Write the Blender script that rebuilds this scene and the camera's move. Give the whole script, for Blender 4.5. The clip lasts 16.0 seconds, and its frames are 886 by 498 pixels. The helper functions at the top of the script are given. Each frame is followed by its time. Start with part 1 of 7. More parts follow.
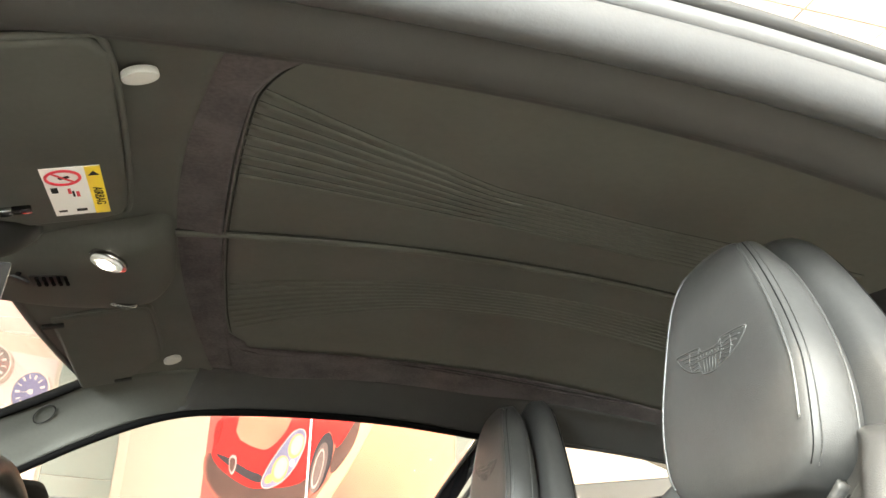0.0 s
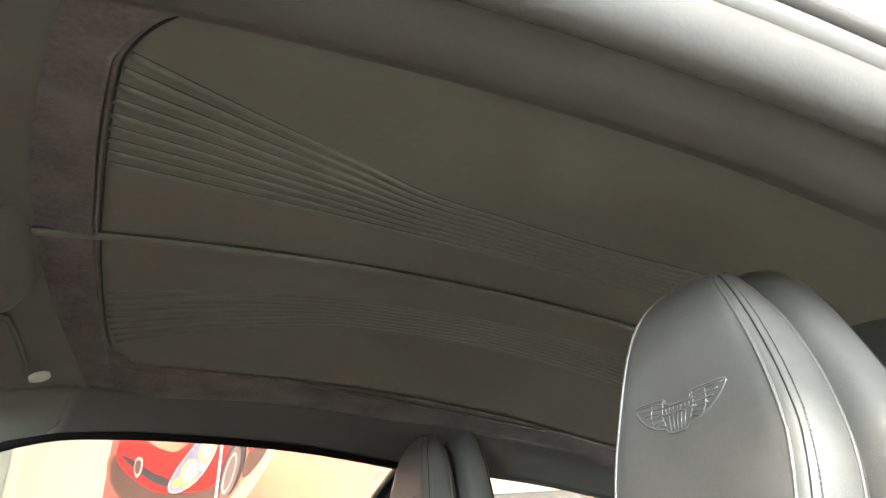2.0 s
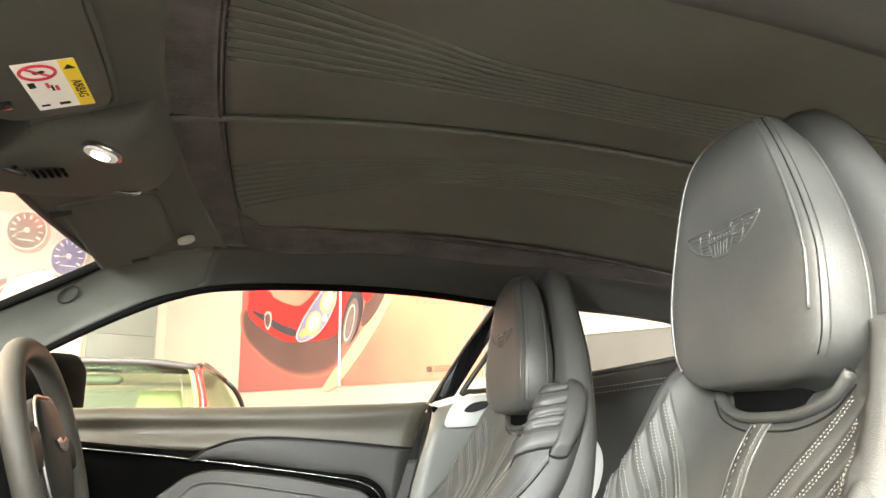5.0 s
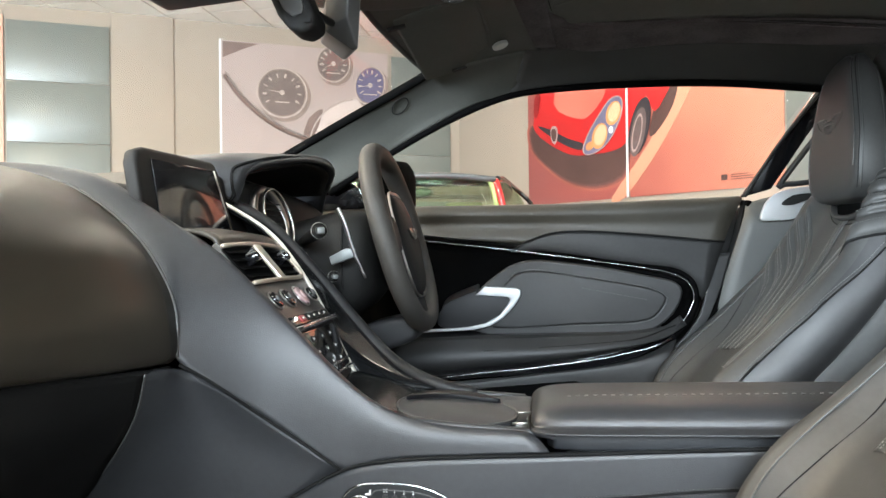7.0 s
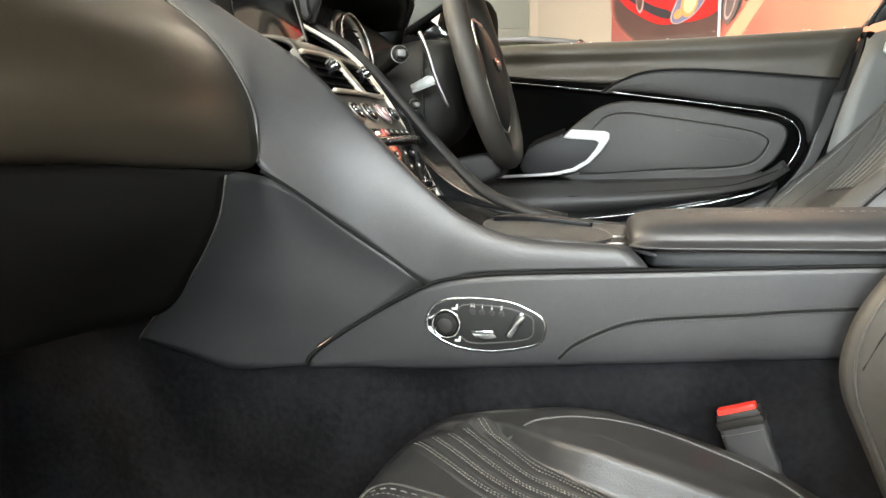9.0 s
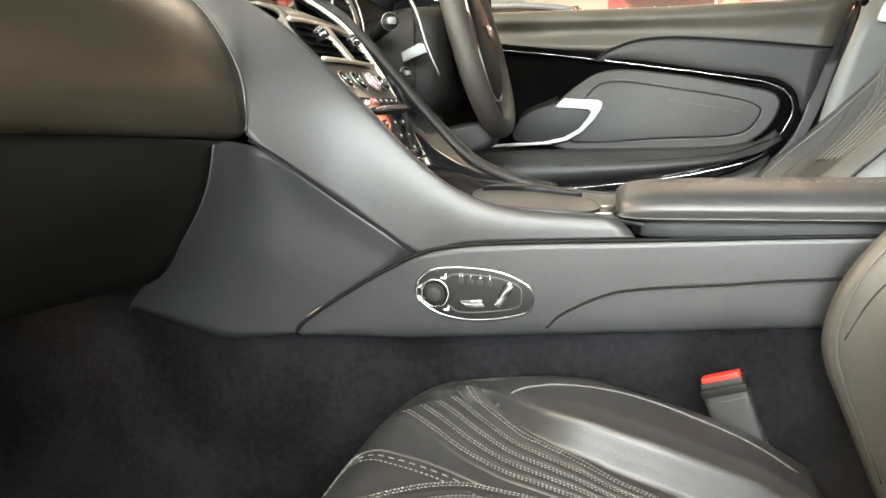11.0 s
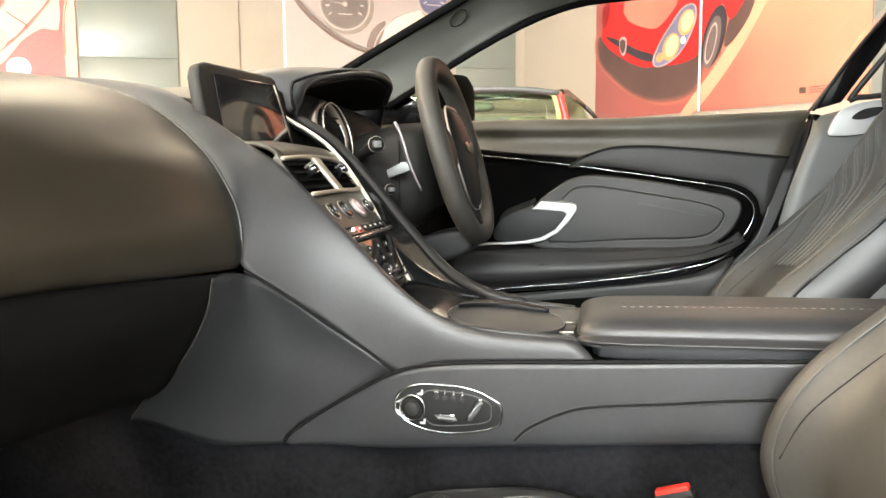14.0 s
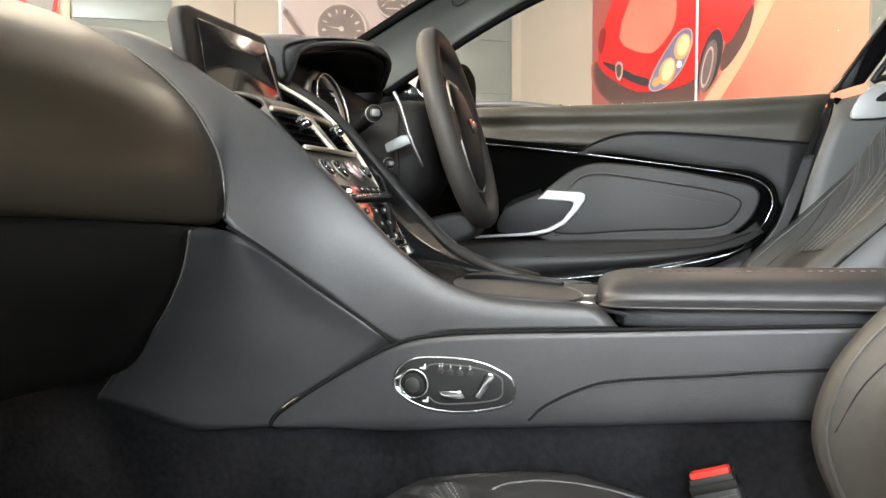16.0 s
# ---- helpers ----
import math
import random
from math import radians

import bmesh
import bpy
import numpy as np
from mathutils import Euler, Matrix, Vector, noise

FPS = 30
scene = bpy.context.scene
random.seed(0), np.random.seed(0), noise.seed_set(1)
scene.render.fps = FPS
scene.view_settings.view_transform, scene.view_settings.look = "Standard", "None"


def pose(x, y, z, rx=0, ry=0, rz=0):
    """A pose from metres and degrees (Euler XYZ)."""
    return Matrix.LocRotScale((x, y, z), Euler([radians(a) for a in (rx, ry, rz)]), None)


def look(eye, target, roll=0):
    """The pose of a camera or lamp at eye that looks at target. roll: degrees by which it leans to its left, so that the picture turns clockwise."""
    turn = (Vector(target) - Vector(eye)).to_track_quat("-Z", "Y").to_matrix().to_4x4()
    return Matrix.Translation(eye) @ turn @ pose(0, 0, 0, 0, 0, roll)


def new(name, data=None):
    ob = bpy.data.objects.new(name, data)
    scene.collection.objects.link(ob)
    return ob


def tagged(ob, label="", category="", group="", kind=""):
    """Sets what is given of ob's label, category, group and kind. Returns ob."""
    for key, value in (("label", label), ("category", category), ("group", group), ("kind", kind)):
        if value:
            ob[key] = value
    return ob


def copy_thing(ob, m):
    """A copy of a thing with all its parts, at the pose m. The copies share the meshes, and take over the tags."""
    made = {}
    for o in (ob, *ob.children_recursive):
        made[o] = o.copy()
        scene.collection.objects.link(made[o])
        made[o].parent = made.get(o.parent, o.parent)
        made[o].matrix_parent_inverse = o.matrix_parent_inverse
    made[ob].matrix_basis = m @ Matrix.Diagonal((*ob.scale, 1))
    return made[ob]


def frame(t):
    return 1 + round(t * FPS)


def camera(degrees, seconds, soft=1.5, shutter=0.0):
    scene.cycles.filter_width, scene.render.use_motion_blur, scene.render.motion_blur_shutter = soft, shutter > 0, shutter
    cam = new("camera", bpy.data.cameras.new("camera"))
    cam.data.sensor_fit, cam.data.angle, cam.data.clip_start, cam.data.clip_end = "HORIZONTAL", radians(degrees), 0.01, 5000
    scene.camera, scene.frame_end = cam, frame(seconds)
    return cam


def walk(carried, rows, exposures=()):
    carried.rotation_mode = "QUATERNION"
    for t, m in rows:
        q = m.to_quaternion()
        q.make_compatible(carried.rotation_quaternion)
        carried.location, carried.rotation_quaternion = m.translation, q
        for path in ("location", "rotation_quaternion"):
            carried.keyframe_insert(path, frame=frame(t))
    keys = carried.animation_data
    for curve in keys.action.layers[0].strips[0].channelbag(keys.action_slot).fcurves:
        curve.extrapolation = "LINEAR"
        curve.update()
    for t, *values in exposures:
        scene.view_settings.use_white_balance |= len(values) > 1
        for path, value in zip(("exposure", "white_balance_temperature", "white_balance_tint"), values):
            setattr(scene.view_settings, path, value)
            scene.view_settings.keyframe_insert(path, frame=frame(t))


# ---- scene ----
cam = camera(59.8, 16.0)
METRES, EYE, TILT, LEAN, TURN = 0.77, 0.85, 24.5, 0.0, -16.0
ROWS = [
    (0.0, 0.0, 0.0, 0.0, 0.0, 0.0, 0.0),
    (0.5, 0.0088, 0.0896, 0.0111, -0.83, 0.1, -0.35),
    (1.0, 0.0107, 0.1764, 0.0341, -2.04, 0.19, -1.09),
    (1.5, 0.0129, 0.195, 0.0235, -3.75, 0.24, -1.94),
    (2.0, 0.0105, 0.1974, 0.0216, -5.4, 0.21, -2.37),
    (2.5, 0.0174, 0.2066, 0.0174, -6.47, 0.36, -2.67),
    (3.0, 0.0181, 0.1986, 0.0141, -7.06, 0.35, -2.82),
    (5.5, 0.0319, 0.0109, 0.0463, 6.55, -14.5, 3.95),
    (6.0, 0.0262, -0.004, 0.0482, 12.1, -17.54, 6.31),
    (6.5, 0.0103, -0.0223, 0.0461, 17.09, -20.11, 8.44),
    (7.0, -0.0238, -0.0511, 0.0225, 20.9, -22.46, 10.01),
    (7.5, -0.0447, -0.0617, -0.0072, 23.41, -24.96, 11.0),
    (8.0, -0.0642, -0.0674, -0.0508, 24.98, -26.97, 11.6),
    (8.5, -0.0764, -0.0653, -0.0796, 25.82, -28.59, 11.93),
    (9.0, -0.074, -0.0524, -0.1033, 26.09, -30.04, 12.07),
    (11.5, -0.0597, -0.0493, -0.0986, 25.78, -32.52, 11.72),
    (12.0, -0.0486, -0.0526, -0.0758, 25.66, -32.48, 11.68),
    (12.5, -0.0425, -0.051, -0.0655, 25.58, -32.47, 11.64),
    (13.0, -0.0358, -0.0514, -0.0577, 25.57, -32.33, 11.66),
    (13.5, -0.0085, -0.0692, -0.0011, 25.49, -31.03, 11.65),
    (14.0, 0.0087, -0.0738, 0.0289, 25.48, -27.88, 11.51),
    (14.5, 0.0051, -0.0664, 0.0201, 25.39, -25.77, 11.41),
    (15.0, -0.0144, -0.0652, -0.0075, 25.31, -25.26, 11.4),
    (15.5, -0.0527, -0.0483, -0.0871, 25.29, -25.34, 11.25),
    (16.0, -0.0603, -0.0361, -0.1184, 25.2, -25.65, 11.18),
]
EXPOSURES = [(0.0, 1.3, 7300, 9), (3.0, 1.48, 7200, 9), (5.5, 1.02, 7600, 11), (5.7, 0.66, 7600, 12), (6.0, 0.54, 7550, 13), (6.5, 0.32, 6950, 13), (7.0, 0.18, 6350, 10), (7.5, 0.12, 6000, 8), (8.0, 0.2, 6200, 9), (8.5, 0.42, 6900, 10), (9.0, 0.58, 7100, 10), (11.5, 1.06, 7300, 9),
             (12.5, 1.06, 7200, 9), (13.0, 1.02, 7200, 9), (13.5, 0.9, 7400, 10), (14.5, 0.42, 7100, 13), (16.0, 0.34, 6900, 12)]
walk(cam, [(t, pose(0, 0, EYE, TILT, LEAN, TURN) @ pose(METRES * x, METRES * y, METRES * z, 90 + pitch, roll, yaw)) for t, x, y, z, yaw, pitch, roll in ROWS],
     EXPOSURES)

# ---- light: showroom, with unseen lamps for a glazed front behind the open passenger door and ceiling panels ----
world = bpy.data.worlds.new("world")
world.use_nodes = True
scene.world = world
sky = world.node_tree.nodes.new("ShaderNodeTexSky")
sky.sky_type, sky.sun_disc, sky.sun_elevation, sky.sun_rotation = 'NISHITA', False, radians(38), radians(200)
world.node_tree.links.new(sky.outputs[0], world.node_tree.nodes["Background"].inputs[0])
world.node_tree.nodes["Background"].inputs[1].default_value = 0.05


def area_lamp(name, m, sx, sy, power, colour):
    lamp = bpy.data.lights.new(name, "AREA")
    lamp.shape, lamp.size, lamp.size_y, lamp.energy, lamp.color = "RECTANGLE", sx, sy, power, colour
    ob = new(name, lamp)
    ob.matrix_world = m
    return ob


# unseen lamps added to light the cabin, as shop-front daylight and ceiling panels
for wx, wz, wh, lw in ((-4.8, 1.8, 2.4, 1900), (-2.2, 2.3, 1.8, 380), (0.4, 2.8, 1.4, 480), (2.8, 2.8, 1.4, 240)):
    area_lamp("shopfront_fill", look((wx, -5.6, wz), (wx + 0.1, 1.0, 0.9)), 1.9, wh, lw, (0.82, 0.92, 1.0))
for lx, ly, lw in ((-3.2, -2.2, 250), (0.3, -2.2, 50), (3.6, -2.2, 40), (-2.6, 4.6, 25), (1.2, 4.6, 22), (-1.1, 7.6, 16), (1.2, 7.6, 20)):
    area_lamp("ceiling_fill_lamp", look((lx, ly, 3.9), (lx, ly + 0.01, 0)), 1.2, 0.6, lw, (1.0, 0.84, 0.62))
# an unseen warm lamp, added ahead of the windscreen to light the dash top
area_lamp("ceiling_fill_lamp", look((-4.4, 1.8, 3.9), (-4.4, 1.81, 0)), 1.2, 0.6, 380, (1.0, 0.78, 0.50))

# ---- materials ----
def material(name, colour, rough=0.5, metal=0.0, var=0.12, scale=18.0, bump=0.0, bump_scale=400.0, kind="noise", sheen=0.0, coat=0.0, spec=0.5, stain=0.0, edge=0.2):
    """Principled surface with variation at two scales and fine relief."""
    mat = bpy.data.materials.new(name)
    mat.use_nodes = True
    tree = mat.node_tree
    nodes, links = tree.nodes, tree.links
    b = nodes["Principled BSDF"]
    b.inputs["Roughness"].default_value, b.inputs["Metallic"].default_value = rough, metal
    b.inputs["Specular IOR Level"].default_value = spec
    b.inputs["Sheen Weight"].default_value = sheen
    b.inputs["Sheen Roughness"].default_value = 0.5
    b.inputs["Coat Weight"].default_value = coat
    b.inputs["Coat Roughness"].default_value = 0.04
    co = nodes.new("ShaderNodeTexCoord")
    big = nodes.new("ShaderNodeTexNoise")
    big.inputs["Scale"].default_value, big.inputs["Detail"].default_value = scale, 5.0
    fine = nodes.new("ShaderNodeTexNoise")
    fine.inputs["Scale"].default_value, fine.inputs["Detail"].default_value = scale * 14, 3.0
    links.new(co.outputs["Object"], big.inputs["Vector"])
    links.new(co.outputs["Object"], fine.inputs["Vector"])
    mix = nodes.new("ShaderNodeMix")
    mix.data_type = "FLOAT"
    mix.inputs[0].default_value = 0.35
    links.new(big.outputs["Fac"], mix.inputs[2])
    links.new(fine.outputs["Fac"], mix.inputs[3])
    ramp = nodes.new("ShaderNodeValToRGB")
    lo, hi = [max(0.0, c * (1 - var)) for c in colour], [min(1.0, c * (1 + var)) for c in colour]
    ramp.color_ramp.elements[0].position, ramp.color_ramp.elements[1].position = 0.5 - edge, 0.5 + edge
    ramp.color_ramp.elements[0].color, ramp.color_ramp.elements[1].color = (*lo, 1), (*hi, 1)
    links.new(mix.outputs[0], ramp.inputs[0])
    links.new(ramp.outputs[0], b.inputs["Base Color"])
    if stain:
        rr = nodes.new("ShaderNodeMapRange")
        rr.inputs["To Min"].default_value, rr.inputs["To Max"].default_value = max(0.02, rough - stain), min(1, rough + stain)
        links.new(big.outputs["Fac"], rr.inputs["Value"])
        links.new(rr.outputs[0], b.inputs["Roughness"])
    if bump:
        tex = nodes.new("ShaderNodeTexVoronoi" if kind == "grain" else "ShaderNodeTexNoise")
        tex.inputs["Scale"].default_value = bump_scale
        links.new(co.outputs["Object"], tex.inputs["Vector"])
        bp = nodes.new("ShaderNodeBump")
        bp.inputs["Strength"].default_value, bp.inputs["Distance"].default_value = bump, 0.0006
        links.new(tex.outputs[0], bp.inputs["Height"])
        links.new(bp.outputs[0], b.inputs["Normal"])
    return mat


def emitter(name, colour, strength):
    mat = bpy.data.materials.new(name)
    mat.use_nodes = True
    b = mat.node_tree.nodes["Principled BSDF"]
    b.inputs["Base Color"].default_value = (*colour, 1)
    b.inputs["Emission Color"].default_value = (*colour, 1)
    b.inputs["Emission Strength"].default_value = strength
    return mat


def glass(name, tint=(1, 1, 1), rough=0.0):
    mat = bpy.data.materials.new(name)
    mat.use_nodes = True
    nodes, links = mat.node_tree.nodes, mat.node_tree.links
    nodes.remove(nodes["Principled BSDF"])
    clear, gloss, mix, lw = nodes.new("ShaderNodeBsdfTransparent"), nodes.new("ShaderNodeBsdfGlossy"), nodes.new("ShaderNodeMixShader"), nodes.new("ShaderNodeLayerWeight")
    clear.inputs[0].default_value, gloss.inputs["Roughness"].default_value = (*tint, 1), rough
    pw, sc = nodes.new("ShaderNodeMath"), nodes.new("ShaderNodeMath")
    pw.operation, sc.operation = "POWER", "MULTIPLY_ADD"
    pw.inputs[1].default_value, sc.inputs[1].default_value, sc.inputs[2].default_value = 4.0, 0.35, 0.025
    links.new(lw.outputs["Facing"], pw.inputs[0])
    links.new(pw.outputs[0], sc.inputs[0])
    links.new(sc.outputs[0], mix.inputs[0])
    links.new(clear.outputs[0], mix.inputs[1])
    links.new(gloss.outputs[0], mix.inputs[2])
    links.new(mix.outputs[0], nodes["Material Output"].inputs[0])
    return mat


LEATHER = material("black_leather", (0.028, 0.029, 0.0315), 0.40, var=0.2, scale=9, bump=0.22, bump_scale=900, kind="grain", spec=0.5, stain=0.07)
BOLSTER = material("bolster_leather", (0.023, 0.0228, 0.0232), 0.40, var=0.18, scale=10, bump=0.2, bump_scale=800, kind="grain", stain=0.06, spec=0.5)
QUARTERTRIM = material("quarter_leather", (0.012, 0.012, 0.0125), 0.55, var=0.2, scale=9, bump=0.22, bump_scale=900, kind="grain", spec=0.25)
SEAT = material("seat_leather", (0.042, 0.0415, 0.040), 0.50, var=0.18, scale=10, bump=0.22, bump_scale=800, kind="grain", stain=0.08, spec=0.42)
# the warm reflection on the dash top is partly put into this colour
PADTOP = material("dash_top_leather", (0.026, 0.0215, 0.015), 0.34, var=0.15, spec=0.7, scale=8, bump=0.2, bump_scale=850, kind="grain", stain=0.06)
ROOFLEATHER = material("headliner_leather", (0.064, 0.0645, 0.055), 0.72, var=0.12, scale=7, bump=0.15, bump_scale=700, kind="grain", spec=0.28)
ROOFTRIM = material("header_trim", (0.053, 0.054, 0.047), 0.7, var=0.12, scale=12, bump=0.2, bump_scale=900, spec=0.3)
LINERSEAM = material("headliner_seam", (0.019, 0.019, 0.017), 0.85, var=0.1, scale=30, spec=0.1)
SUEDE = material("dark_suede", (0.058, 0.049, 0.050), 0.95, var=0.30, scale=16, edge=0.12, bump=0.25, bump_scale=1200, sheen=0.04, spec=0.1)
RAIL = material("rail_cloth", (0.034, 0.033, 0.031), 0.8, spec=0.3, var=0.1, scale=15, bump=0.2, bump_scale=1000)
CARPET = material("black_carpet", (0.0118, 0.0118, 0.0135), 1.0, var=0.45, scale=9, edge=0.11, bump=1.0, bump_scale=420, sheen=0.02, spec=0.05)
PLASTIC = material("black_plastic", (0.010, 0.0098, 0.0094), 0.6, spec=0.22, var=0.12, scale=25, bump=0.12, bump_scale=1200)
SOFTGREY = material("grey_trim", (0.06, 0.06, 0.06), 0.5, var=0.1, scale=15, bump=0.1, bump_scale=900)
GLOSS = material("piano_black", (0.006, 0.006, 0.007), 0.06, var=0.1, scale=6, coat=0.6)
CHROME = material("bright_chrome", (0.58, 0.58, 0.59), 0.24, metal=1.0, var=0.04, scale=10)
POLISHED = material("polished_chrome", (0.45, 0.46, 0.47), 0.17, metal=1.0, var=0.04, scale=12)
SATIN = material("satin_silver", (0.50, 0.49, 0.47), 0.34, metal=1.0, var=0.05, scale=40, bump=0.05, bump_scale=900)
PALE = material("pale_silver_paint", (0.50, 0.51, 0.51), 0.4, metal=0.4, var=0.04, scale=20)
THREAD = material("pale_thread", (0.18, 0.18, 0.165), 0.8, var=0.15, scale=60)
DARKTHREAD = material("dark_thread", (0.11, 0.11, 0.105), 0.8, var=0.15, scale=60)
# darker copy of the leather: shade inside the cabin put into the colour
DOORTRIM = material("shaded_door_leather", (0.0225, 0.0222, 0.022), 0.47, var=0.2, scale=9, bump=0.22, bump_scale=900, kind="grain", spec=0.36, stain=0.06)
# lighter, browner copy: warm light caught by the door top, put into colour
DOORTOP = material("lit_door_top_leather", (0.047, 0.042, 0.033), 0.42, var=0.15, scale=9, bump=0.22, bump_scale=900, kind="grain", spec=0.5, stain=0.06)
PODGREY = material("grey_housing_plastic", (0.030, 0.030, 0.029), 0.45, var=0.1, scale=25, bump=0.1, bump_scale=1000)
PILLARGREY = material("grey_pillar_trim", (0.085, 0.087, 0.084), 0.5, var=0.1, scale=15, bump=0.1, bump_scale=900)
EMBOSS = material("emblem_relief", (0.050, 0.050, 0.048), 0.4, var=0.1, scale=30)
# dash leather with the shade under the overhang put into its colour
LOWERPAD = material("shaded_lower_dash_leather", (0.006, 0.006, 0.0058), 0.7, var=0.16, scale=9, bump=0.25, bump_scale=800, kind="grain", spec=0.16)
PLATE = material("matte_black_plate", (0.012, 0.012, 0.013), 0.5, var=0.1, scale=40, spec=0.3)
PIPING = material("piping_leather", (0.052, 0.052, 0.05), 0.35, var=0.1, scale=30)
SEAMDARK = material("seam_shadow_leather", (0.010, 0.010, 0.010), 0.8, spec=0.1, var=0.1, scale=30)
RED = material("red_buckle_plastic", (0.70, 0.035, 0.025), 0.4, var=0.06, scale=30)
RUBBER = material("black_rubber", (0.014, 0.014, 0.014), 0.55, var=0.15, scale=30)
SEAL = material("grey_door_seal", (0.045, 0.045, 0.045), 0.75, spec=0.3, var=0.08, scale=40, bump=0.3, bump_scale=300)
CLIP = material("grey_clip_plastic", (0.42, 0.42, 0.40), 0.5, var=0.05, scale=30)
SCREEN = material("dark_screen_glass", (0.012, 0.012, 0.014), 0.14, var=0.05, scale=5, coat=0.5)
LABELWHITE = material("label_white", (0.80, 0.80, 0.78), 0.5, var=0.03, scale=30)
LABELYELLOW = material("label_yellow", (0.80, 0.56, 0.03), 0.5, var=0.03, scale=30)
LABELRED = material("label_red", (0.65, 0.03, 0.05), 0.5, var=0.03, scale=30)
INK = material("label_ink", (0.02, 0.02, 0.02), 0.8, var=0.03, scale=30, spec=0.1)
# near-black stand-in for shade in recesses and gaps, also used on seals
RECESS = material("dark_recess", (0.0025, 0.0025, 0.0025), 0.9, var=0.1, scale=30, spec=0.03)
LAMPGLOW = emitter("map_lamp_glow", (1.0, 0.95, 0.85), 14)
PANE = glass("clear_pane", (0.96, 0.98, 0.97))
WALLPAINT = material("warm_white_wall", (0.37, 0.305, 0.245), 0.85, var=0.04, scale=1.2, bump=0.1, bump_scale=120)
FLOORTILE = material("showroom_floor", (0.42, 0.405, 0.38), 0.25, var=0.08, scale=1.5)
CEILTILE = material("ceiling_tile", (0.80, 0.79, 0.76), 0.9, var=0.04, scale=6, bump=0.3, bump_scale=160)
CEILRAIL = material("ceiling_rail", (0.55, 0.42, 0.33), 0.6, var=0.04, scale=6)
PANELGREY = material("pale_green_glass_panel", (0.175, 0.186, 0.165), 0.3, var=0.03, scale=2)
EYEPAINT = material("red_car_paint", (0.42, 0.015, 0.015), 0.2, var=0.04, scale=6, coat=0.6)
PANELLIGHT = emitter("ceiling_light_panel", (1.0, 0.96, 0.88), 6)

# ---- mesh tools ----
def cr(pts, n=8, closed=False):
    """Smooth curve through a few control points."""
    p = [Vector(q) for q in pts]
    m = len(p)
    out = []
    for i in range(m if closed else m - 1):
        if closed:
            a, b, c, d = p[i - 1], p[i], p[(i + 1) % m], p[(i + 2) % m]
        else:
            b, c = p[i], p[i + 1]
            a = p[i - 1] if i else b * 2 - c
            d = p[i + 2] if i + 2 < m else c * 2 - b
        for k in range(n):
            t = k / n
            out.append(0.5 * ((2 * b) + (c - a) * t + (2 * a - 5 * b + 4 * c - d) * t * t + (3 * b - a - 3 * c + d) * t ** 3))
    if not closed:
        out.append(p[-1].copy())
    return out


def mesh_object(name, verts, faces, mat, smooth=True):
    me = bpy.data.meshes.new(name)
    me.from_pydata([tuple(v) for v in verts], [], faces)
    me.materials.append(mat)
    if smooth:
        me.polygons.foreach_set("use_smooth", [True] * len(me.polygons))
    me.update()
    return new(name, me)


def hang(ob, parent, label=""):
    if parent is not None:
        ob.parent = parent
        if parent.type == "EMPTY":
            ob.matrix_parent_inverse = Matrix.Translation(-parent.location)
    if label:
        ob["label"] = label
    return ob


def thing(name, base, label, category, group="", kind=""):
    ob = new(name)
    ob.location = base
    ob.empty_display_size = 0.05
    return tagged(ob, label, category, group, kind)


def solid(ob, thick, offset=-1.0, bevel=0.0):
    s = ob.modifiers.new("solid", "SOLIDIFY")
    s.thickness, s.offset = thick, offset
    if bevel:
        b = ob.modifiers.new("bevel", "BEVEL")
        b.width, b.segments, b.limit_method, b.angle_limit = bevel, 2, "ANGLE", radians(40)
    return ob


def grid_faces(nr, nc, close_r=False, close_c=False):
    f = []
    for i in range(nr if close_r else nr - 1):
        for j in range(nc if close_c else nc - 1):
            i2, j2 = (i + 1) % nr, (j + 1) % nc
            f.append((i * nc + j, i * nc + j2, i2 * nc + j2, i2 * nc + j))
    return f


def surface(rows, n=6, nc=6):
    """Points of a smooth sheet through a small net of control rows."""
    wide = [cr(r, nc) for r in rows]
    cols = [cr([w[j] for w in wide], n) for j in range(len(wide[0]))]
    return [[cols[j][i] for j in range(len(cols))] for i in range(len(cols[0]))]


OPEN_SIDE = Vector((0.0, 0.0, 0.85))  # the open doorway: panels thicken away from it


def sheet(name, rows, mat, parent=None, thick=0.006, n=6, nc=6, label=""):
    g = surface(rows, n, nc)
    face = sum(((g[i][j + 1] - g[i][j]).cross(g[i + 1][j] - g[i][j]).dot(OPEN_SIDE - g[i][j]) for i in range(len(g) - 1) for j in range(len(g[0]) - 1)), 0.0)
    offset = -1.0 if face > 0 else 1.0
    ob = mesh_object(name, [v for r in g for v in r], grid_faces(len(g), len(g[0])), mat)
    if thick:
        solid(ob, thick, offset)
    return hang(ob, parent, label)


def tube(name, pts, r, mat, parent=None, seg=8, n=6, closed=False, flat=1.0, label="", taper=None):
    line = cr(pts, n, closed)
    m = len(line)
    verts, up = [], Vector((0.13, 0.21, 0.97))
    for i, p in enumerate(line):
        a = line[i - 1] if (i or closed) else line[0]
        b = line[(i + 1) % m] if (i < m - 1 or closed) else line[-1]
        d = (b - a).normalized()
        s = d.cross(up).normalized()
        u = s.cross(d)
        rr = r * (taper(i / (m - 1)) if taper else 1)
        for k in range(seg):
            an = 2 * math.pi * k / seg
            verts.append(p + s * (rr * math.cos(an)) + u * (rr * flat * math.sin(an)))
    faces = grid_faces(m, seg, closed, True)
    if not closed:
        faces += [tuple(range(seg))[::-1], tuple((m - 1) * seg + k for k in range(seg))]
    return hang(mesh_object(name, verts, faces, mat), parent, label)


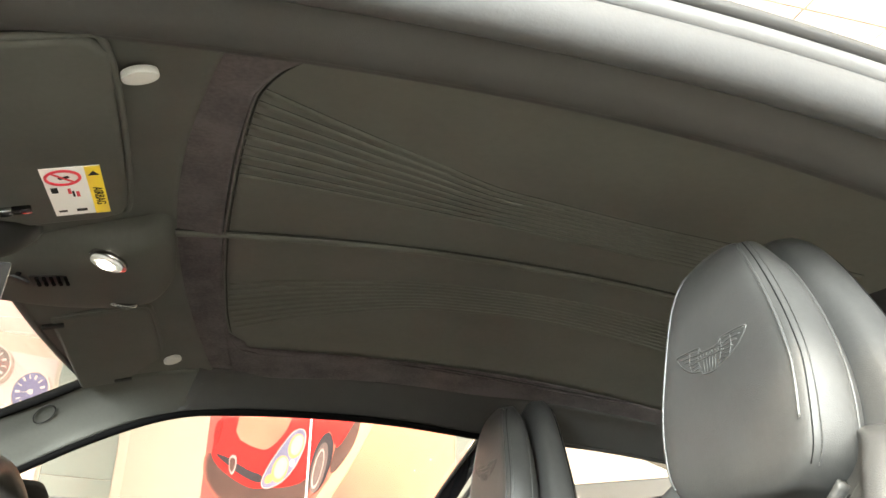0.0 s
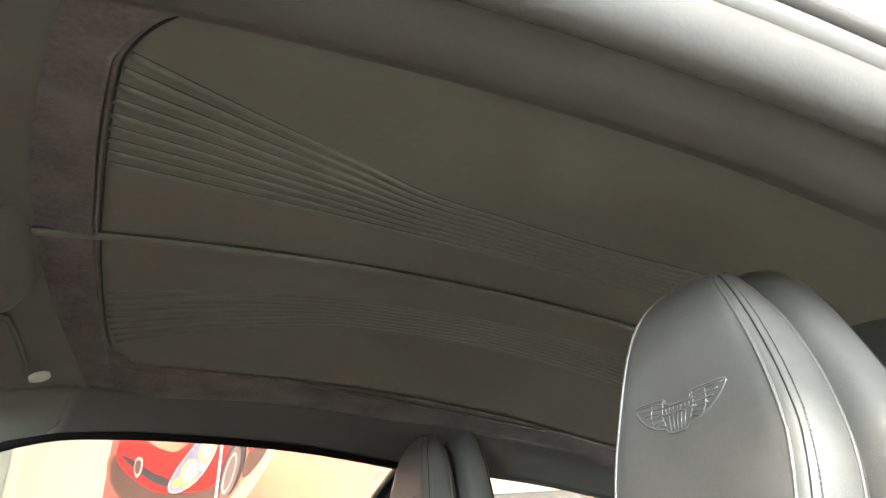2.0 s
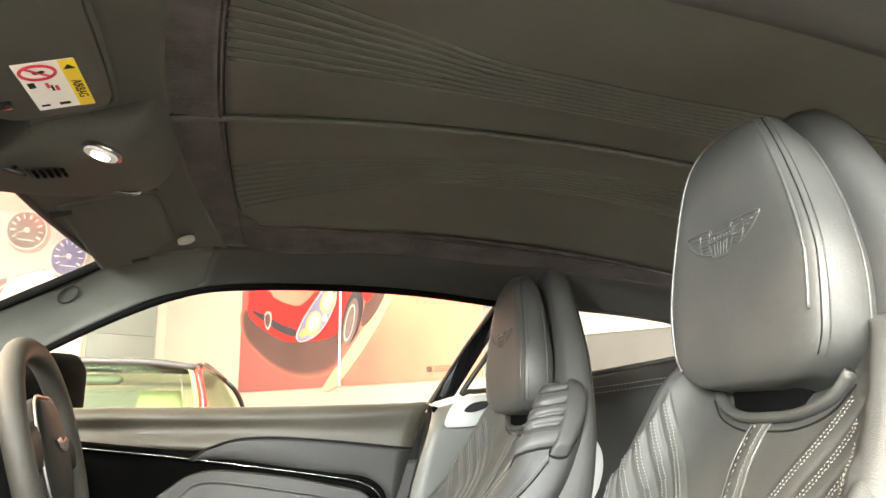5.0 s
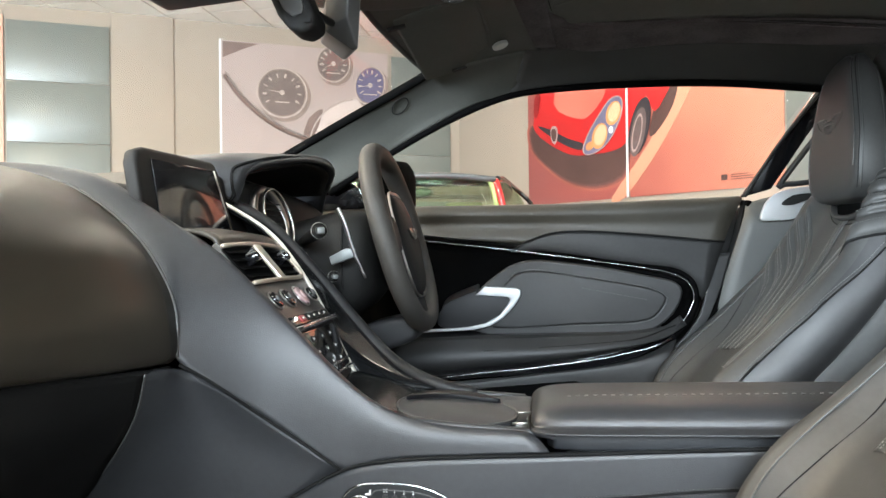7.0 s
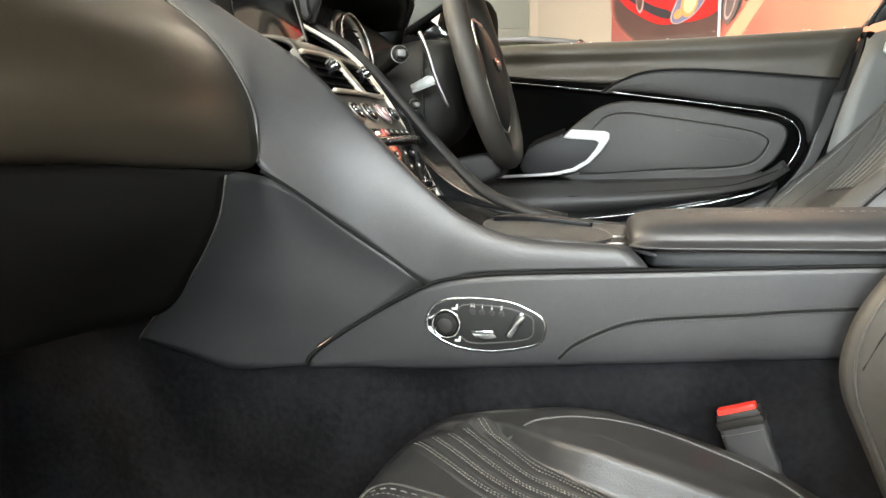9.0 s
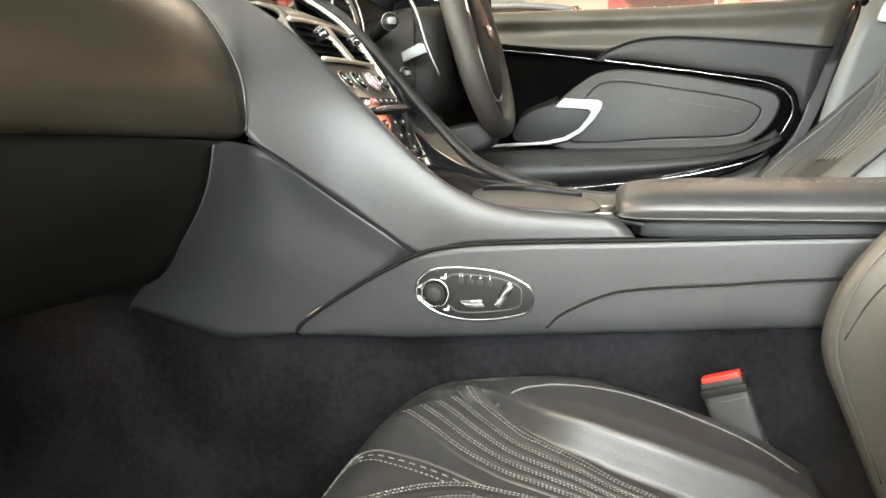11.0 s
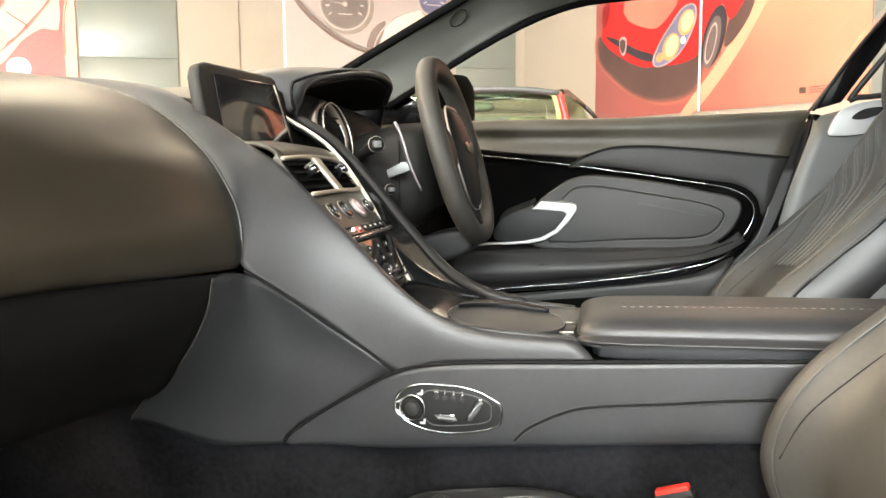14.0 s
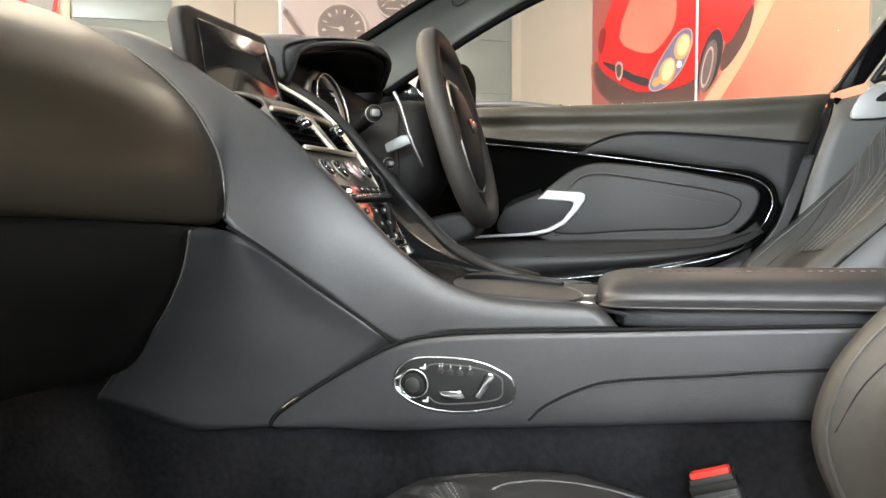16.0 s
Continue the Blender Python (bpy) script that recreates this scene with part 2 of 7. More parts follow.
def loft(name, rings, mat, parent=None, n=4, nc=4, caps=True, label="", sub=True):
    """Closed rings of a few control points each, joined smoothly along their length."""
    wide = [cr(r, nc, True) for r in rings]
    cols = [cr([w[j] for w in wide], n) for j in range(len(wide[0]))]
    nr, c = len(cols[0]), len(cols)
    verts = [cols[j][i] for i in range(nr) for j in range(c)]
    faces = grid_faces(nr, c, False, True)
    if caps:
        faces += [tuple(range(c))[::-1], tuple((nr - 1) * c + j for j in range(c))]
    return hang(mesh_object(name, verts, faces, mat), parent, label)


def prism(name, outline, depth, mat, m, parent=None, bevel=0.0, smooth=True, label="", n=0, seg=2):
    """An outline in the local x, y plane raised by depth along local z, placed by m."""
    if n:
        outline = [(p.x, p.y) for p in cr([(*q, 0) for q in outline], n, True)]
    bm = bmesh.new()
    low = [bm.verts.new((x, y, 0)) for x, y in outline]
    f = bm.faces.new(low)
    r = bmesh.ops.extrude_face_region(bm, geom=[f])
    bmesh.ops.translate(bm, verts=[v for v in r["geom"] if isinstance(v, bmesh.types.BMVert)], vec=(0, 0, depth))
    bmesh.ops.recalc_face_normals(bm, faces=bm.faces)
    if bevel:
        edges = [e for e in bm.edges if len(e.link_faces) == 2 and e.calc_face_angle(0) > 0.6]
        bmesh.ops.bevel(bm, geom=edges, offset=bevel, segments=seg, profile=0.6, affect="EDGES", clamp_overlap=True)
    bm.transform(m)
    return link(name, bm, mat, parent, label, smooth)


def link(name, bm, mat, parent=None, label="", smooth=True, sharp=38):
    me = bpy.data.meshes.new(name)
    bm.to_mesh(me)
    bm.free()
    me.materials.append(mat)
    if smooth:
        me.polygons.foreach_set("use_smooth", [True] * len(me.polygons))
        me.set_sharp_from_angle(angle=radians(sharp))
    return hang(new(name, me), parent, label)


def rbox(name, size, m, mat, parent=None, bevel=0.004, label="", seg=2):
    bm = bmesh.new()
    bmesh.ops.create_cube(bm, size=1)
    bmesh.ops.scale(bm, verts=bm.verts, vec=size)
    if bevel:
        bmesh.ops.bevel(bm, geom=list(bm.edges), offset=bevel, segments=seg, profile=0.6, affect="EDGES", clamp_overlap=True)
    bm.transform(m)
    return link(name, bm, mat, parent, label)


def disc(name, r, depth, m, mat, parent=None, bevel=0.0, sx=1.0, seg=28, label=""):
    """A round or oval button along local z."""
    return prism(name, [(r * sx * math.cos(2 * math.pi * k / seg), r * math.sin(2 * math.pi * k / seg)) for k in range(seg)], depth, mat, m, parent, bevel, label=label)


def frame_of(origin, u, v):
    """A pose with local x along u, y near v, z along u x v."""
    u = Vector(u).normalized()
    w = u.cross(Vector(v)).normalized()
    v = w.cross(u)
    return Matrix.Translation(origin) @ Matrix((u, v, w)).transposed().to_4x4()


def stitches(name, pts, mat, parent=None, pitch=0.009, length=0.0055, r=0.0009, lift=(0, 0, 0), n=10, zig=0.0, label=""):
    """A row of short thread stitches along a curve, joined into one seam."""
    line = cr([Vector(p) + Vector(lift) for p in pts], n)
    verts, faces = [], []
    run, nxt, k = 0.0, 0.0, 0
    for a, b in zip(line, line[1:]):
        d = b - a
        ln = d.length
        if ln < 1e-7:
            continue
        d = d / ln
        while nxt <= run + ln:
            p = a + d * (nxt - run)
            s = d.cross(Vector((0.3, 0.2, 0.93))).normalized()
            u = s.cross(d)
            dd = (d + s * (zig if k % 2 else -zig)).normalized()
            b0 = len(verts)
            for e in (-0.5, 0.5):
                for w, h in ((-1, 0), (0, 1), (1, 0), (0, -1)):
                    verts.append(p + dd * (e * length) + s * (w * r) + u * (h * r))
            faces += [(b0, b0 + 1, b0 + 5, b0 + 4), (b0 + 1, b0 + 2, b0 + 6, b0 + 5), (b0 + 2, b0 + 3, b0 + 7, b0 + 6), (b0 + 3, b0, b0 + 4, b0 + 7), (b0, b0 + 3, b0 + 2, b0 + 1), (b0 + 4, b0 + 5, b0 + 6, b0 + 7)]
            nxt += pitch
            k += 1
        run += ln
    return hang(mesh_object(name, verts, faces, mat, False), parent, label)


CY = 1.0  # the car's centre line

# ---- showroom ----
FLOOR_Z = 0.06
RED_AT, RED_DIR = Vector((-0.127, 10.307, 0)), Vector((0.677, -0.736, 0))
DIAL_AT, DIAL_DIR = Vector((-4.233, 9.873, 0)), Vector((0.887, 0.462, 0))
UP = Vector((0, 0, 1))


def on_wall(at, along, s, z, out=0.0):
    """The pose of a flat thing on a wall: local x along the wall, y up, z into the room."""
    n = Vector((along.y, -along.x, 0))
    return frame_of(at + along * s + UP * z + n * out, along, UP)


def box_wall(name, p, q, z0, z1, thick, mat):
    d = (Vector((*q, 0)) - Vector((*p, 0)))
    m = frame_of((p[0], p[1], z0), d, UP)
    ob = rbox(name, (d.length, z1 - z0, thick), m @ Matrix.Translation((d.length / 2, (z1 - z0) / 2, -thick / 2)), mat, bevel=0)
    return tagged(ob, kind="structure", category="wall")


# unseen floor, kept pale to bounce light up to the roof lining
floor = rbox("floor", (22, 19, 0.2), pose(-0.5, 3.3, FLOOR_Z - 0.1), FLOORTILE, bevel=0)
tagged(floor, "pale polished showroom floor", "floor", kind="structure")
corner = (-1.187, 11.46)
west_end = DIAL_AT + DIAL_DIR * -5.4
east_end = RED_AT + RED_DIR * 10.5
tagged(box_wall("wall_north", (west_end.x, west_end.y), corner, FLOOR_Z, 4.6, 0.2, WALLPAINT), "warm white painted showroom wall with large prints")
tagged(box_wall("wall_east", corner, (east_end.x, east_end.y), FLOOR_Z, 4.6, 0.2, WALLPAINT), "warm white painted showroom wall with a car print")
tagged(box_wall("wall_south_east", (east_end.x, east_end.y), (7.6, -6.0), FLOOR_Z, 4.6, 0.2, WALLPAINT), "plain warm white showroom wall")
tagged(box_wall("wall_west", (-9.02, -6.0), (west_end.x, west_end.y), FLOOR_Z, 4.6, 0.2, WALLPAINT), "plain warm white showroom wall")
tagged(box_wall("wall_south", (7.6, -6.0), (-8.8, -6.0), 3.6, 4.6, 0.2, WALLPAINT), "white wall strip over the unseen glazed shop front")

# ceiling tiles on a bronze grid, one mesh
bm = bmesh.new()
for i in range(28):
    for j in range(30):
        x, y = -8.7 + 0.6 * i, -5.9 + 0.6 * j
        g = bmesh.ops.create_cube(bm, size=1)
        bmesh.ops.scale(bm, verts=g["verts"], vec=(0.575, 0.575, 0.02))
        bmesh.ops.translate(bm, verts=g["verts"], vec=(x, y, 4.0))
ceiling = tagged(link("ceiling", bm, CEILTILE, smooth=False), "white ceiling tiles in a bronze grid", "ceiling", kind="structure")
tagged(rbox("ceiling_grid", (17.2, 18.2, 0.03), pose(-0.5, 2.9, 4.022), CEILRAIL, bevel=0), "bronze ceiling grid behind the tiles", "ceiling", kind="structure")
# glowing panels added to go with the fill lamps, kept out of view
light = thing("ceiling_light", (0.3, -2.2, 3.97), "flat square ceiling light panel, lit, added out of view", "ceiling light", "ceiling lights")
rbox("frame", (1.3, 0.7, 0.03), pose(0.3, -2.2, 3.975), CEILTILE, light, 0.004)
rbox("diffuser", (1.2, 0.6, 0.01), pose(0.3, -2.2, 3.956), PANELLIGHT, light, 0.002)
for lx, ly in ((-3.2, -2.2), (3.6, -2.2), (-4.4, 1.8), (-2.6, 4.6), (1.2, 4.6), (-1.1, 7.6), (1.2, 7.6), (1.9, 1.2), (4.3, 1.2)):
    copy_thing(light, pose(lx, ly, 3.97))


def print_material(name, stops, scale, offset, mottled=0.25, rough=0.45):
    """A printed colour blend along a slanted direction, with soft mottling."""
    mat = bpy.data.materials.new(name)
    mat.use_nodes = True
    nodes, links = mat.node_tree.nodes, mat.node_tree.links
    b = nodes["Principled BSDF"]
    b.inputs["Roughness"].default_value = rough
    co, mp, no, ad, ra = (nodes.new(k) for k in ("ShaderNodeTexCoord", "ShaderNodeSeparateXYZ", "ShaderNodeTexNoise", "ShaderNodeMath", "ShaderNodeValToRGB"))
    no.inputs["Scale"].default_value, no.inputs["Detail"].default_value = 1.4, 4
    links.new(co.outputs["Object"], mp.inputs[0])
    links.new(co.outputs["Object"], no.inputs["Vector"])
    sx, sy, sm = nodes.new("ShaderNodeMath"), nodes.new("ShaderNodeMath"), nodes.new("ShaderNodeMath")
    sx.operation = sy.operation = "MULTIPLY_ADD"
    sx.inputs[1].default_value, sx.inputs[2].default_value = scale[0], offset
    sy.inputs[1].default_value = scale[1]
    links.new(mp.outputs[0], sx.inputs[0])
    links.new(mp.outputs[2], sy.inputs[0])
    links.new(sx.outputs[0], sy.inputs[2])
    sm.operation = "MULTIPLY_ADD"
    sm.inputs[1].default_value, sm.inputs[2].default_value = mottled, -mottled / 2
    links.new(no.outputs["Fac"], sm.inputs[0])
    ad.operation = "ADD"
    links.new(sy.outputs[0], ad.inputs[0])
    links.new(sm.outputs[0], ad.inputs[1])
    links.new(ad.outputs[0], ra.inputs[0])
    el = ra.color_ramp.elements
    while len(el) < len(stops):
        el.new(0.5)
    for e, (pos, c) in zip(el, stops):
        e.position, e.color = pos, (*c, 1)
    links.new(ra.outputs[0], b.inputs["Base Color"])
    return mat


def printed(name, at, along, outline, out, mat, parent, n=0):
    """A flat printed shape a few millimetres proud of its panel."""
    return prism(name, outline, 0.003, mat, on_wall(at, along, 0, 0, out), parent, n=n, smooth=False)


def ell(cx, cz, rx, rz, tilt=0.0, k=28):
    c, s = math.cos(radians(tilt)), math.sin(radians(tilt))
    return [(cx + rx * math.cos(a) * c - rz * math.sin(a) * s, cz + rx * math.cos(a) * s + rz * math.sin(a) * c) for a in (2 * math.pi * i / k for i in range(k))]


def ring(name, at, along, cx, cz, rx, rz, w, out, mat, parent, tilt=0.0):
    m = on_wall(at, along, 0, 0, out)
    return tube(name, [m @ Vector((x, z, 0)) for x, z in ell(cx, cz, rx, rz, tilt, 16)], w, mat, parent, 6, 3, True)


ROAD = print_material("print_road", [(0.0, (0.20, 0.06, 0.055)), (0.3, (0.36, 0.085, 0.07)), (0.55, (0.58, 0.20, 0.125)), (1.0, (0.68, 0.33, 0.21))], (0.20, 0.10), -0.05)
CARRED = print_material("print_red_body", [(0.0, (0.36, 0.012, 0.012)), (0.45, (0.62, 0.02, 0.02)), (1.0, (0.75, 0.09, 0.07))], (0.10, 0.34), -0.55, 0.2, 0.35)
SHADE = material("print_dark_shape", (0.085, 0.042, 0.036), 0.5, var=0.25, scale=2)
GRILLE = material("print_black_shape", (0.03, 0.025, 0.03), 0.5, var=0.2, scale=2)
LENSBLUE = material("print_lens_blue", (0.16, 0.15, 0.24), 0.45, var=0.25, scale=5)
AMBER = material("print_amber", (0.60, 0.27, 0.10), 0.45, var=0.25, scale=7)
AMBERPALE = material("print_amber_pale", (0.72, 0.46, 0.27), 0.45, var=0.15, scale=7)
HALO = [material("print_soft_shadow", c, 0.5, var=0.2, scale=2) for c in ((0.36, 0.10, 0.07), (0.22, 0.07, 0.055), (0.13, 0.055, 0.05))]
RIMGREY = material("print_rim_grey", (0.42, 0.30, 0.28), 0.5, var=0.2, scale=5)
BODYLIGHT = material("print_body_highlight", (0.78, 0.16, 0.11), 0.4, var=0.2, scale=2)
BODYDARK = material("print_body_dark", (0.30, 0.015, 0.015), 0.4, var=0.3, scale=2)
PRINTWHITE = material("print_white", (0.78, 0.76, 0.74), 0.5, var=0.08, scale=5)
TYRE = material("print_tyre", (0.13, 0.09, 0.085), 0.5, var=0.3, scale=5)
STREAK = material("print_light_streak", (0.64, 0.29, 0.18), 0.5, var=0.12, scale=3)

poster = thing("car_poster", RED_AT + RED_DIR * 1.85 + UP * 1.46, "large red sports car print on two panels on the wall", "poster")
pr = lambda nm, ol, out, mt, n=0: printed(nm, RED_AT, RED_DIR, ol, out, mt, poster, n)
pr("panel", [(0.0, 1.47), (1.71, 1.47), (1.71, 4.3), (0.0, 4.3)], 0.02, ROAD)
pr("panel", [(1.73, 1.47), (3.62, 1.47), (3.62, 4.3), (1.73, 4.3)], 0.02, ROAD)
pr("light_streak", [(1.45, 1.48), (1.66, 1.48), (2.25, 2.1), (2.75, 2.9), (2.9, 3.6), (2.72, 3.6), (2.5, 2.8), (2.0, 2.05)], 0.025, STREAK, 3)
SHADOW = [(0.1, 2.5), (0.12, 2.2), (0.45, 1.92), (0.8, 1.74), (1.2, 1.66), (1.6, 1.74), (1.72, 2.0), (1.9, 2.1), (1.5, 2.4), (0.5, 2.4)]
for g, mt in zip((1.16, 1.10, 1.05), HALO):
    pr("soft_shadow", [(0.95 + (x - 0.95) * (1 + (g - 1) * 0.6), 2.2 + (z - 2.2) * g) for x, z in SHADOW], 0.0225 + 0.001 * (1.16 - g) * 10, mt, 3)
pr("shadow_shape", [(0.1, 2.5), (0.12, 2.2), (0.45, 1.92), (0.8, 1.74), (1.2, 1.66), (1.6, 1.74), (1.72, 2.0), (1.9, 2.1), (1.5, 2.4), (0.5, 2.4)], 0.026, SHADE, 3)
pr("shadow_shape", [(2.02, 2.2), (2.1, 2.15), (2.34, 2.42), (2.42, 2.75), (2.2, 2.7)], 0.026, SHADE, 3)
pr("car_body_shape", [(0.13, 2.62), (0.17, 2.42), (0.45, 2.22), (0.8, 2.06), (1.1, 2.03), (1.45, 2.03), (1.68, 2.1), (1.8, 2.32), (1.98, 2.6), (2.1, 2.4), (2.3, 2.62), (2.48, 2.9), (2.42, 3.4), (1.9, 3.8), (1.0, 3.8), (0.35, 3.2)], 0.031, CARRED, 3)
pr("body_highlight", [(0.5, 2.75), (0.9, 2.5), (1.15, 2.52), (1.4, 2.8), (1.3, 3.3), (0.8, 3.3)], 0.0335, BODYLIGHT, 3)
pr("grille_shape", [(0.2, 2.50), (0.45, 2.33), (0.75, 2.17), (0.98, 2.10), (1.0, 2.18), (0.75, 2.27), (0.45, 2.42)], 0.036, GRILLE, 3)
pr("wheel_arch", ell(1.89, 2.26, 0.14, 0.33, -16), 0.036, GRILLE)
pr("tyre_shape", ell(1.87, 2.2, 0.10, 0.28, -14), 0.041, TYRE)
pr("rim_shape", ell(1.86, 2.19, 0.065, 0.22, -14), 0.046, RIMGREY)
pr("rim_shadow", ell(1.865, 2.19, 0.05, 0.19, -14), 0.050, TYRE)
LENS = [(1.02, 2.12), (1.05, 2.04), (1.17, 2.03), (1.36, 2.1), (1.52, 2.25), (1.63, 2.45), (1.64, 2.6), (1.57, 2.66), (1.44, 2.63), (1.28, 2.48), (1.12, 2.3)]
pr("headlamp_lens", LENS, 0.040, LENSBLUE, 3)
mw = on_wall(RED_AT, RED_DIR, 0, 0, 0.044)
tube("lens_rim", [mw @ Vector((x, z, 0)) for x, z in LENS], 0.008, RIMGREY, poster, 6, 4, True)
for cx, cz, r in ((1.51, 2.47, 0.115), (1.29, 2.23, 0.125)):
    pr("lamp_ring", ell(cx, cz, r * 0.95, r * 1.25, -25), 0.045, AMBER)
    pr("lamp_core", ell(cx + 0.015, cz + 0.01, r * 0.7, r, -25), 0.049, AMBERPALE)
pr("lamp_small", ell(1.13, 2.13, 0.07, 0.05, 20), 0.045, AMBER)
pr("lamp_small", ell(1.47, 2.28, 0.035, 0.04), 0.045, PRINTWHITE)
LENS2 = [(0.17, 2.9), (0.13, 2.72), (0.17, 2.6), (0.23, 2.7), (0.26, 2.9)]
pr("headlamp_lens", LENS2, 0.040, BODYDARK, 3)
SHIELD = [(0.45, 2.43), (0.51, 2.46), (0.57, 2.42), (0.57, 2.3), (0.52, 2.22), (0.46, 2.29)]
pr("badge_shape", SHIELD, 0.041, RIMGREY, 2)
pr("badge_inset", [(0.51 + (x - 0.51) * 0.7, 2.34 + (z - 2.34) * 0.7) for x, z in SHIELD], 0.046, SHADE, 2)
pr("panel_joint", [(1.705, 1.47), (1.735, 1.47), (1.735, 4.3), (1.705, 4.3)], 0.052, PRINTWHITE)
pr("small_mark", [(2.93, 1.56), (3.0, 1.56), (3.0, 1.62), (2.93, 1.62)], 0.026, SHADE)
for k in range(3):
    pr("small_text_bar", [(3.04, 1.56 + 0.024 * k), (3.34 - 0.05 * k, 1.56 + 0.024 * k), (3.34 - 0.05 * k, 1.568 + 0.024 * k), (3.04, 1.568 + 0.024 * k)], 0.026, SHADE)
board = rbox("wall_panel", (0.5, 2.83, 0.02), on_wall(RED_AT, RED_DIR, 3.62 + 0.27, 2.885, 0.012), PANELGREY, bevel=0.003)
tagged(board, "narrow pale green glass wall panel beside the car print", "wall panel")

# instrument print, pale glass panels and the second red print
dial_poster = thing("dial_poster", DIAL_AT + DIAL_DIR * 1.2 + UP * 1.3, "pale print of vintage dashboard dials on the wall", "poster")
pd = lambda nm, ol, out, mt, n=0: printed(nm, DIAL_AT, DIAL_DIR, ol, out, mt, dial_poster, n)
PALEPRINT = print_material("print_pale_dash", [(0.0, (0.42, 0.33, 0.30)), (0.35, (0.58, 0.47, 0.42)), (0.7, (0.50, 0.44, 0.47)), (1.0, (0.56, 0.45, 0.36))], (0.16, -0.12), 0.55, 0.5)
DIALFACE = material("print_dial_face", (0.17, 0.125, 0.11), 0.45, var=0.25, scale=4)
DIALBLUE = material("print_dial_blue", (0.13, 0.115, 0.20), 0.45, var=0.25, scale=4)
PRINTGREYWARM = material("print_warm_grey", (0.27, 0.20, 0.17), 0.45, var=0.25, scale=3)
DIALRIM = material("print_dial_rim", (0.47, 0.38, 0.34), 0.4, var=0.2, scale=6)
RIMSHAPE = material("print_wheel_rim", (0.20, 0.13, 0.11), 0.45, var=0.2, scale=4)
PALEDISC = material("print_pale_disc", (0.58, 0.48, 0.44), 0.45, var=0.12, scale=3)
pd("panel", [(0.0, 1.3), (2.32, 1.3), (2.32, 3.74), (0.0, 3.76)], 0.03, PALEPRINT)
pd("panel_edge", [(-0.03, 1.3), (0.02, 1.3), (0.02, 3.77), (-0.03, 3.77)], 0.026, PRINTWHITE)
pd("pale_disc", [(min(x, 2.30), z) for x, z in ell(1.95, 2.35, 0.78, 0.72, 0, 48)], 0.036, PALEDISC)
mw = on_wall(DIAL_AT, DIAL_DIR, 0, 0, 0.040)
tube("disc_edge", [mw @ Vector((x, z, 0)) for x, z in ell(1.95, 2.35, 0.78, 0.72, 0, 32) if x < 1.95], 0.012, DIALRIM, dial_poster, 6, 2)
pd("dark_corner", [(0.02, 3.52), (0.02, 3.74), (0.5, 3.74), (0.3, 3.66)], 0.036, RIMSHAPE)
mw = on_wall(DIAL_AT, DIAL_DIR, 0, 0, 0.045)
tube("wheel_rim_shape", [mw @ Vector(p) for p in ((0.03, 3.28, 0), (0.25, 2.98, 0), (0.55, 2.72, 0), (0.85, 2.55, 0), (1.2, 2.43, 0))], 0.075, RIMSHAPE, dial_poster, 8, 6, flat=0.25)
tube("wheel_rim_light", [mw @ Vector(p) for p in ((0.03, 3.33, 0.02), (0.26, 3.03, 0.02), (0.56, 2.77, 0.02), (0.86, 2.595, 0.02), (1.18, 2.48, 0.02))], 0.020, DIALRIM, dial_poster, 6, 6, flat=0.25)
pd("spoke_shape", [(1.08, 2.44), (1.16, 2.75), (1.36, 2.9), (1.32, 2.7), (1.22, 2.5)], 0.041, RIMSHAPE, 2)
on_face = lambda nm, ol, out, mt: printed(nm, DIAL_AT, DIAL_DIR, ol, out, mt, face)
for cx, cz, rx, rz, mt, a0 in ((0.80, 3.09, 0.32, 0.32, DIALFACE, 172), (1.52, 3.54, 0.22, 0.24, DIALFACE, 205), (2.05, 3.27, 0.20, 0.26, DIALBLUE, 190), (0.42, 1.98, 0.26, 0.24, DIALBLUE, 160)):
    pd("dial_shadow", ell(cx + 0.03, cz - 0.03, rx * 1.16, rz * 1.16, -20), 0.0405, PRINTGREYWARM)
    pd("dial_rim", ell(cx, cz, rx * 1.10, rz * 1.10, -20), 0.042, DIALRIM)
    pd("dial_bezel", ell(cx, cz, rx * 1.03, rz * 1.03, -20), 0.0455, PRINTGREYWARM)
    face = pd("dial_face", ell(cx, cz, rx * 0.98, rz * 0.98, -20), 0.049, mt)
    for k in range(10):
        a = radians(-30 + 27 * k)
        c, s_ = math.cos(a), math.sin(a)
        x0, z0, l, w = cx + rx * 0.74 * c, cz + rz * 0.74 * s_, 0.028, 0.008 if k % 2 else 0.014
        on_face("dial_mark", [(x0 - l * c - w * s_, z0 - l * s_ + w * c), (x0 - l * c + w * s_, z0 - l * s_ - w * c), (x0 + l * c + w * s_, z0 + l * s_ - w * c), (x0 + l * c - w * s_, z0 + l * s_ + w * c)], 0.053, DIALRIM)
    on_face("dial_hub", ell(cx, cz, 0.035, 0.035), 0.054, DIALRIM)
    on_face("dial_text_bar", [(cx - 0.10, cz - 0.14), (cx + 0.10, cz - 0.14), (cx + 0.10, cz - 0.125), (cx - 0.10, cz - 0.125)], 0.053, DIALRIM)
    c, s_ = math.cos(radians(a0)), math.sin(radians(a0))
    on_face("dial_needle", [(cx - s_ * 0.008, cz + c * 0.008), (cx + s_ * 0.008, cz - c * 0.008), (cx + c * rx * 0.72, cz + s_ * rz * 0.72)], 0.056, DIALRIM)
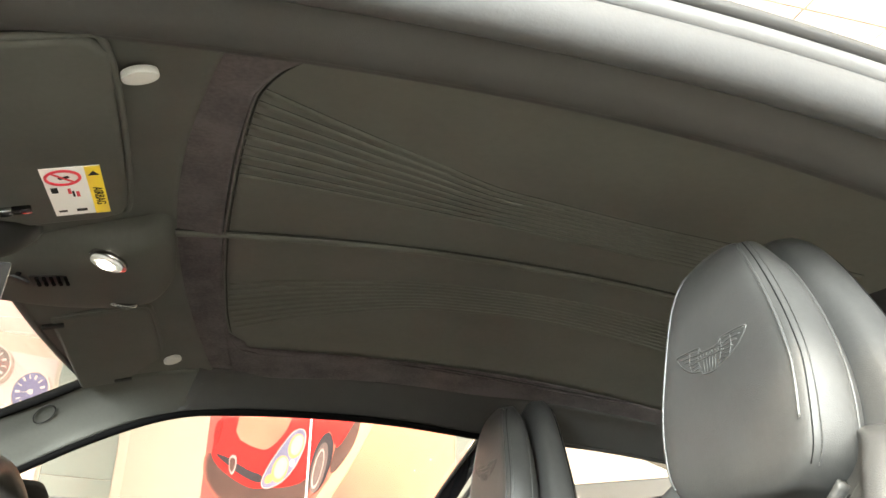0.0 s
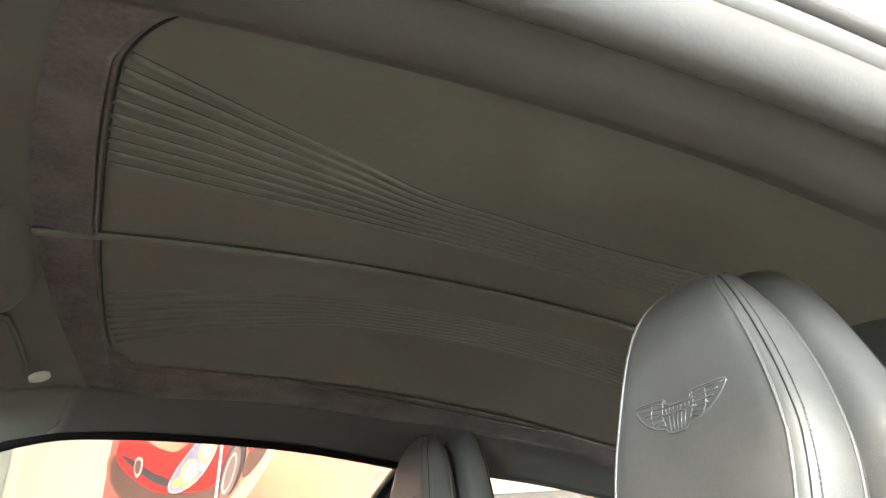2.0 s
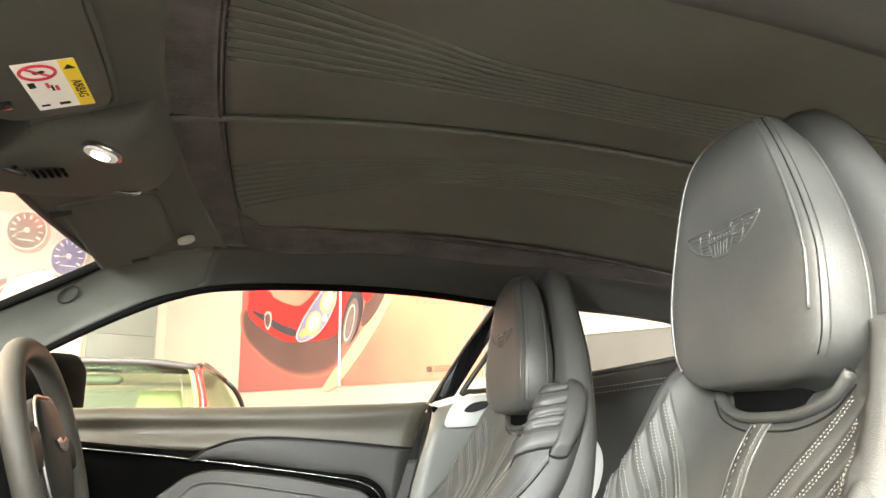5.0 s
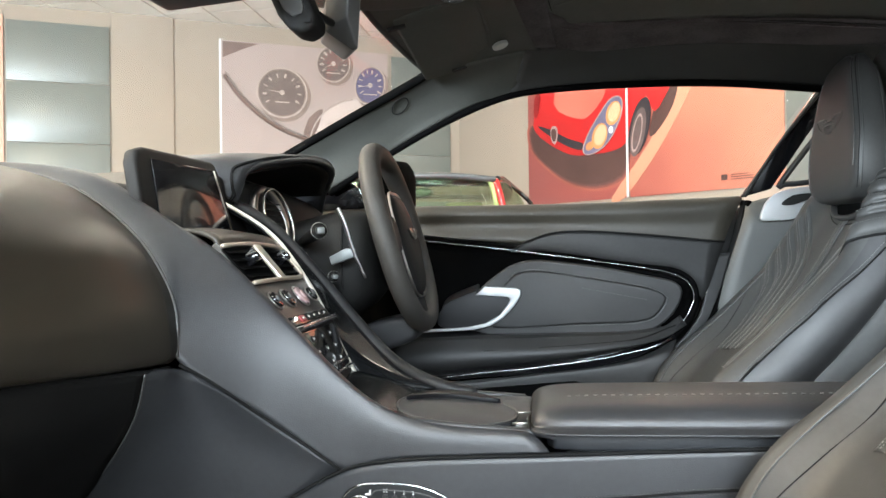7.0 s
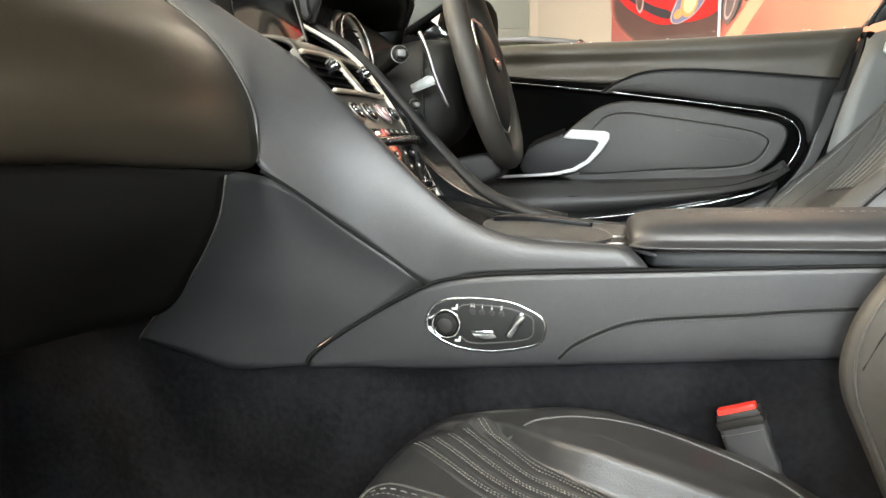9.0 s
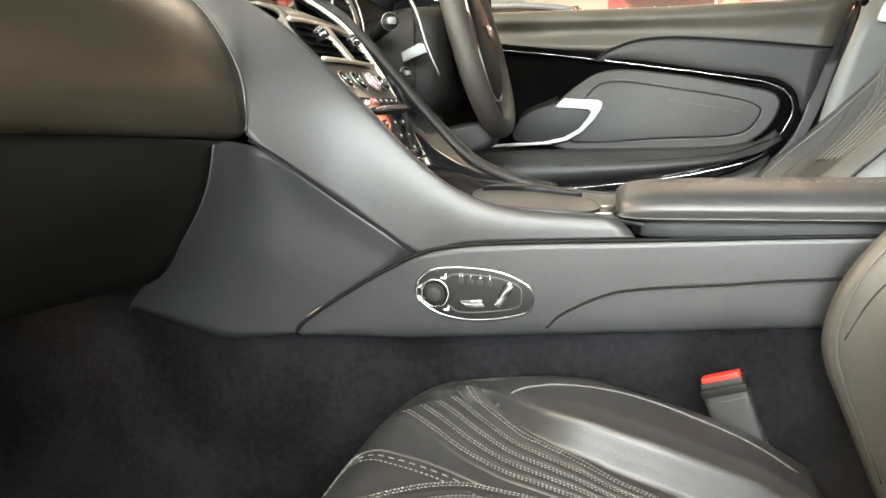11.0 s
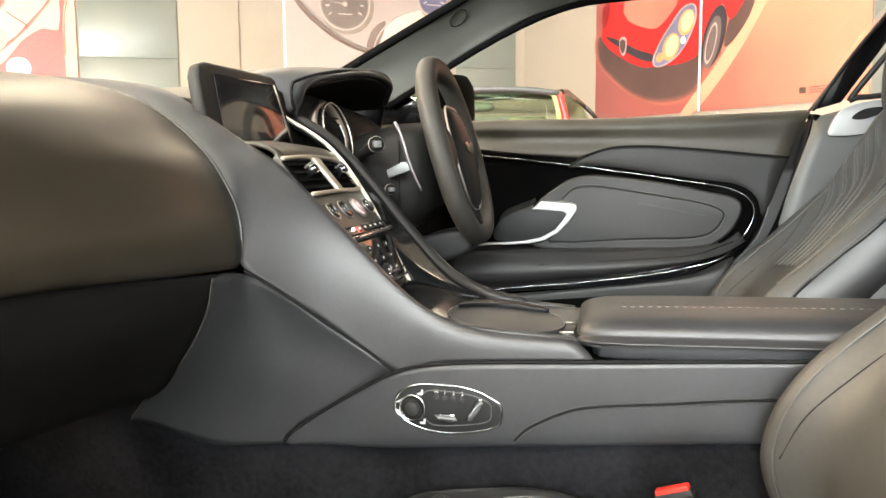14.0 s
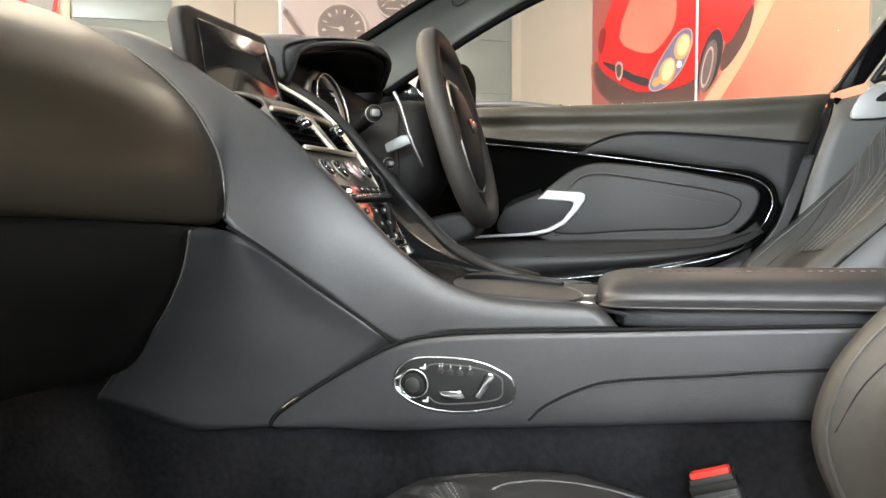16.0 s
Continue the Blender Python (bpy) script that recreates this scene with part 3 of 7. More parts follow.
for ch, sx, sz in (("R", 1.42, 2.60), ("C", 1.33, 2.36)):
    cu = bpy.data.curves.new("letter", "FONT")
    cu.body, cu.size, cu.extrude = ch, 0.19, 0.001
    cu.materials.append(DIALRIM)
    lt = hang(new("letter", cu), dial_poster)
    lt.matrix_basis = on_wall(DIAL_AT, DIAL_DIR, sx, sz, 0.043)
pd("disc_screw", ell(1.72, 2.68, 0.05, 0.05), 0.043, DIALRIM)


def glass_panel(s0, s1, z0, z1, label):
    t = thing("glass_wall_panel", DIAL_AT + DIAL_DIR * s0 + UP * z0, label, "wall panel", "glass wall panels")
    zs = [z0, 1.53, 2.29, 3.05, z1]
    for a, b in zip(zs, zs[1:]):
        rbox("pane", (s1 - s0, b - a - 0.008, 0.02), on_wall(DIAL_AT, DIAL_DIR, (s0 + s1) / 2, (a + b) / 2, 0.02), PANELGREY, t, 0.003)
    return t


glass_panel(-2.55, -1.38, 0.8, 3.80, "pale green glass wall panel with horizontal joints")
glass_panel(2.38, 3.28, 0.8, 3.72, "narrow pale green glass wall panel beside the dial print")
pillar = rbox("wall_pilaster", (0.75, 4.5, 0.06), on_wall(DIAL_AT, DIAL_DIR, -0.98, 2.3, 0.01), WALLPAINT, bevel=0.01)
tagged(pillar, "shallow warm white pilaster on the wall", "pilaster", kind="structure")
pr2 = thing("red_car_poster", DIAL_AT + DIAL_DIR * -3.6 + UP * 1.5, "second red car print in pale red on the wall", "poster")
PRINTGREY = material("print_grey", (0.26, 0.22, 0.20), 0.45, var=0.2, scale=4)
pe = lambda nm, ol, out, mt, n=0: printed(nm, DIAL_AT, DIAL_DIR, ol, out, mt, pr2, n)
PALEPEACH = material("print_peach", (0.66, 0.36, 0.26), 0.5, var=0.1, scale=2)
PINKRED = print_material("print_pink_red", [(0.0, (0.62, 0.06, 0.05)), (0.5, (0.76, 0.13, 0.11)), (1.0, (0.80, 0.28, 0.22))], (0.2, 0.3), 0.4, 0.3)
PALERED = material("print_pale_red", (0.82, 0.36, 0.28), 0.45, var=0.12, scale=3)
pe("panel", [(-5.3, 1.4), (-2.58, 1.4), (-2.58, 3.85), (-5.3, 3.85)], 0.03, PALEPEACH)
pe("car_body_shape", [(-5.2, 1.5), (-3.0, 1.5), (-2.74, 1.8), (-2.72, 2.16), (-2.73, 2.49), (-2.72, 2.77), (-2.67, 3.0), (-2.71, 3.14), (-2.71, 3.4), (-2.8, 3.8), (-5.2, 3.8)], 0.036, PINKRED, 3)
pe("fender_shape", [(-3.9, 2.0), (-3.47, 2.28), (-3.14, 2.59), (-2.81, 3.0), (-2.75, 2.9), (-2.78, 2.6), (-2.95, 2.62), (-3.2, 2.45), (-3.4, 2.2), (-3.8, 1.9)], 0.041, PALERED, 2)
pe("door_shape", [(-3.9, 2.6), (-3.46, 2.78), (-3.18, 3.18), (-3.0, 3.1), (-2.84, 3.02), (-3.13, 2.66), (-3.4, 2.4), (-3.9, 2.3)], 0.040, PALERED, 2)
pe("windscreen_shape", [(-3.2, 3.4), (-3.16, 3.28), (-2.95, 3.1), (-2.81, 3.03), (-2.75, 3.26), (-2.79, 3.5), (-2.95, 3.75), (-3.3, 3.75)], 0.045, PRINTGREY, 2)
me2 = on_wall(DIAL_AT, DIAL_DIR, 0, 0, 0.046)
for line, r in (([(-3.18, 3.18), (-3.3, 3.0), (-3.44, 2.78)], 0.014), ([(-2.80, 3.0), (-2.95, 2.82), (-3.14, 2.59), (-3.47, 2.28)], 0.010), ([(-2.69, 3.3), (-2.70, 3.12), (-2.66, 3.0), (-2.71, 2.77), (-2.72, 2.3)], 0.012)):
    tube("seam_shape", [me2 @ Vector((x, z, 0)) for x, z in line], r, PALEPEACH, pr2, 6, 5, flat=0.3)
tube("handle_shape", [me2 @ Vector((x, z, 0)) for x, z in ((-3.35, 2.8), (-3.26, 2.73), (-3.15, 2.66), (-3.12, 2.6))], 0.018, SHADE, pr2, 6, 5, flat=0.3)
tube("window_edge_shape", [me2 @ Vector((x, z, 0)) for x, z in ((-3.25, 3.36), (-3.12, 3.24), (-2.95, 3.09), (-2.81, 3.01), (-2.74, 3.2), (-2.74, 3.5))], 0.022, PINKRED, pr2, 6, 5, flat=0.3)
pe("wheel_shape", ell(-3.62, 2.47, 0.27, 0.2), 0.046, PRINTGREY)
pe("mirror_shape", ell(-3.245, 2.13, 0.14, 0.125), 0.046, PRINTWHITE)

# parked red car behind the driver's door
CARGLASS = glass("green_tinted_glass", (0.80, 0.88, 0.74))
CREAM = material("cream_leather", (0.62, 0.55, 0.36), 0.5, var=0.08, scale=8)
parked = thing("parked_car", (-0.95, 5.2, FLOOR_Z), "parked dark red coupe with a dark roof and cream interior", "car")
loft("body", [[(-0.95 + sx * w, y, z) for sx, z in ((-1, 0.45), (-1, 0.80), (-0.86, zt), (0, zt + 0.02), (0.86, zt), (1, 0.80), (1, 0.45), (0, 0.25))] for y, w, zt in ((3.05, 0.72, 0.66), (3.3, 0.86, 0.80), (4.1, 0.93, 0.98), (5.2, 0.95, 1.0), (6.4, 0.95, 1.0), (7.3, 0.86, 0.92), (7.5, 0.74, 0.8))], EYEPAINT, parked, 3, 3)
loft("roof", [[(-0.94 + sx * w, y, z) for sx, z in ((-1, zt - 0.05), (-0.7, zt), (0, zt + 0.02), (0.7, zt), (1, zt - 0.05), (0, zt - 0.04))] for y, w, zt in ((4.62, 0.65, 1.305), (5.2, 0.70, 1.37), (5.9, 0.71, 1.36), (6.3, 0.68, 1.32))], GLOSS, parked, 3, 3)
tube("front_pillar", [(-0.225, 4.56, 1.0), (-0.236, 4.58, 1.12), (-0.265, 4.60, 1.24), (-0.285, 4.62, 1.29)], 0.022, EYEPAINT, parked)
tube("front_pillar", [(-1.655, 4.56, 1.0), (-1.644, 4.58, 1.12), (-1.615, 4.60, 1.24), (-1.595, 4.62, 1.29)], 0.022, EYEPAINT, parked)
for sx in (0, 1):
    tube("rear_pillar", [(-1.88 * sx + (1 - 2 * sx) * x, y, z) for x, y, z in ((-0.27, 4.64, 1.30), (-0.285, 5.4, 1.38), (-0.20, 6.0, 1.345), (-0.11, 6.05, 1.265), (-0.05, 6.1, 1.17), (0.0, 6.2, 1.02))], 0.018, GLOSS, parked, 8, 6)
tube("screen_trim", [(-0.262, 4.57, 1.0), (-0.272, 4.585, 1.12), (-0.298, 4.605, 1.24), (-0.315, 4.62, 1.285)], 0.016, CREAM, parked, 8, 5)
sheet("windscreen", [[(-1.65, 4.54, 1.0), (-0.94, 4.46, 1.0), (-0.23, 4.54, 1.0)], [(-1.59, 4.60, 1.285), (-0.94, 4.54, 1.318), (-0.29, 4.60, 1.285)]], CARGLASS, parked, 0.004)
sheet("side_window", [[(-0.215, 4.62, 1.0), (-0.12, 5.4, 1.0), (-0.01, 6.15, 1.02)], [(-0.275, 4.66, 1.28), (-0.275, 5.4, 1.37), (-0.19, 6.0, 1.33)]], CARGLASS, parked, 0.004)
tube("screen_header", [(-1.60, 4.60, 1.292), (-1.2, 4.56, 1.318), (-0.6, 4.56, 1.320), (-0.28, 4.60, 1.292)], 0.018, SOFTGREY, parked)
tube("sun_visor", [(-0.72, 4.66, 1.265), (-0.5, 4.64, 1.275), (-0.34, 4.66, 1.262)], 0.016, SOFTGREY, parked, 8, 4, flat=0.5)
for sx in (-0.4, 0.4):
    loft("seat_back", [[(-0.94 + sx + a * w, 5.2 + b * 0.06 + (z - 0.6) * 0.2, z) for a, b in ((-1, -1), (1, -1), (1, 1), (-1, 1))] for z, w in ((0.6, 0.24), (0.95, 0.24), (1.04, 0.16), (1.08, 0.12), (1.2, 0.1))], CREAM, parked, 3, 3)
loft("mirror", [[(x, 4.58 + 0.03 * a, 1.219 + h * b) for a, b in ((-1, -0.7), (0, -1), (1, -0.7), (1, 0.7), (0, 1), (-1, 0.7))] for x, h in ((-0.85, 0.010), (-0.83, 0.026), (-0.76, 0.03), (-0.69, 0.027), (-0.665, 0.012))], SOFTGREY, parked, 3, 3)
for sx in (-1, 1):
    for wy in (3.85, 6.55):
        disc("wheel", 0.33, 0.22, pose(-0.95 + sx * 0.86 - 0.11, wy, FLOOR_Z + 0.33, 0, 90, 0), RUBBER, parked, 0.03)

BOARDGREY = material("grey_board", (0.075, 0.077, 0.072), 0.5, var=0.08, scale=3)
# grey framed notice board on the wall behind the rear side window
board = thing("notice_board", (3.4, 6.5, 1.3), "grey framed notice board on the showroom wall", "notice board")
rbox("panel", (1.7, 0.75, 0.02), on_wall(RED_AT, RED_DIR, 5.53, 1.435, 0.02), BOARDGREY, board, 0.004)
for cs, cz, w, h in ((5.53, 1.825, 1.78, 0.03), (5.53, 1.045, 1.78, 0.03), (4.665, 1.435, 0.03, 0.75), (6.395, 1.435, 0.03, 0.75)):
    rbox("frame_bar", (w, h, 0.04), on_wall(RED_AT, RED_DIR, cs, cz, 0.025), CEILRAIL, board, 0.004)

# ---- roof lining ----
RY = 0.967  # centre line of the roof lining


def roof_z(x, y):
    return 1.303 - 0.15 * (x - 0.22) ** 2 - 0.20 * (y - RY) ** 2


headliner = thing("headliner", (0.35, RY, 1.29), "dark grey leather roof lining with fanned pleats and suede borders", "headliner", kind="structure")
sheet("leather_panel", [[(x + (0.05 if d > 0.4 and x < 0 else 0.0), RY + d, roof_z(x, RY + d)) for d in (-0.53, -0.42, -0.3, -0.15, 0.0, 0.15, 0.3, 0.43)] for x in (-0.028, 0.1, 0.3, 0.5, 0.7, 0.9, 1.1)], ROOFLEATHER, headliner, 0.006)
# suede border: a front strip and a far side strip, slightly lower than the leather


def strip_edge(d):
    return float(np.interp(d, [-0.52, -0.485, -0.455, -0.435, -0.413, -0.384, -0.35], [0.105, 0.068, 0.039, 0.022, 0.009, -0.002, -0.009])) if d < -0.35 else -0.027 + 0.15 * d * d


sheet("suede_front_strip", [[(-0.092 + 0.25 * d * d + u * (strip_edge(d) + 0.092 - 0.25 * d * d), RY + d, roof_z(-0.05, RY + d) - 0.0035) for d in (-0.515, -0.485, -0.455, -0.435, -0.413, -0.384, -0.35, -0.2, 0.0, 0.2, 0.4, 0.485)] for u in (0.0, 0.5, 1.0)], SUEDE, headliner, 0.006)
sheet("suede_side_strip", [[(x, RY + d, roof_z(x, RY + d) - 0.0035) for d in (0.425 - w, 0.46, 0.53)] for x, w in ((-0.02, 0.09), (0.02, 0.045), (0.06, 0.012), (0.3, 0.0), (0.6, 0.0), (0.85, 0.0), (1.1, 0.0))], SUEDE, headliner, 0.006)
edge = [(0.105, RY - 0.515, 0), (0.070, RY - 0.485, 0), (0.040, RY - 0.455, 0), (0.024, RY - 0.435, 0), (0.011, RY - 0.413, 0), (0.0, RY - 0.384, 0), (-0.007, RY - 0.35, 0), (-0.014, RY - 0.26, 0), (-0.020, RY - 0.15, 0), (-0.024, RY, 0), (-0.022, RY + 0.15, 0), (-0.012, RY + 0.314, 0), (0.008, RY + 0.40, 0), (0.04, RY + 0.425, 0), (0.086, RY + 0.435, 0), (0.3, RY + 0.435, 0), (0.8, RY + 0.43, 0)]
tube("border_piping", [(x, y, roof_z(x, y) - 0.003) for x, y, _ in edge], 0.0018, SUEDE, headliner, 8, 6)
tube("border_seam", [(x + 0.0045, RY + (y - RY) * 0.988, roof_z(x, y) + 0.0004) for x, y, _ in edge], 0.0012, LINERSEAM, headliner, 6, 6)
# centre seam: a raised welt between two grooves
xs = [-0.09, 0.0, 0.15, 0.3, 0.5, 0.7, 0.9]
tube("centre_welt", [(x, RY, roof_z(x, RY) - 0.003) for x in xs], 0.006, ROOFLEATHER, headliner, 8, 8, flat=0.6)
for o in (-0.008, 0.008):
    tube("centre_groove", [(x, RY + o, roof_z(x, RY) - 0.001) for x in xs], 0.0018, LINERSEAM, headliner, 6, 8)


# pleats: narrow folds that fan out to the front
PX = [-0.02, 0.06, 0.15, 0.3, 0.5, 0.7, 0.85]


def pleat_y(u, x, sgn):
    a = np.interp(x, PX, [0.175, 0.155, 0.135, 0.112, 0.098, 0.10, 0.11])
    b = np.interp(x, PX, [0.375, 0.332, 0.278, 0.206, 0.186, 0.195, 0.21] if sgn < 0 else [0.335, 0.305, 0.262, 0.203, 0.186, 0.195, 0.21])
    return a + (b - a) * u


for sgn in (-1, 1):
    for k in range(9):
        pts = [(x + (0.004 * (k - 4) if k > 4 and x < 0 else 0), RY + sgn * pleat_y(k / 8, x, sgn), 0) for x in (-0.012, 0.06, 0.12, 0.2, 0.28, 0.36, 0.5, 0.65, 0.8)]
        pts = [(x, y, roof_z(x, y)) for x, y, _ in pts]
        tube("pleat", pts, 0.0046, ROOFLEATHER, headliner, 8, 6, flat=0.42)
        tube("pleat_groove", [(x, y + 0.0052 * sgn, z) for x, y, z in pts], 0.0012, LINERSEAM, headliner, 5, 6)

# front header trim between the suede and the windscreen
HX = [-0.282, -0.262, -0.22, -0.165, -0.12, -0.084]
HZ = [1.215, 1.220, 1.235, 1.256, 1.275, 0.0]
HK = [0.14, 0.15, 0.18, 0.21, 0.24, 0.25]
HD = [0.0, 0.02, 0.06, 0.11, 0.16, 0.18]
header = thing("windscreen_header", (-0.2, CY, 1.24), "moulded grey header trim over the windscreen", "header trim", kind="structure")
sheet("trim_panel", [[(x + k * d * d, 0.985 + d, (z - c * d * d) if z else roof_z(x, 0.985 + d) - 0.001) for d in (-0.53, -0.4, -0.2, 0, 0.2, 0.4, 0.55)] for x, z, k, c in zip(HX, HZ, HK, HD)], ROOFTRIM, header, 0.008)
tube("screen_top_edge", [(-0.284 + 0.14 * d * d, 0.985 + d, 1.2145) for d in (-0.53, -0.4, -0.2, 0, 0.2, 0.4, 0.53)], 0.005, RUBBER, header, 6, 5)
for sgn in (-1, 1):
    disc("visor_clip", 0.0125, 0.007, pose(-0.096, 0.972 + sgn * 0.42, 1.237, 180 - sgn * 10, -20, 0), CLIP, header, 0.002, 1.2, label="pale grey oval visor clip")

# overhead console with two reading lamps
console = thing("overhead_console", (-0.19, CY, 1.225), "grey overhead console with reading lamps and switches", "overhead console")
loft("body", [[(x, CY + a * w, z + b) for a, b in ((-0.86, 0.03), (-0.74, 0.006), (-0.45, 0), (0.5, 0), (0.86, 0.006), (1, 0.03), (0.6, 0.06), (-0.6, 0.06))] for x, w, z in ((-0.34, 0.06, 1.205), (-0.30, 0.09, 1.206), (-0.22, 0.125, 1.213), (-0.13, 0.125, 1.225), (-0.10, 0.115, 1.245), (-0.086, 0.09, 1.270))], ROOFTRIM, console, 4, 4)
for sgn in (-1, 1):
    m = pose(-0.152, (0.922 if sgn < 0 else 1.092), 1.2205 + (0.016 if sgn > 0 else 0.0015), 180 + (48 if sgn > 0 else -2), 14, 0)
    lamp_ring = disc("reading_lamp", 0.024, 0.006, m, CHROME, console, 0.002, label="chrome-ringed reading lamp, lit")
    disc("lamp_lens", 0.019, 0.0085, m, LABELWHITE, lamp_ring, 0.001)
    disc("lamp_bulb", 0.010, 0.0105, m, LAMPGLOW, lamp_ring, 0.001)
rbox("grille_plate", (0.050, 0.034, 0.003), pose(-0.222, CY - 0.012, 1.2132, 0, -8, 0), PLASTIC, console, 0.001)
for k in range(10):
    rbox("grille_slot", (0.004, 0.012, 0.003), pose(-0.206 - 0.008 * (k % 5), CY - 0.020 + 0.016 * (k // 5), 1.2127 - 0.0011 * (k % 5), 0, -8, 0), RECESS, console, 0.001)
for k in range(4):
    rbox("mic_slot", (0.012, 0.003, 0.005), pose(-0.093, CY - 0.066 + 0.010 * k, 1.266, 0, -60, 0), INK, console, 0.001)
disc("switch", 0.010, 0.004, pose(-0.262, CY - 0.02, 1.2095, 180, 14, 0), PLASTIC, console, 0.001, 1.8)
disc("alarm_light", 0.003, 0.005, pose(-0.255, CY - 0.035, 1.2105, 180, 14, 0), RECESS, console, 0.001)


def sun_visor(sgn, label):
    y0 = CY + sgn * 0.335
    t = thing("sun_visor", (-0.2, y0, 1.215), label, "sun visor", "sun visors")
    tilt = 15
    m = pose(-0.205, y0, 1.215 if sgn < 0 else 1.229, -3.5 * sgn, -tilt, 0)
    o = [(-0.052, -0.165), (0.075, -0.17), (0.093, -0.15), (0.087, 0.13), (0.079, 0.158), (0.055, 0.166), (-0.052, 0.166)]
    prism("visor_pad", [(x, -sgn * y) for x, y in o], 0.018, ROOFTRIM, m @ Matrix.Translation((0, 0, -0.009)), t, 0.007, seg=3)
    tube("visor_piping", [m @ Vector((x, -sgn * y, -0.004)) for x, y in ((-0.05, -0.166), (0.06, -0.171), (0.090, -0.155), (0.093, 0.0), (0.087, 0.135), (0.076, 0.16), (0.045, 0.168), (-0.05, 0.168))], 0.0035, ROOFTRIM, t, 6, 5)
    return t, m


visor, vm = sun_visor(-1, "dark grey passenger sun visor with an airbag warning label")
# warning label: white field, yellow band, red prohibition ring
lm = vm @ pose(0.040, 0.086, -0.0095, 180, 0, 0)
label_ob = rbox("warning_label", (0.052, 0.112, 0.0008), lm, LABELWHITE, visor, 0, label="white and yellow airbag warning label")
rbox("label_band", (0.014, 0.1115, 0.0008), lm @ Matrix.Translation((0.0195, 0, 0.0007)), LABELYELLOW, label_ob, 0)
mr = lm @ Matrix.Translation((-0.008, 0.036, 0.0008))
tube("prohibition_ring", [mr @ Vector((0.015 * math.cos(a), 0.015 * math.sin(a), 0)) for a in (2 * math.pi * k / 12 for k in range(12))], 0.0016, LABELRED, label_ob, 6, 3, True)
rbox("prohibition_bar", (0.0025, 0.029, 0.0006), mr @ pose(0, 0, 0.0003, 0, 0, 40), LABELRED, label_ob, 0)
rbox("pictogram_bar", (0.010, 0.004, 0.0006), mr @ pose(0.001, 0, 0.0002, 0, 0, 20), INK, label_ob, 0)
for px_, py_, w, h, mt in ((-0.019, 0.008, 0.006, 0.012, INK), (-0.006, 0.004, 0.003, 0.012, LABELRED), (0.001, -0.004, 0.003, 0.012, LABELRED), (-0.003, -0.003, 0.002, 0.013, INK), (-0.018, -0.044, 0.008, 0.004, INK), (0.0, -0.044, 0.010, 0.006, INK)):
    rbox("pictogram_bar", (w, h, 0.0005), lm @ Matrix.Translation((px_, py_, 0.0006)), mt, label_ob, 0)
prism("warning_triangle", [(-0.0045, -0.005), (-0.0045, 0.005), (0.005, 0.0)], 0.0006, INK, lm @ pose(0.0195, 0.042, 0.0009, 0, 0, 90), label_ob)
cu = bpy.data.curves.new("label_text", "FONT")
cu.body, cu.size, cu.extrude, cu.align_x, cu.align_y = "AIRBAG", 0.0125, 0.0002, "CENTER", "CENTER"
cu.materials.append(INK)
txt = hang(new("label_text", cu), label_ob)
txt.matrix_basis = lm @ pose(0.0195, -0.012, 0.0013, 0, 0, -90)
rbox("mirror_latch", (0.018, 0.012, 0.008), vm @ pose(-0.014, 0.114, -0.010), GLOSS, visor, 0.002)
rbox("latch_tab", (0.012, 0.014, 0.006), vm @ pose(-0.028, 0.114, -0.012), CHROME, visor, 0.002)
visor_d, vd = sun_visor(1, "dark grey driver sun visor folded up to the header")
for q in ((-0.05, -0.145), (0.02, 0.15)):
    rbox("visor_hinge", (0.03, 0.012, 0.006), vd @ pose(q[0], q[1], -0.010), PLASTIC, visor_d, 0.002)

# rear-view mirror and its sensor housing on the windscreen
mirror = thing("rear_view_mirror", (-0.26, 0.79, 1.1), "black rear-view mirror on a grey sensor housing", "mirror")
XZ = lambda y: frame_of((0, y, 0), (1, 0, 0), (0, 0, 1))
prism("sensor_housing", [(-0.322, 1.152), (-0.281, 1.152), (-0.273, 1.135), (-0.260, 1.104), (-0.260, 1.093), (-0.274, 1.085), (-0.289, 1.089), (-0.302, 1.105), (-0.316, 1.137)], 0.045, PLASTIC, XZ(0.798), mirror, 0.007, seg=3)
prism("housing_cover", [(-0.311, 1.147), (-0.284, 1.147), (-0.272, 1.113), (-0.273, 1.105), (-0.284, 1.102), (-0.294, 1.110)], 0.004, SOFTGREY, XZ(0.754), mirror, 0.0015, seg=2)
for x, z in ((-0.285, 1.130), (-0.268, 1.097)):
    rbox("housing_slot", (0.008, 0.003, 0.004), pose(x, 0.7505, z), INK, mirror, 0)
tube("ball_arm", [(-0.268, 0.785, 1.114), (-0.255, 0.825, 1.112), (-0.243, 0.86, 1.112)], 0.0045, PLASTIC, mirror)
# the head hangs at an angle, turned towards the driver
MH = frame_of((-0.239, 0.81, 1.12), (0.95, 0.30, 0), (0, -0.20, 1))
# shell with a faceted end: a sloping upper cheek, a lower cheek and a flat strip beside the glass
END = [(-0.024, 0.017, -0.016), (-0.006, 0.040, -0.008), (0.0155, 0.042, 0.0), (0.0115, -0.037, 0.0), (0.006, -0.039, -0.006), (-0.025, -0.018, -0.014)]
CHEEK = [(0.001, 0.036, 0.002), (-0.001, -0.002, 0.004)]
bm = bmesh.new()
near, far_end = [bm.verts.new(p) for p in END], [bm.verts.new((u, v, -0.20 - w)) for u, v, w in END]
c0, c1 = (bm.verts.new(p) for p in CHEEK)
for f in ((near[0], near[1], c0, c1, near[5]), (near[1], near[2], c0), (c0, near[2], near[3], c1), (c1, near[3], near[4], near[5]), tuple(far_end[::-1])):
    bm.faces.new(f)
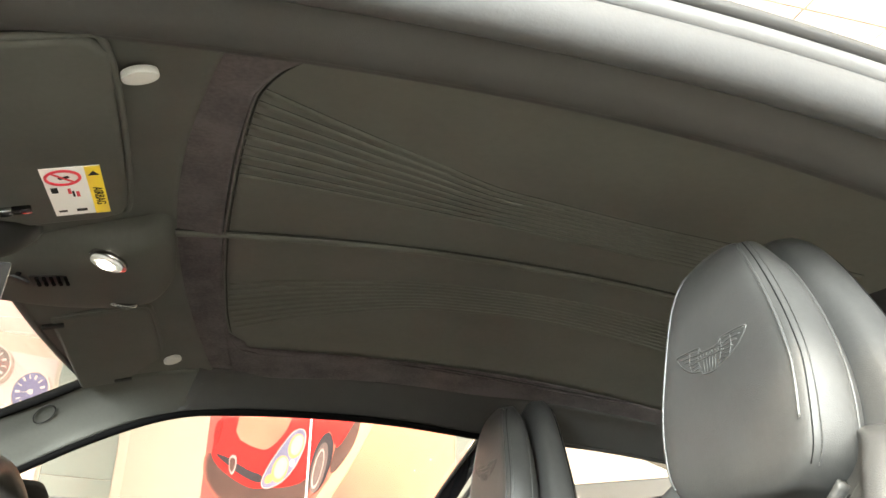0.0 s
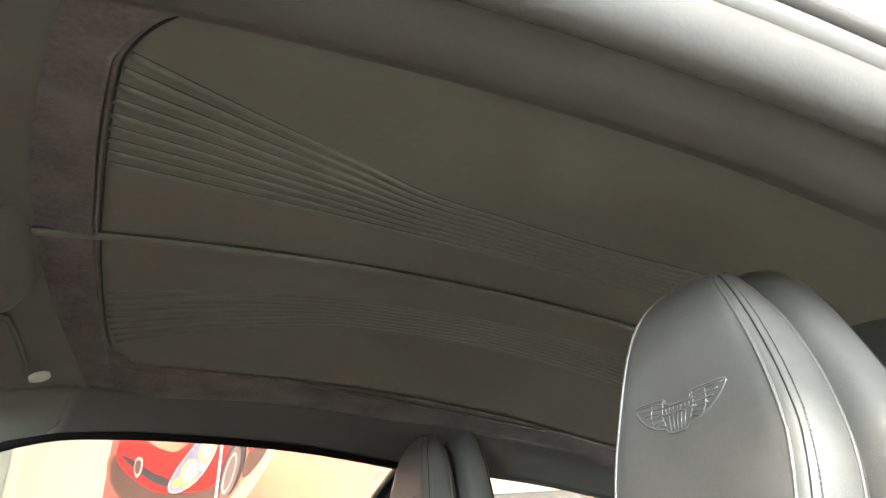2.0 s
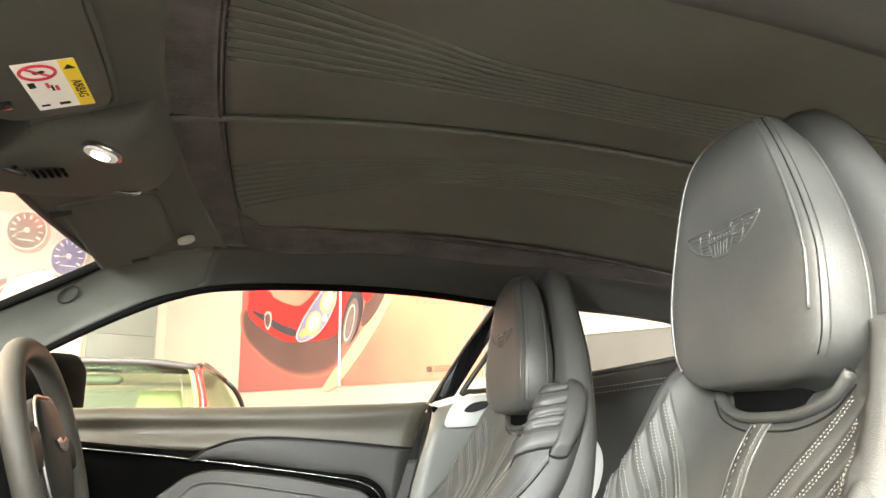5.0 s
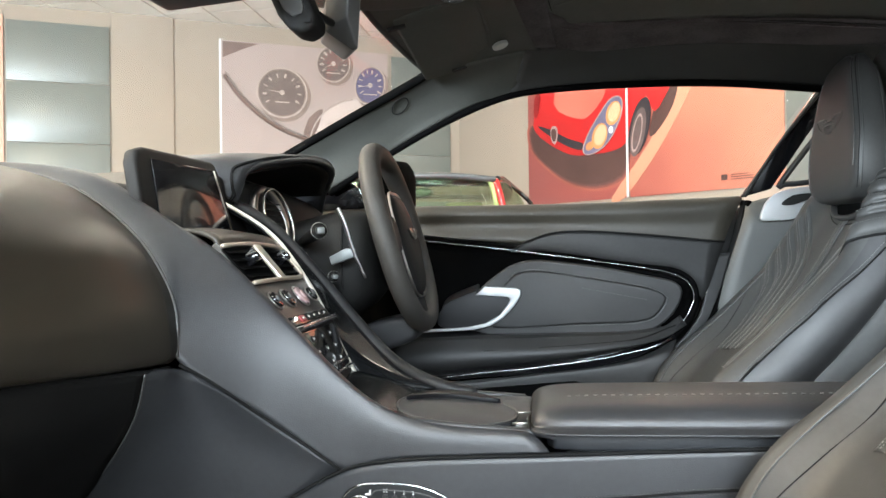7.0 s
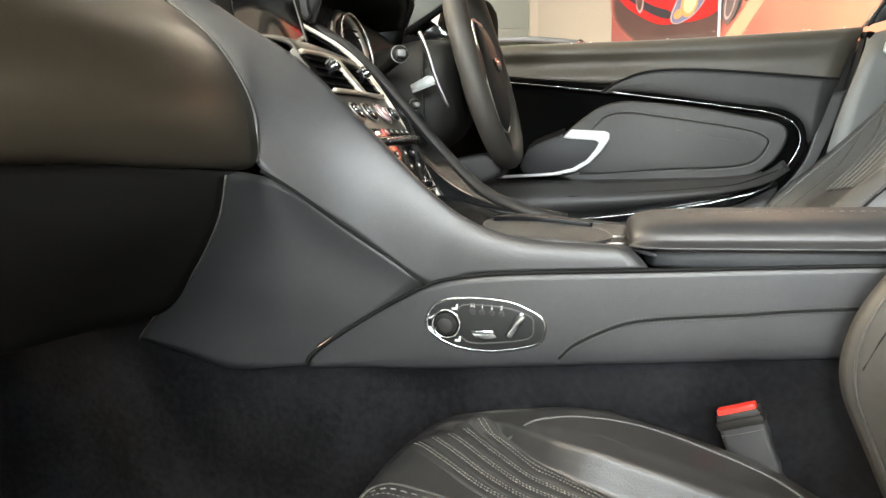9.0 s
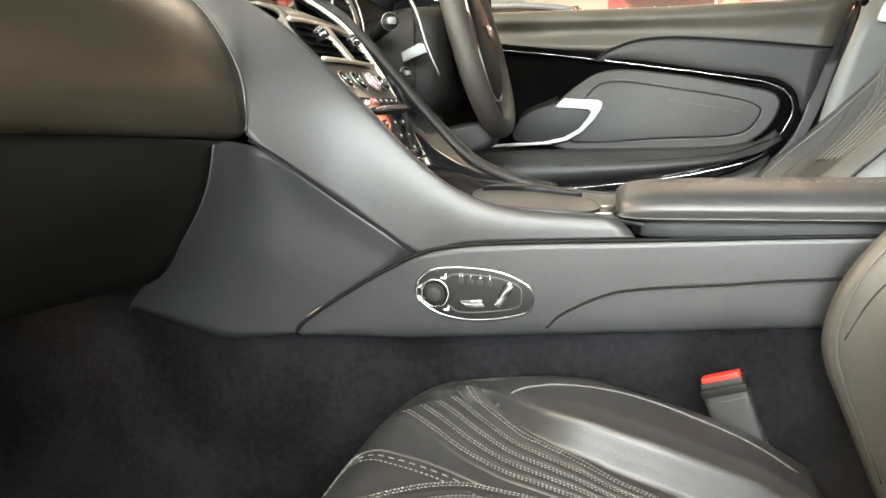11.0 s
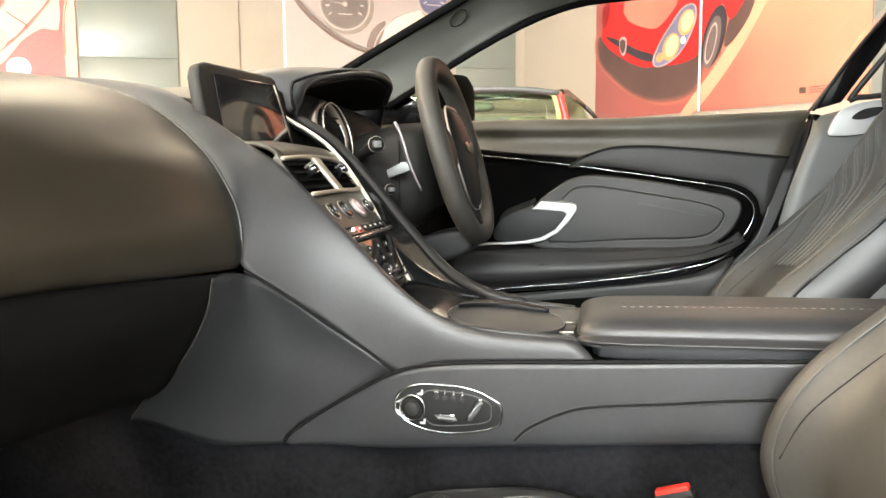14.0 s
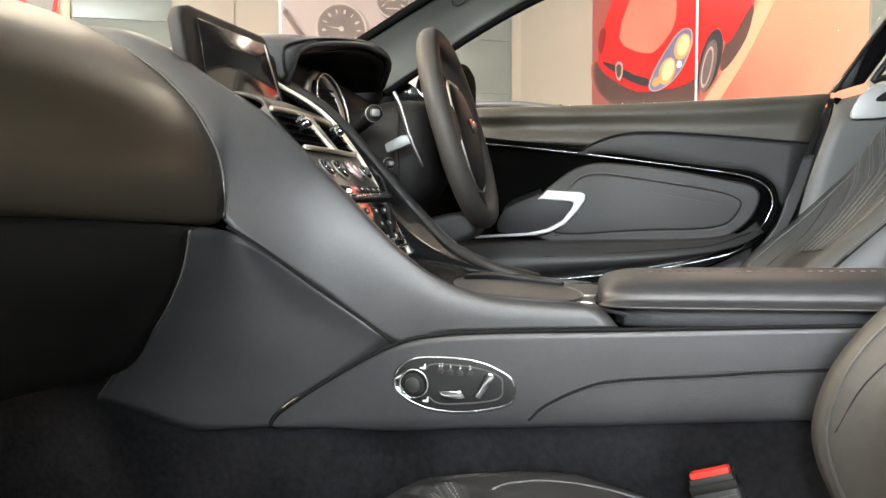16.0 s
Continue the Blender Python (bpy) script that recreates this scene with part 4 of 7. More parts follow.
for k in range(6):
    bm.faces.new((near[k], far_end[k], far_end[(k + 1) % 6], near[(k + 1) % 6]))
bmesh.ops.recalc_face_normals(bm, faces=bm.faces)
bmesh.ops.bevel(bm, geom=[e for e in bm.edges if e.calc_face_angle(0) > 0.12], offset=0.0022, segments=2, profile=0.6, affect="EDGES", clamp_overlap=True)
bm.transform(MH)
link("mirror_head", bm, PODGREY, mirror)
prism("mirror_glass", [(0.0150, 0.037), (0.0160, 0.037), (0.0121, -0.032), (0.0111, -0.032)], 0.19, CHROME, MH @ Matrix.Translation((0, 0, -0.195)), mirror)
pod = thing("windscreen_sensor", (-0.36, 0.68, 1.15), "grey faceted sensor pod hung under the windscreen top", "sensor")
POD = [(-0.420, 1.122), (-0.392, 1.146), (-0.345, 1.162), (-0.328, 1.159), (-0.311, 1.144), (-0.299, 1.122), (-0.302, 1.112), (-0.325, 1.107), (-0.402, 1.101), (-0.418, 1.110)]
POD_FACE = [(-0.413, 1.123), (-0.388, 1.143), (-0.350, 1.157), (-0.342, 1.156), (-0.337, 1.149), (-0.335, 1.132), (-0.337, 1.127), (-0.346, 1.124), (-0.401, 1.115), (-0.412, 1.118)]
bm = bmesh.new()
rings = [[bm.verts.new((x, y, z)) for x, z in ring] for y, ring in ((0.660, POD_FACE), (0.678, POD), (0.712, POD))]
bm.faces.new(rings[0])
bm.faces.new(rings[2][::-1])
for a, b in zip(rings, rings[1:]):
    for k in range(len(a)):
        bm.faces.new((a[k], b[k], b[(k + 1) % len(a)], a[(k + 1) % len(a)]))
bmesh.ops.recalc_face_normals(bm, faces=bm.faces)
bmesh.ops.bevel(bm, geom=[e for e in bm.edges if e.calc_face_angle(0) > 0.3], offset=0.0025, segments=2, profile=0.6, affect="EDGES", clamp_overlap=True)
link("pod_body", bm, PODGREY, pod)
tube("pod_stem", [(-0.318, 0.685, 1.125), (-0.305, 0.70, 1.135), (-0.278, 0.765, 1.165), (-0.25, 0.82, 1.19), (-0.235, 0.85, 1.225)], 0.020, PLASTIC, pod, 12, 5, label="thick dark arm up to the header", taper=lambda u: 0.6 + 0.7 * u)

# near roof rail above the open passenger door, with its seal
def rail_drop(x):
    return (0.26 if x > 0.15 else 0.11) * (x - 0.15) ** 2


def rail_strip(name, prof, mat, parent, thick=0.004, xs=(-0.22, -0.1, 0.1, 0.3, 0.5, 0.75, 1.0)):
    return sheet(name, [[(x, y + 0.10 * max(0, -0.1 - x), z - rail_drop(x) * (0.9 if x > -0.1 else 1.3)) for y, z in prof] for x in xs], mat, parent, thick)


rail = thing("roof_rail_near", (0.2, 0.42, 1.22), "cloth-covered roof rail over the open passenger door", "roof rail", kind="structure")
rail_strip("rail_cover", [(0.525, 1.262), (0.505, 1.238), (0.488, 1.228), (0.47, 1.216), (0.445, 1.213), (0.425, 1.220), (0.412, 1.230)], RAIL, rail)
tube("rail_groove", [(x, 0.414, 1.228 - rail_drop(x) * 0.9) for x in (-0.22, 0, 0.3, 0.6, 0.9)], 0.003, SEAMDARK, rail)
tube("door_seal", [(x, 0.388, 1.221 - rail_drop(x) * 0.9) for x in (-0.25, -0.1, 0.15, 0.4, 0.65, 0.95)], 0.021, SEAL, rail, 12, 8, label="pale grey rubber door seal")
tube("body_lip", [(x, 0.374, 1.240 - rail_drop(x) * 0.9) for x in (-0.25, -0.1, 0.15, 0.4, 0.65, 0.95)], 0.010, SOFTGREY, rail, 8, 8)
tube("outer_seal", [(x, 0.366, 1.250 - rail_drop(x) * 0.9) for x in (-0.25, -0.1, 0.15, 0.4, 0.65, 0.95)], 0.007, RUBBER, rail, 8, 8)
rail_strip("roof_skin", [(0.366, 1.252), (0.42, 1.295), (0.6, 1.335), (1.0, 1.362), (1.4, 1.335), (1.52, 1.314), (1.605, 1.288)], GLOSS, rail)

# ---- far side of the cabin: pillars, glass, driver's door ----
far_rail = thing("roof_rail_far", (0.15, 1.55, 1.21), "cloth-covered roof rail and front pillar over the driver's door", "roof rail", kind="structure")
sheet("rail_cover", [
    [(-0.05, 1.455, 1.236), (-0.06, 1.50, 1.222), (-0.075, 1.56, 1.198), (-0.087, 1.58, 1.184)],
    [(0.06, 1.475, 1.246), (0.04, 1.52, 1.228), (0.035, 1.56, 1.208), (0.03, 1.58, 1.196)],
    [(0.2, 1.48, 1.248), (0.2, 1.52, 1.231), (0.2, 1.56, 1.211), (0.2, 1.58, 1.199)],
    [(0.36, 1.48, 1.244), (0.36, 1.52, 1.228), (0.36, 1.56, 1.206), (0.36, 1.58, 1.193)],
    [(0.55, 1.475, 1.232), (0.55, 1.515, 1.215), (0.55, 1.55, 1.19), (0.55, 1.575, 1.172)],
    [(0.8, 1.45, 1.20), (0.8, 1.49, 1.19), (0.8, 1.53, 1.165), (0.8, 1.55, 1.15)],
    [(1.05, 1.42, 1.165), (1.05, 1.46, 1.15), (1.05, 1.5, 1.13), (1.05, 1.53, 1.11)]], RAIL, far_rail, 0.01, 6, 4)
sheet("front_pillar_cover", [
    [(-0.03, 1.457, 1.2385), (-0.042, 1.50, 1.2245), (-0.058, 1.56, 1.2005), (-0.072, 1.582, 1.186)],
    [(-0.17, 1.47, 1.222), (-0.165, 1.53, 1.205), (-0.155, 1.57, 1.18), (-0.15, 1.59, 1.166)],
    [(-0.231, 1.50, 1.216), (-0.225, 1.55, 1.194), (-0.215, 1.585, 1.165), (-0.209, 1.60, 1.144)],
    [(-0.318, 1.53, 1.180), (-0.305, 1.58, 1.158), (-0.292, 1.61, 1.13), (-0.286, 1.62, 1.110)],
    [(-0.422, 1.56, 1.136), (-0.40, 1.60, 1.115), (-0.365, 1.63, 1.09), (-0.353, 1.64, 1.077)],
    [(-0.592, 1.62, 1.064), (-0.55, 1.65, 1.045), (-0.50, 1.66, 1.02), (-0.46, 1.66, 1.018)],
    [(-0.74, 1.66, 1.0), (-0.70, 1.68, 0.98), (-0.64, 1.69, 0.95), (-0.60, 1.69, 0.945)]], ROOFTRIM, far_rail, 0.01, 5, 4)
OVAL_C, OVAL_A, OVAL_B = Vector((-0.3153, 1.5653, 1.1613)), Vector((0.0166, 0.0012, 0.0044)), Vector((0.0075, -0.0190, 0.0129))
tube("airbag_mark", [OVAL_C + OVAL_A * math.cos(q) + OVAL_B * math.sin(q) for q in (2 * math.pi * k / 14 for k in range(14))], 0.0009, SEAMDARK, far_rail, 6, 3, True)
tube("screen_edge", [(-0.21, 1.47, 1.222), (-0.236, 1.505, 1.219), (-0.32, 1.535, 1.183), (-0.424, 1.565, 1.139), (-0.594, 1.625, 1.067), (-0.75, 1.67, 1.0)], 0.009, RECESS, far_rail, 6, 6)
tube("window_seal", [(-0.5, 1.672, 0.99), (-0.353, 1.648, 1.074), (-0.209, 1.608, 1.140), (-0.087, 1.588, 1.180), (0.03, 1.588, 1.192), (0.2, 1.588, 1.195), (0.36, 1.588, 1.189), (0.55, 1.583, 1.168)], 0.0085, RECESS, far_rail, 6, 6)

# near front pillar and header corner, out past the picture's edge
near_rail = thing("front_pillar_near", (-0.35, 0.42, 1.1), "cloth-covered front pillar beside the open passenger door", "pillar", kind="structure")
sheet("pillar_cover", [[(-0.22, 0.50, 1.222), (-0.21, 0.45, 1.19), (-0.2, 0.41, 1.16)], [(-0.42, 0.44, 1.14), (-0.40, 0.40, 1.11), (-0.36, 0.36, 1.08)], [(-0.74, 0.34, 1.0), (-0.70, 0.32, 0.97), (-0.62, 0.31, 0.94)]], ROOFTRIM, near_rail, 0.01, 5, 4)

# glass
wind = sheet("windscreen", [[(-0.95 - 0.1 * (1 - (d / 0.66) ** 2), CY + d, 0.90) for d in (-0.66, -0.4, 0, 0.4, 0.66)], [(-0.62 - 0.07 * (1 - (d / 0.6) ** 2), CY + d * 0.93, 1.06 + 0.012 * (1 - (d / 0.6) ** 2)) for d in (-0.66, -0.4, 0, 0.4, 0.66)], [(-0.287 + 0.14 * d * d, 0.985 + d, 1.2125) for d in (-0.52, -0.35, 0, 0.35, 0.52)]], PANE, None, 0.004)
wind.visible_shadow = False
tagged(wind, "curved clear laminated windscreen", "window", kind="structure")
dglass = sheet("window_driver", [[(-0.52, 1.705, 0.945), (-0.1, 1.715, 0.945), (0.41, 1.71, 0.95)], [(-0.36, 1.66, 1.07), (-0.05, 1.655, 1.09), (0.46, 1.655, 1.07)], [(-0.20, 1.605, 1.15), (0.1, 1.595, 1.20), (0.53, 1.597, 1.175)]], PANE, None, 0.004)
dglass.visible_shadow = False
tagged(dglass, "clear frameless driver's door window", "window", kind="structure")

# rear quarter: black post, small window, leather side panel
quarter = thing("rear_quarter", (0.7, 1.64, 0.8), "leather rear quarter trim behind the driver's door", "quarter panel", kind="structure")
prism("window_post", [(0.391, 0.958), (0.452, 0.975), (0.585, 1.172), (0.552, 1.186)], 0.02, GLOSS, frame_of((0, 1.655, 0), (1, 0, 0), (0, 0, 1)), quarter, 0.003)
tube("post_edge", [(0.398, 1.634, 0.96), (0.47, 1.634, 1.07), (0.55, 1.60, 1.18)], 0.004, RUBBER, quarter)
tube("quarter_seal", [(0.60, 1.60, 1.162), (0.478, 1.640, 0.995), (0.487, 1.642, 0.985), (0.56, 1.642, 0.992), (0.75, 1.62, 1.02), (1.02, 1.57, 1.07), (1.03, 1.54, 1.11), (0.84, 1.552, 1.146), (0.62, 1.585, 1.168)], 0.006, RUBBER, quarter, 6, 6, True)
quarter_side = sheet("side_panel", [[(0.415, 1.69, 0.95), (0.56, 1.68, 0.985), (0.75, 1.655, 1.018), (1.05, 1.60, 1.075)], [(0.40, 1.67, 0.90), (0.56, 1.655, 0.92), (0.75, 1.625, 0.94), (1.05, 1.56, 0.98)], [(0.36, 1.68, 0.76), (0.56, 1.67, 0.77), (0.75, 1.64, 0.78), (1.05, 1.57, 0.80)], [(0.30, 1.69, 0.5), (0.56, 1.69, 0.5), (0.75, 1.67, 0.5), (1.05, 1.6, 0.5)]], QUARTERTRIM, quarter, 0.012)
# its leading edge, beside the door, is a paler grey
quarter_side.data.materials.append(PILLARGREY)
quarter_side.data.polygons.foreach_set("material_index", [1 if k % 18 < 6 else 0 for k in range(len(quarter_side.data.polygons))])
prism("release_surround", [(-0.045, -0.026), (-0.025, -0.034), (0.03, -0.032), (0.075, 0.0), (0.085, 0.025), (0.03, 0.03), (-0.02, 0.016)], 0.012, PALE, frame_of((0.475, 1.655, 0.945), (1, 0, 0.08), (0, 0, 1)), quarter, 0.004, n=4, label="satin silver seat release surround")
prism("release_recess", [(-0.005, -0.004), (0.02, -0.008), (0.06, 0.004), (0.062, 0.012), (0.02, 0.012)], 0.004, INK, frame_of((0.478, 1.6425, 0.948), (1, 0, 0.08), (0, 0, 1)), quarter, 0.001, n=3)
prism("speaker_ring", [(0.0, 0.07), (0.03, 0.045), (0.035, 0.0), (0.012, -0.055), (-0.03, -0.085), (-0.045, 0.0)], 0.012, PALE, frame_of((0.705, 1.545, 0.825), (1, 0, 0.05), (0, 0, 1)), quarter, 0.003, n=4, label="pale oval rear trim panel")
for o in (0, 0.012):
    stitches("quarter_stitching", [(0.7, 1.613, 0.985 - o), (0.8, 1.60, 0.995 - o), (0.95, 1.57, 1.015 - o)], DARKTHREAD, quarter)
rbox("pillar_cover_clip", (0.035, 0.006, 0.022), pose(0.66, 1.508, 1.185, -20, 8, 0), SOFTGREY, quarter, 0.003)

# rear shelf and bulkhead that close the cabin behind the seats
shelf = sheet("rear_bulkhead", [[(1.1, 0.36, 0.35), (1.12, CY, 0.35), (1.1, 1.64, 0.35)], [(1.02, 0.36, 0.8), (1.04, CY, 0.8), (1.02, 1.64, 0.8)], [(1.2, 0.4, 1.0), (1.22, CY, 1.0), (1.2, 1.6, 1.0)], [(1.13, 0.55, 1.16), (1.15, CY, 1.2), (1.13, 1.45, 1.16)]], ROOFLEATHER, None, 0.02)
tagged(shelf, "dark leather-lined rear bulkhead behind the seats", "bulkhead", kind="structure")

# driver's door
door = thing("driver_door", (0.0, 1.72, 0.5), "closed black leather driver's door with chrome trim", "car door")
sheet("shell", [[(-0.66, 1.745, 0.50), (0.0, 1.75, 0.50), (0.36, 1.745, 0.50)], [(-0.66, 1.745, 0.80), (0.0, 1.75, 0.80), (0.36, 1.745, 0.80)], [(-0.66, 1.74, 0.93), (0.0, 1.745, 0.93), (0.40, 1.74, 0.94)]], PLASTIC, door, 0.02)
sheet("top_roll", [
    [(-0.66, 1.735, 0.935), (-0.3, 1.74, 0.944), (0.0, 1.74, 0.946), (0.2, 1.74, 0.950), (0.413, 1.735, 0.956)],
    [(-0.66, 1.715, 0.950), (-0.3, 1.72, 0.957), (0.0, 1.72, 0.957), (0.2, 1.72, 0.960), (0.411, 1.715, 0.966)],
    [(-0.66, 1.695, 0.948), (-0.3, 1.70, 0.954), (0.0, 1.70, 0.954), (0.2, 1.70, 0.958), (0.409, 1.698, 0.964)],
    [(-0.66, 1.685, 0.932), (-0.3, 1.69, 0.936), (0.0, 1.69, 0.934), (0.2, 1.69, 0.936), (0.400, 1.688, 0.945)],
    [(-0.66, 1.700, 0.912), (-0.3, 1.702, 0.914), (0.0, 1.700, 0.911), (0.2, 1.698, 0.905), (0.384, 1.694, 0.905)],
    [(-0.66, 1.695, 0.888), (-0.3, 1.694, 0.884), (0.0, 1.692, 0.872), (0.2, 1.692, 0.862), (0.366, 1.692, 0.862)],
    [(-0.66, 1.715, 0.884), (-0.3, 1.712, 0.879), (0.0, 1.710, 0.860), (0.2, 1.710, 0.835), (0.360, 1.71, 0.84)]], DOORTOP, door, 0.008, 5, 5)
sheet("waist_panel", [
    [(-0.085, 1.690, 0.852), (-0.055, 1.684, 0.872), (0.0, 1.682, 0.890), (0.08, 1.682, 0.893), (0.2, 1.684, 0.884), (0.368, 1.686, 0.866)],
    [(-0.08, 1.690, 0.849), (-0.04, 1.684, 0.860), (0.03, 1.682, 0.865), (0.12, 1.682, 0.860), (0.22, 1.684, 0.848), (0.355, 1.686, 0.83)],
    [(-0.06, 1.692, 0.857), (0.02, 1.688, 0.848), (0.1, 1.687, 0.836), (0.2, 1.687, 0.822), (0.27, 1.688, 0.812), (0.335, 1.688, 0.77)],
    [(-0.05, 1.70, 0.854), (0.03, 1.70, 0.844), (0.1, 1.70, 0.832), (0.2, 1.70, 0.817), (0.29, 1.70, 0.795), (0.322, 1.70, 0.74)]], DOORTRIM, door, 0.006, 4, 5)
tube("waist_crease", [(-0.09, 1.688, 0.851), (-0.055, 1.682, 0.873), (0.0, 1.680, 0.891), (0.08, 1.680, 0.894), (0.2, 1.682, 0.885), (0.368, 1.684, 0.867)], 0.0024, SEAMDARK, door, 6, 8)
sheet("rear_return", [[(0.413, 1.72, 0.96), (0.418, 1.695, 0.955)], [(0.385, 1.72, 0.85), (0.392, 1.69, 0.85)], [(0.335, 1.72, 0.72), (0.345, 1.69, 0.72)], [(0.25, 1.72, 0.56), (0.27, 1.69, 0.56)]], RUBBER, door, 0.006)
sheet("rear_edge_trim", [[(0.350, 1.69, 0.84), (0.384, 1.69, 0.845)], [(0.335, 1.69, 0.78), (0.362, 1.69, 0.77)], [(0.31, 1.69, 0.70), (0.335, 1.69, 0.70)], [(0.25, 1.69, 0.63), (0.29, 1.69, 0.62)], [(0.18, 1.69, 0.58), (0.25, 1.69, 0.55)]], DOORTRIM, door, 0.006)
tube("door_gap", [(0.421, 1.692, 0.955), (0.396, 1.688, 0.85), (0.349, 1.688, 0.72), (0.274, 1.688, 0.56)], 0.007, RECESS, door, 6, 6)
# recess with its shade painted near-black, and the long chrome line round the armrest
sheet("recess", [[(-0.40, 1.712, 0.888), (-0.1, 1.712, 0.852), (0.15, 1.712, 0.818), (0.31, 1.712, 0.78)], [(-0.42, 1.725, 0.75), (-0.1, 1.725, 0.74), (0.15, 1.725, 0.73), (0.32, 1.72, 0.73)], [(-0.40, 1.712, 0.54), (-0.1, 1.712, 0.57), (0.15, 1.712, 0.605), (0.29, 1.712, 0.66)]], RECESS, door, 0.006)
CH = [(-0.30, 1.69, 0.880), (-0.128, 1.69, 0.860), (0.051, 1.69, 0.835), (0.189, 1.69, 0.814), (0.256, 1.69, 0.801), (0.293, 1.69, 0.779), (0.304, 1.69, 0.749), (0.292, 1.69, 0.714), (0.268, 1.682, 0.683), (0.231, 1.657, 0.652), (0.16, 1.656, 0.631), (0.081, 1.656, 0.615), (-0.049, 1.656, 0.597), (-0.172, 1.655, 0.584), (-0.30, 1.655, 0.568)]
tube("chrome_line", CH, 0.0013, CHROME, door, 8, 10, label="thin chrome line round the door panel")
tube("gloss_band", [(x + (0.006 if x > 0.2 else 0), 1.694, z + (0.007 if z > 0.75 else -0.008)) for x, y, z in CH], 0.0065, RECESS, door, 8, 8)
# armrest panel: a padded leaf with a rounded rear end and a ledge below
ARM = [(-0.215, 0.70), (-0.18, 0.75), (-0.145, 0.783), (-0.115, 0.806), (-0.091, 0.821), (-0.055, 0.831), (-0.009, 0.831), (0.106, 0.816), (0.205, 0.796), (0.255, 0.785), (0.274, 0.768), (0.272, 0.744), (0.257, 0.715), (0.230, 0.690), (0.195, 0.676), (0.1, 0.667), (-0.1, 0.660)]
DM = frame_of((0, 1.705, 0), (1, 0, 0), (0, 0, 1))
FIELD = [(-0.135, 0.735), (-0.095, 0.786), (-0.073, 0.803), (-0.038, 0.808), (0.014, 0.802), (0.106, 0.787), (0.190, 0.772), (0.230, 0.758), (0.238, 0.742), (0.220, 0.714), (0.197, 0.702), (0.152, 0.696), (0.05, 0.693), (-0.126, 0.686)]
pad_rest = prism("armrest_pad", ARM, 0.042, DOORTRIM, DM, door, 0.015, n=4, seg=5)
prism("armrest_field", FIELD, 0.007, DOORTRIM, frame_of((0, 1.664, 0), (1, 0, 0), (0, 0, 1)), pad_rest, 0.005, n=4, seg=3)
tube("armrest_welt", [(x, 1.6632, z) for x, z in FIELD], 0.0013, SEAMDARK, pad_rest, 6, 6, True)
tube("armrest_piping", [(x + 0.004 * (x - 0.06) / 0.18, 1.6628, z + 0.004 * (z - 0.748) / 0.06) for x, z in FIELD[1:]], 0.0011, PIPING, pad_rest, 6, 6)
stitches("armrest_stitching", [(0.065, 1.6565, 0.771), (0.106, 1.6565, 0.763), (0.201, 1.6565, 0.745)], DARKTHREAD, pad_rest, 0.0075, 0.0042, 0.0005)
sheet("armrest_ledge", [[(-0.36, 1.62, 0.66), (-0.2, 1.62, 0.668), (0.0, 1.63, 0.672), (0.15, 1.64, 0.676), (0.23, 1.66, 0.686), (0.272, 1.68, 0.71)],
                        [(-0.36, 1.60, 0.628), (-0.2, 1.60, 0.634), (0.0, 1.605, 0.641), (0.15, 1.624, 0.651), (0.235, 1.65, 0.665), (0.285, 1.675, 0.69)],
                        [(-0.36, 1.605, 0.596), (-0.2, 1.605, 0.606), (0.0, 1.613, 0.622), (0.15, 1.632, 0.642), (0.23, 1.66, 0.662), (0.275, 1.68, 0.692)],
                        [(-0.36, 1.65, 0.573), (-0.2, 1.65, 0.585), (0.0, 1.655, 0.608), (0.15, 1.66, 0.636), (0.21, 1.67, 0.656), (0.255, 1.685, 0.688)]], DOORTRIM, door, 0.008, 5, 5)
sheet("lower_gloss_band", [[(-0.36, 1.652, 0.572), (-0.2, 1.654, 0.586), (0.0, 1.66, 0.610), (0.15, 1.665, 0.638), (0.25, 1.68, 0.686)], [(-0.36, 1.662, 0.553), (-0.2, 1.662, 0.571), (0.0, 1.664, 0.588), (0.15, 1.667, 0.611), (0.265, 1.685, 0.66)]], GLOSS, door, 0.004)
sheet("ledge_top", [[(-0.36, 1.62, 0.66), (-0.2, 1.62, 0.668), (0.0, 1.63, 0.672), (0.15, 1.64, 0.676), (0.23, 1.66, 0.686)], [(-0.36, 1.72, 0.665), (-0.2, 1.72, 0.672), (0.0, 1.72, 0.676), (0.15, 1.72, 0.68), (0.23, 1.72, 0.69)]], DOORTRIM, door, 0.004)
tube("ledge_seam", [(-0.148, 1.603, 0.640), (0.0, 1.611, 0.649), (0.1, 1.622, 0.656), (0.18, 1.636, 0.664), (0.26, 1.665, 0.690)], 0.0013, SEAMDARK, door, 6, 6)
# pull handle: satin loop round a dark pocket
prism("pull_pocket", [(-0.25, 0.69), (-0.235, 0.735), (-0.165, 0.765), (-0.085, 0.762), (-0.09, 0.73), (-0.135, 0.695), (-0.18, 0.684)], 0.01, PLATE, frame_of((0, 1.660, 0), (1, 0, 0), (0, 0, 1)), door, 0.003, n=4)
prism("pull_handle", [(-0.168, 0.757), (-0.147, 0.776), (-0.079, 0.772), (-0.069, 0.767), (-0.069, 0.755), (-0.084, 0.732), (-0.108, 0.706), (-0.138, 0.689), (-0.174, 0.681), (-0.30, 0.674), (-0.30, 0.680), (-0.186, 0.687), (-0.146, 0.696), (-0.116, 0.713), (-0.097, 0.737), (-0.092, 0.747), (-0.098, 0.752)], 0.016, PALE, frame_of((0, 1.660, 0), (1, 0, 0), (0, 0, 1)), door, 0.0035, seg=3, label="satin silver door pull")
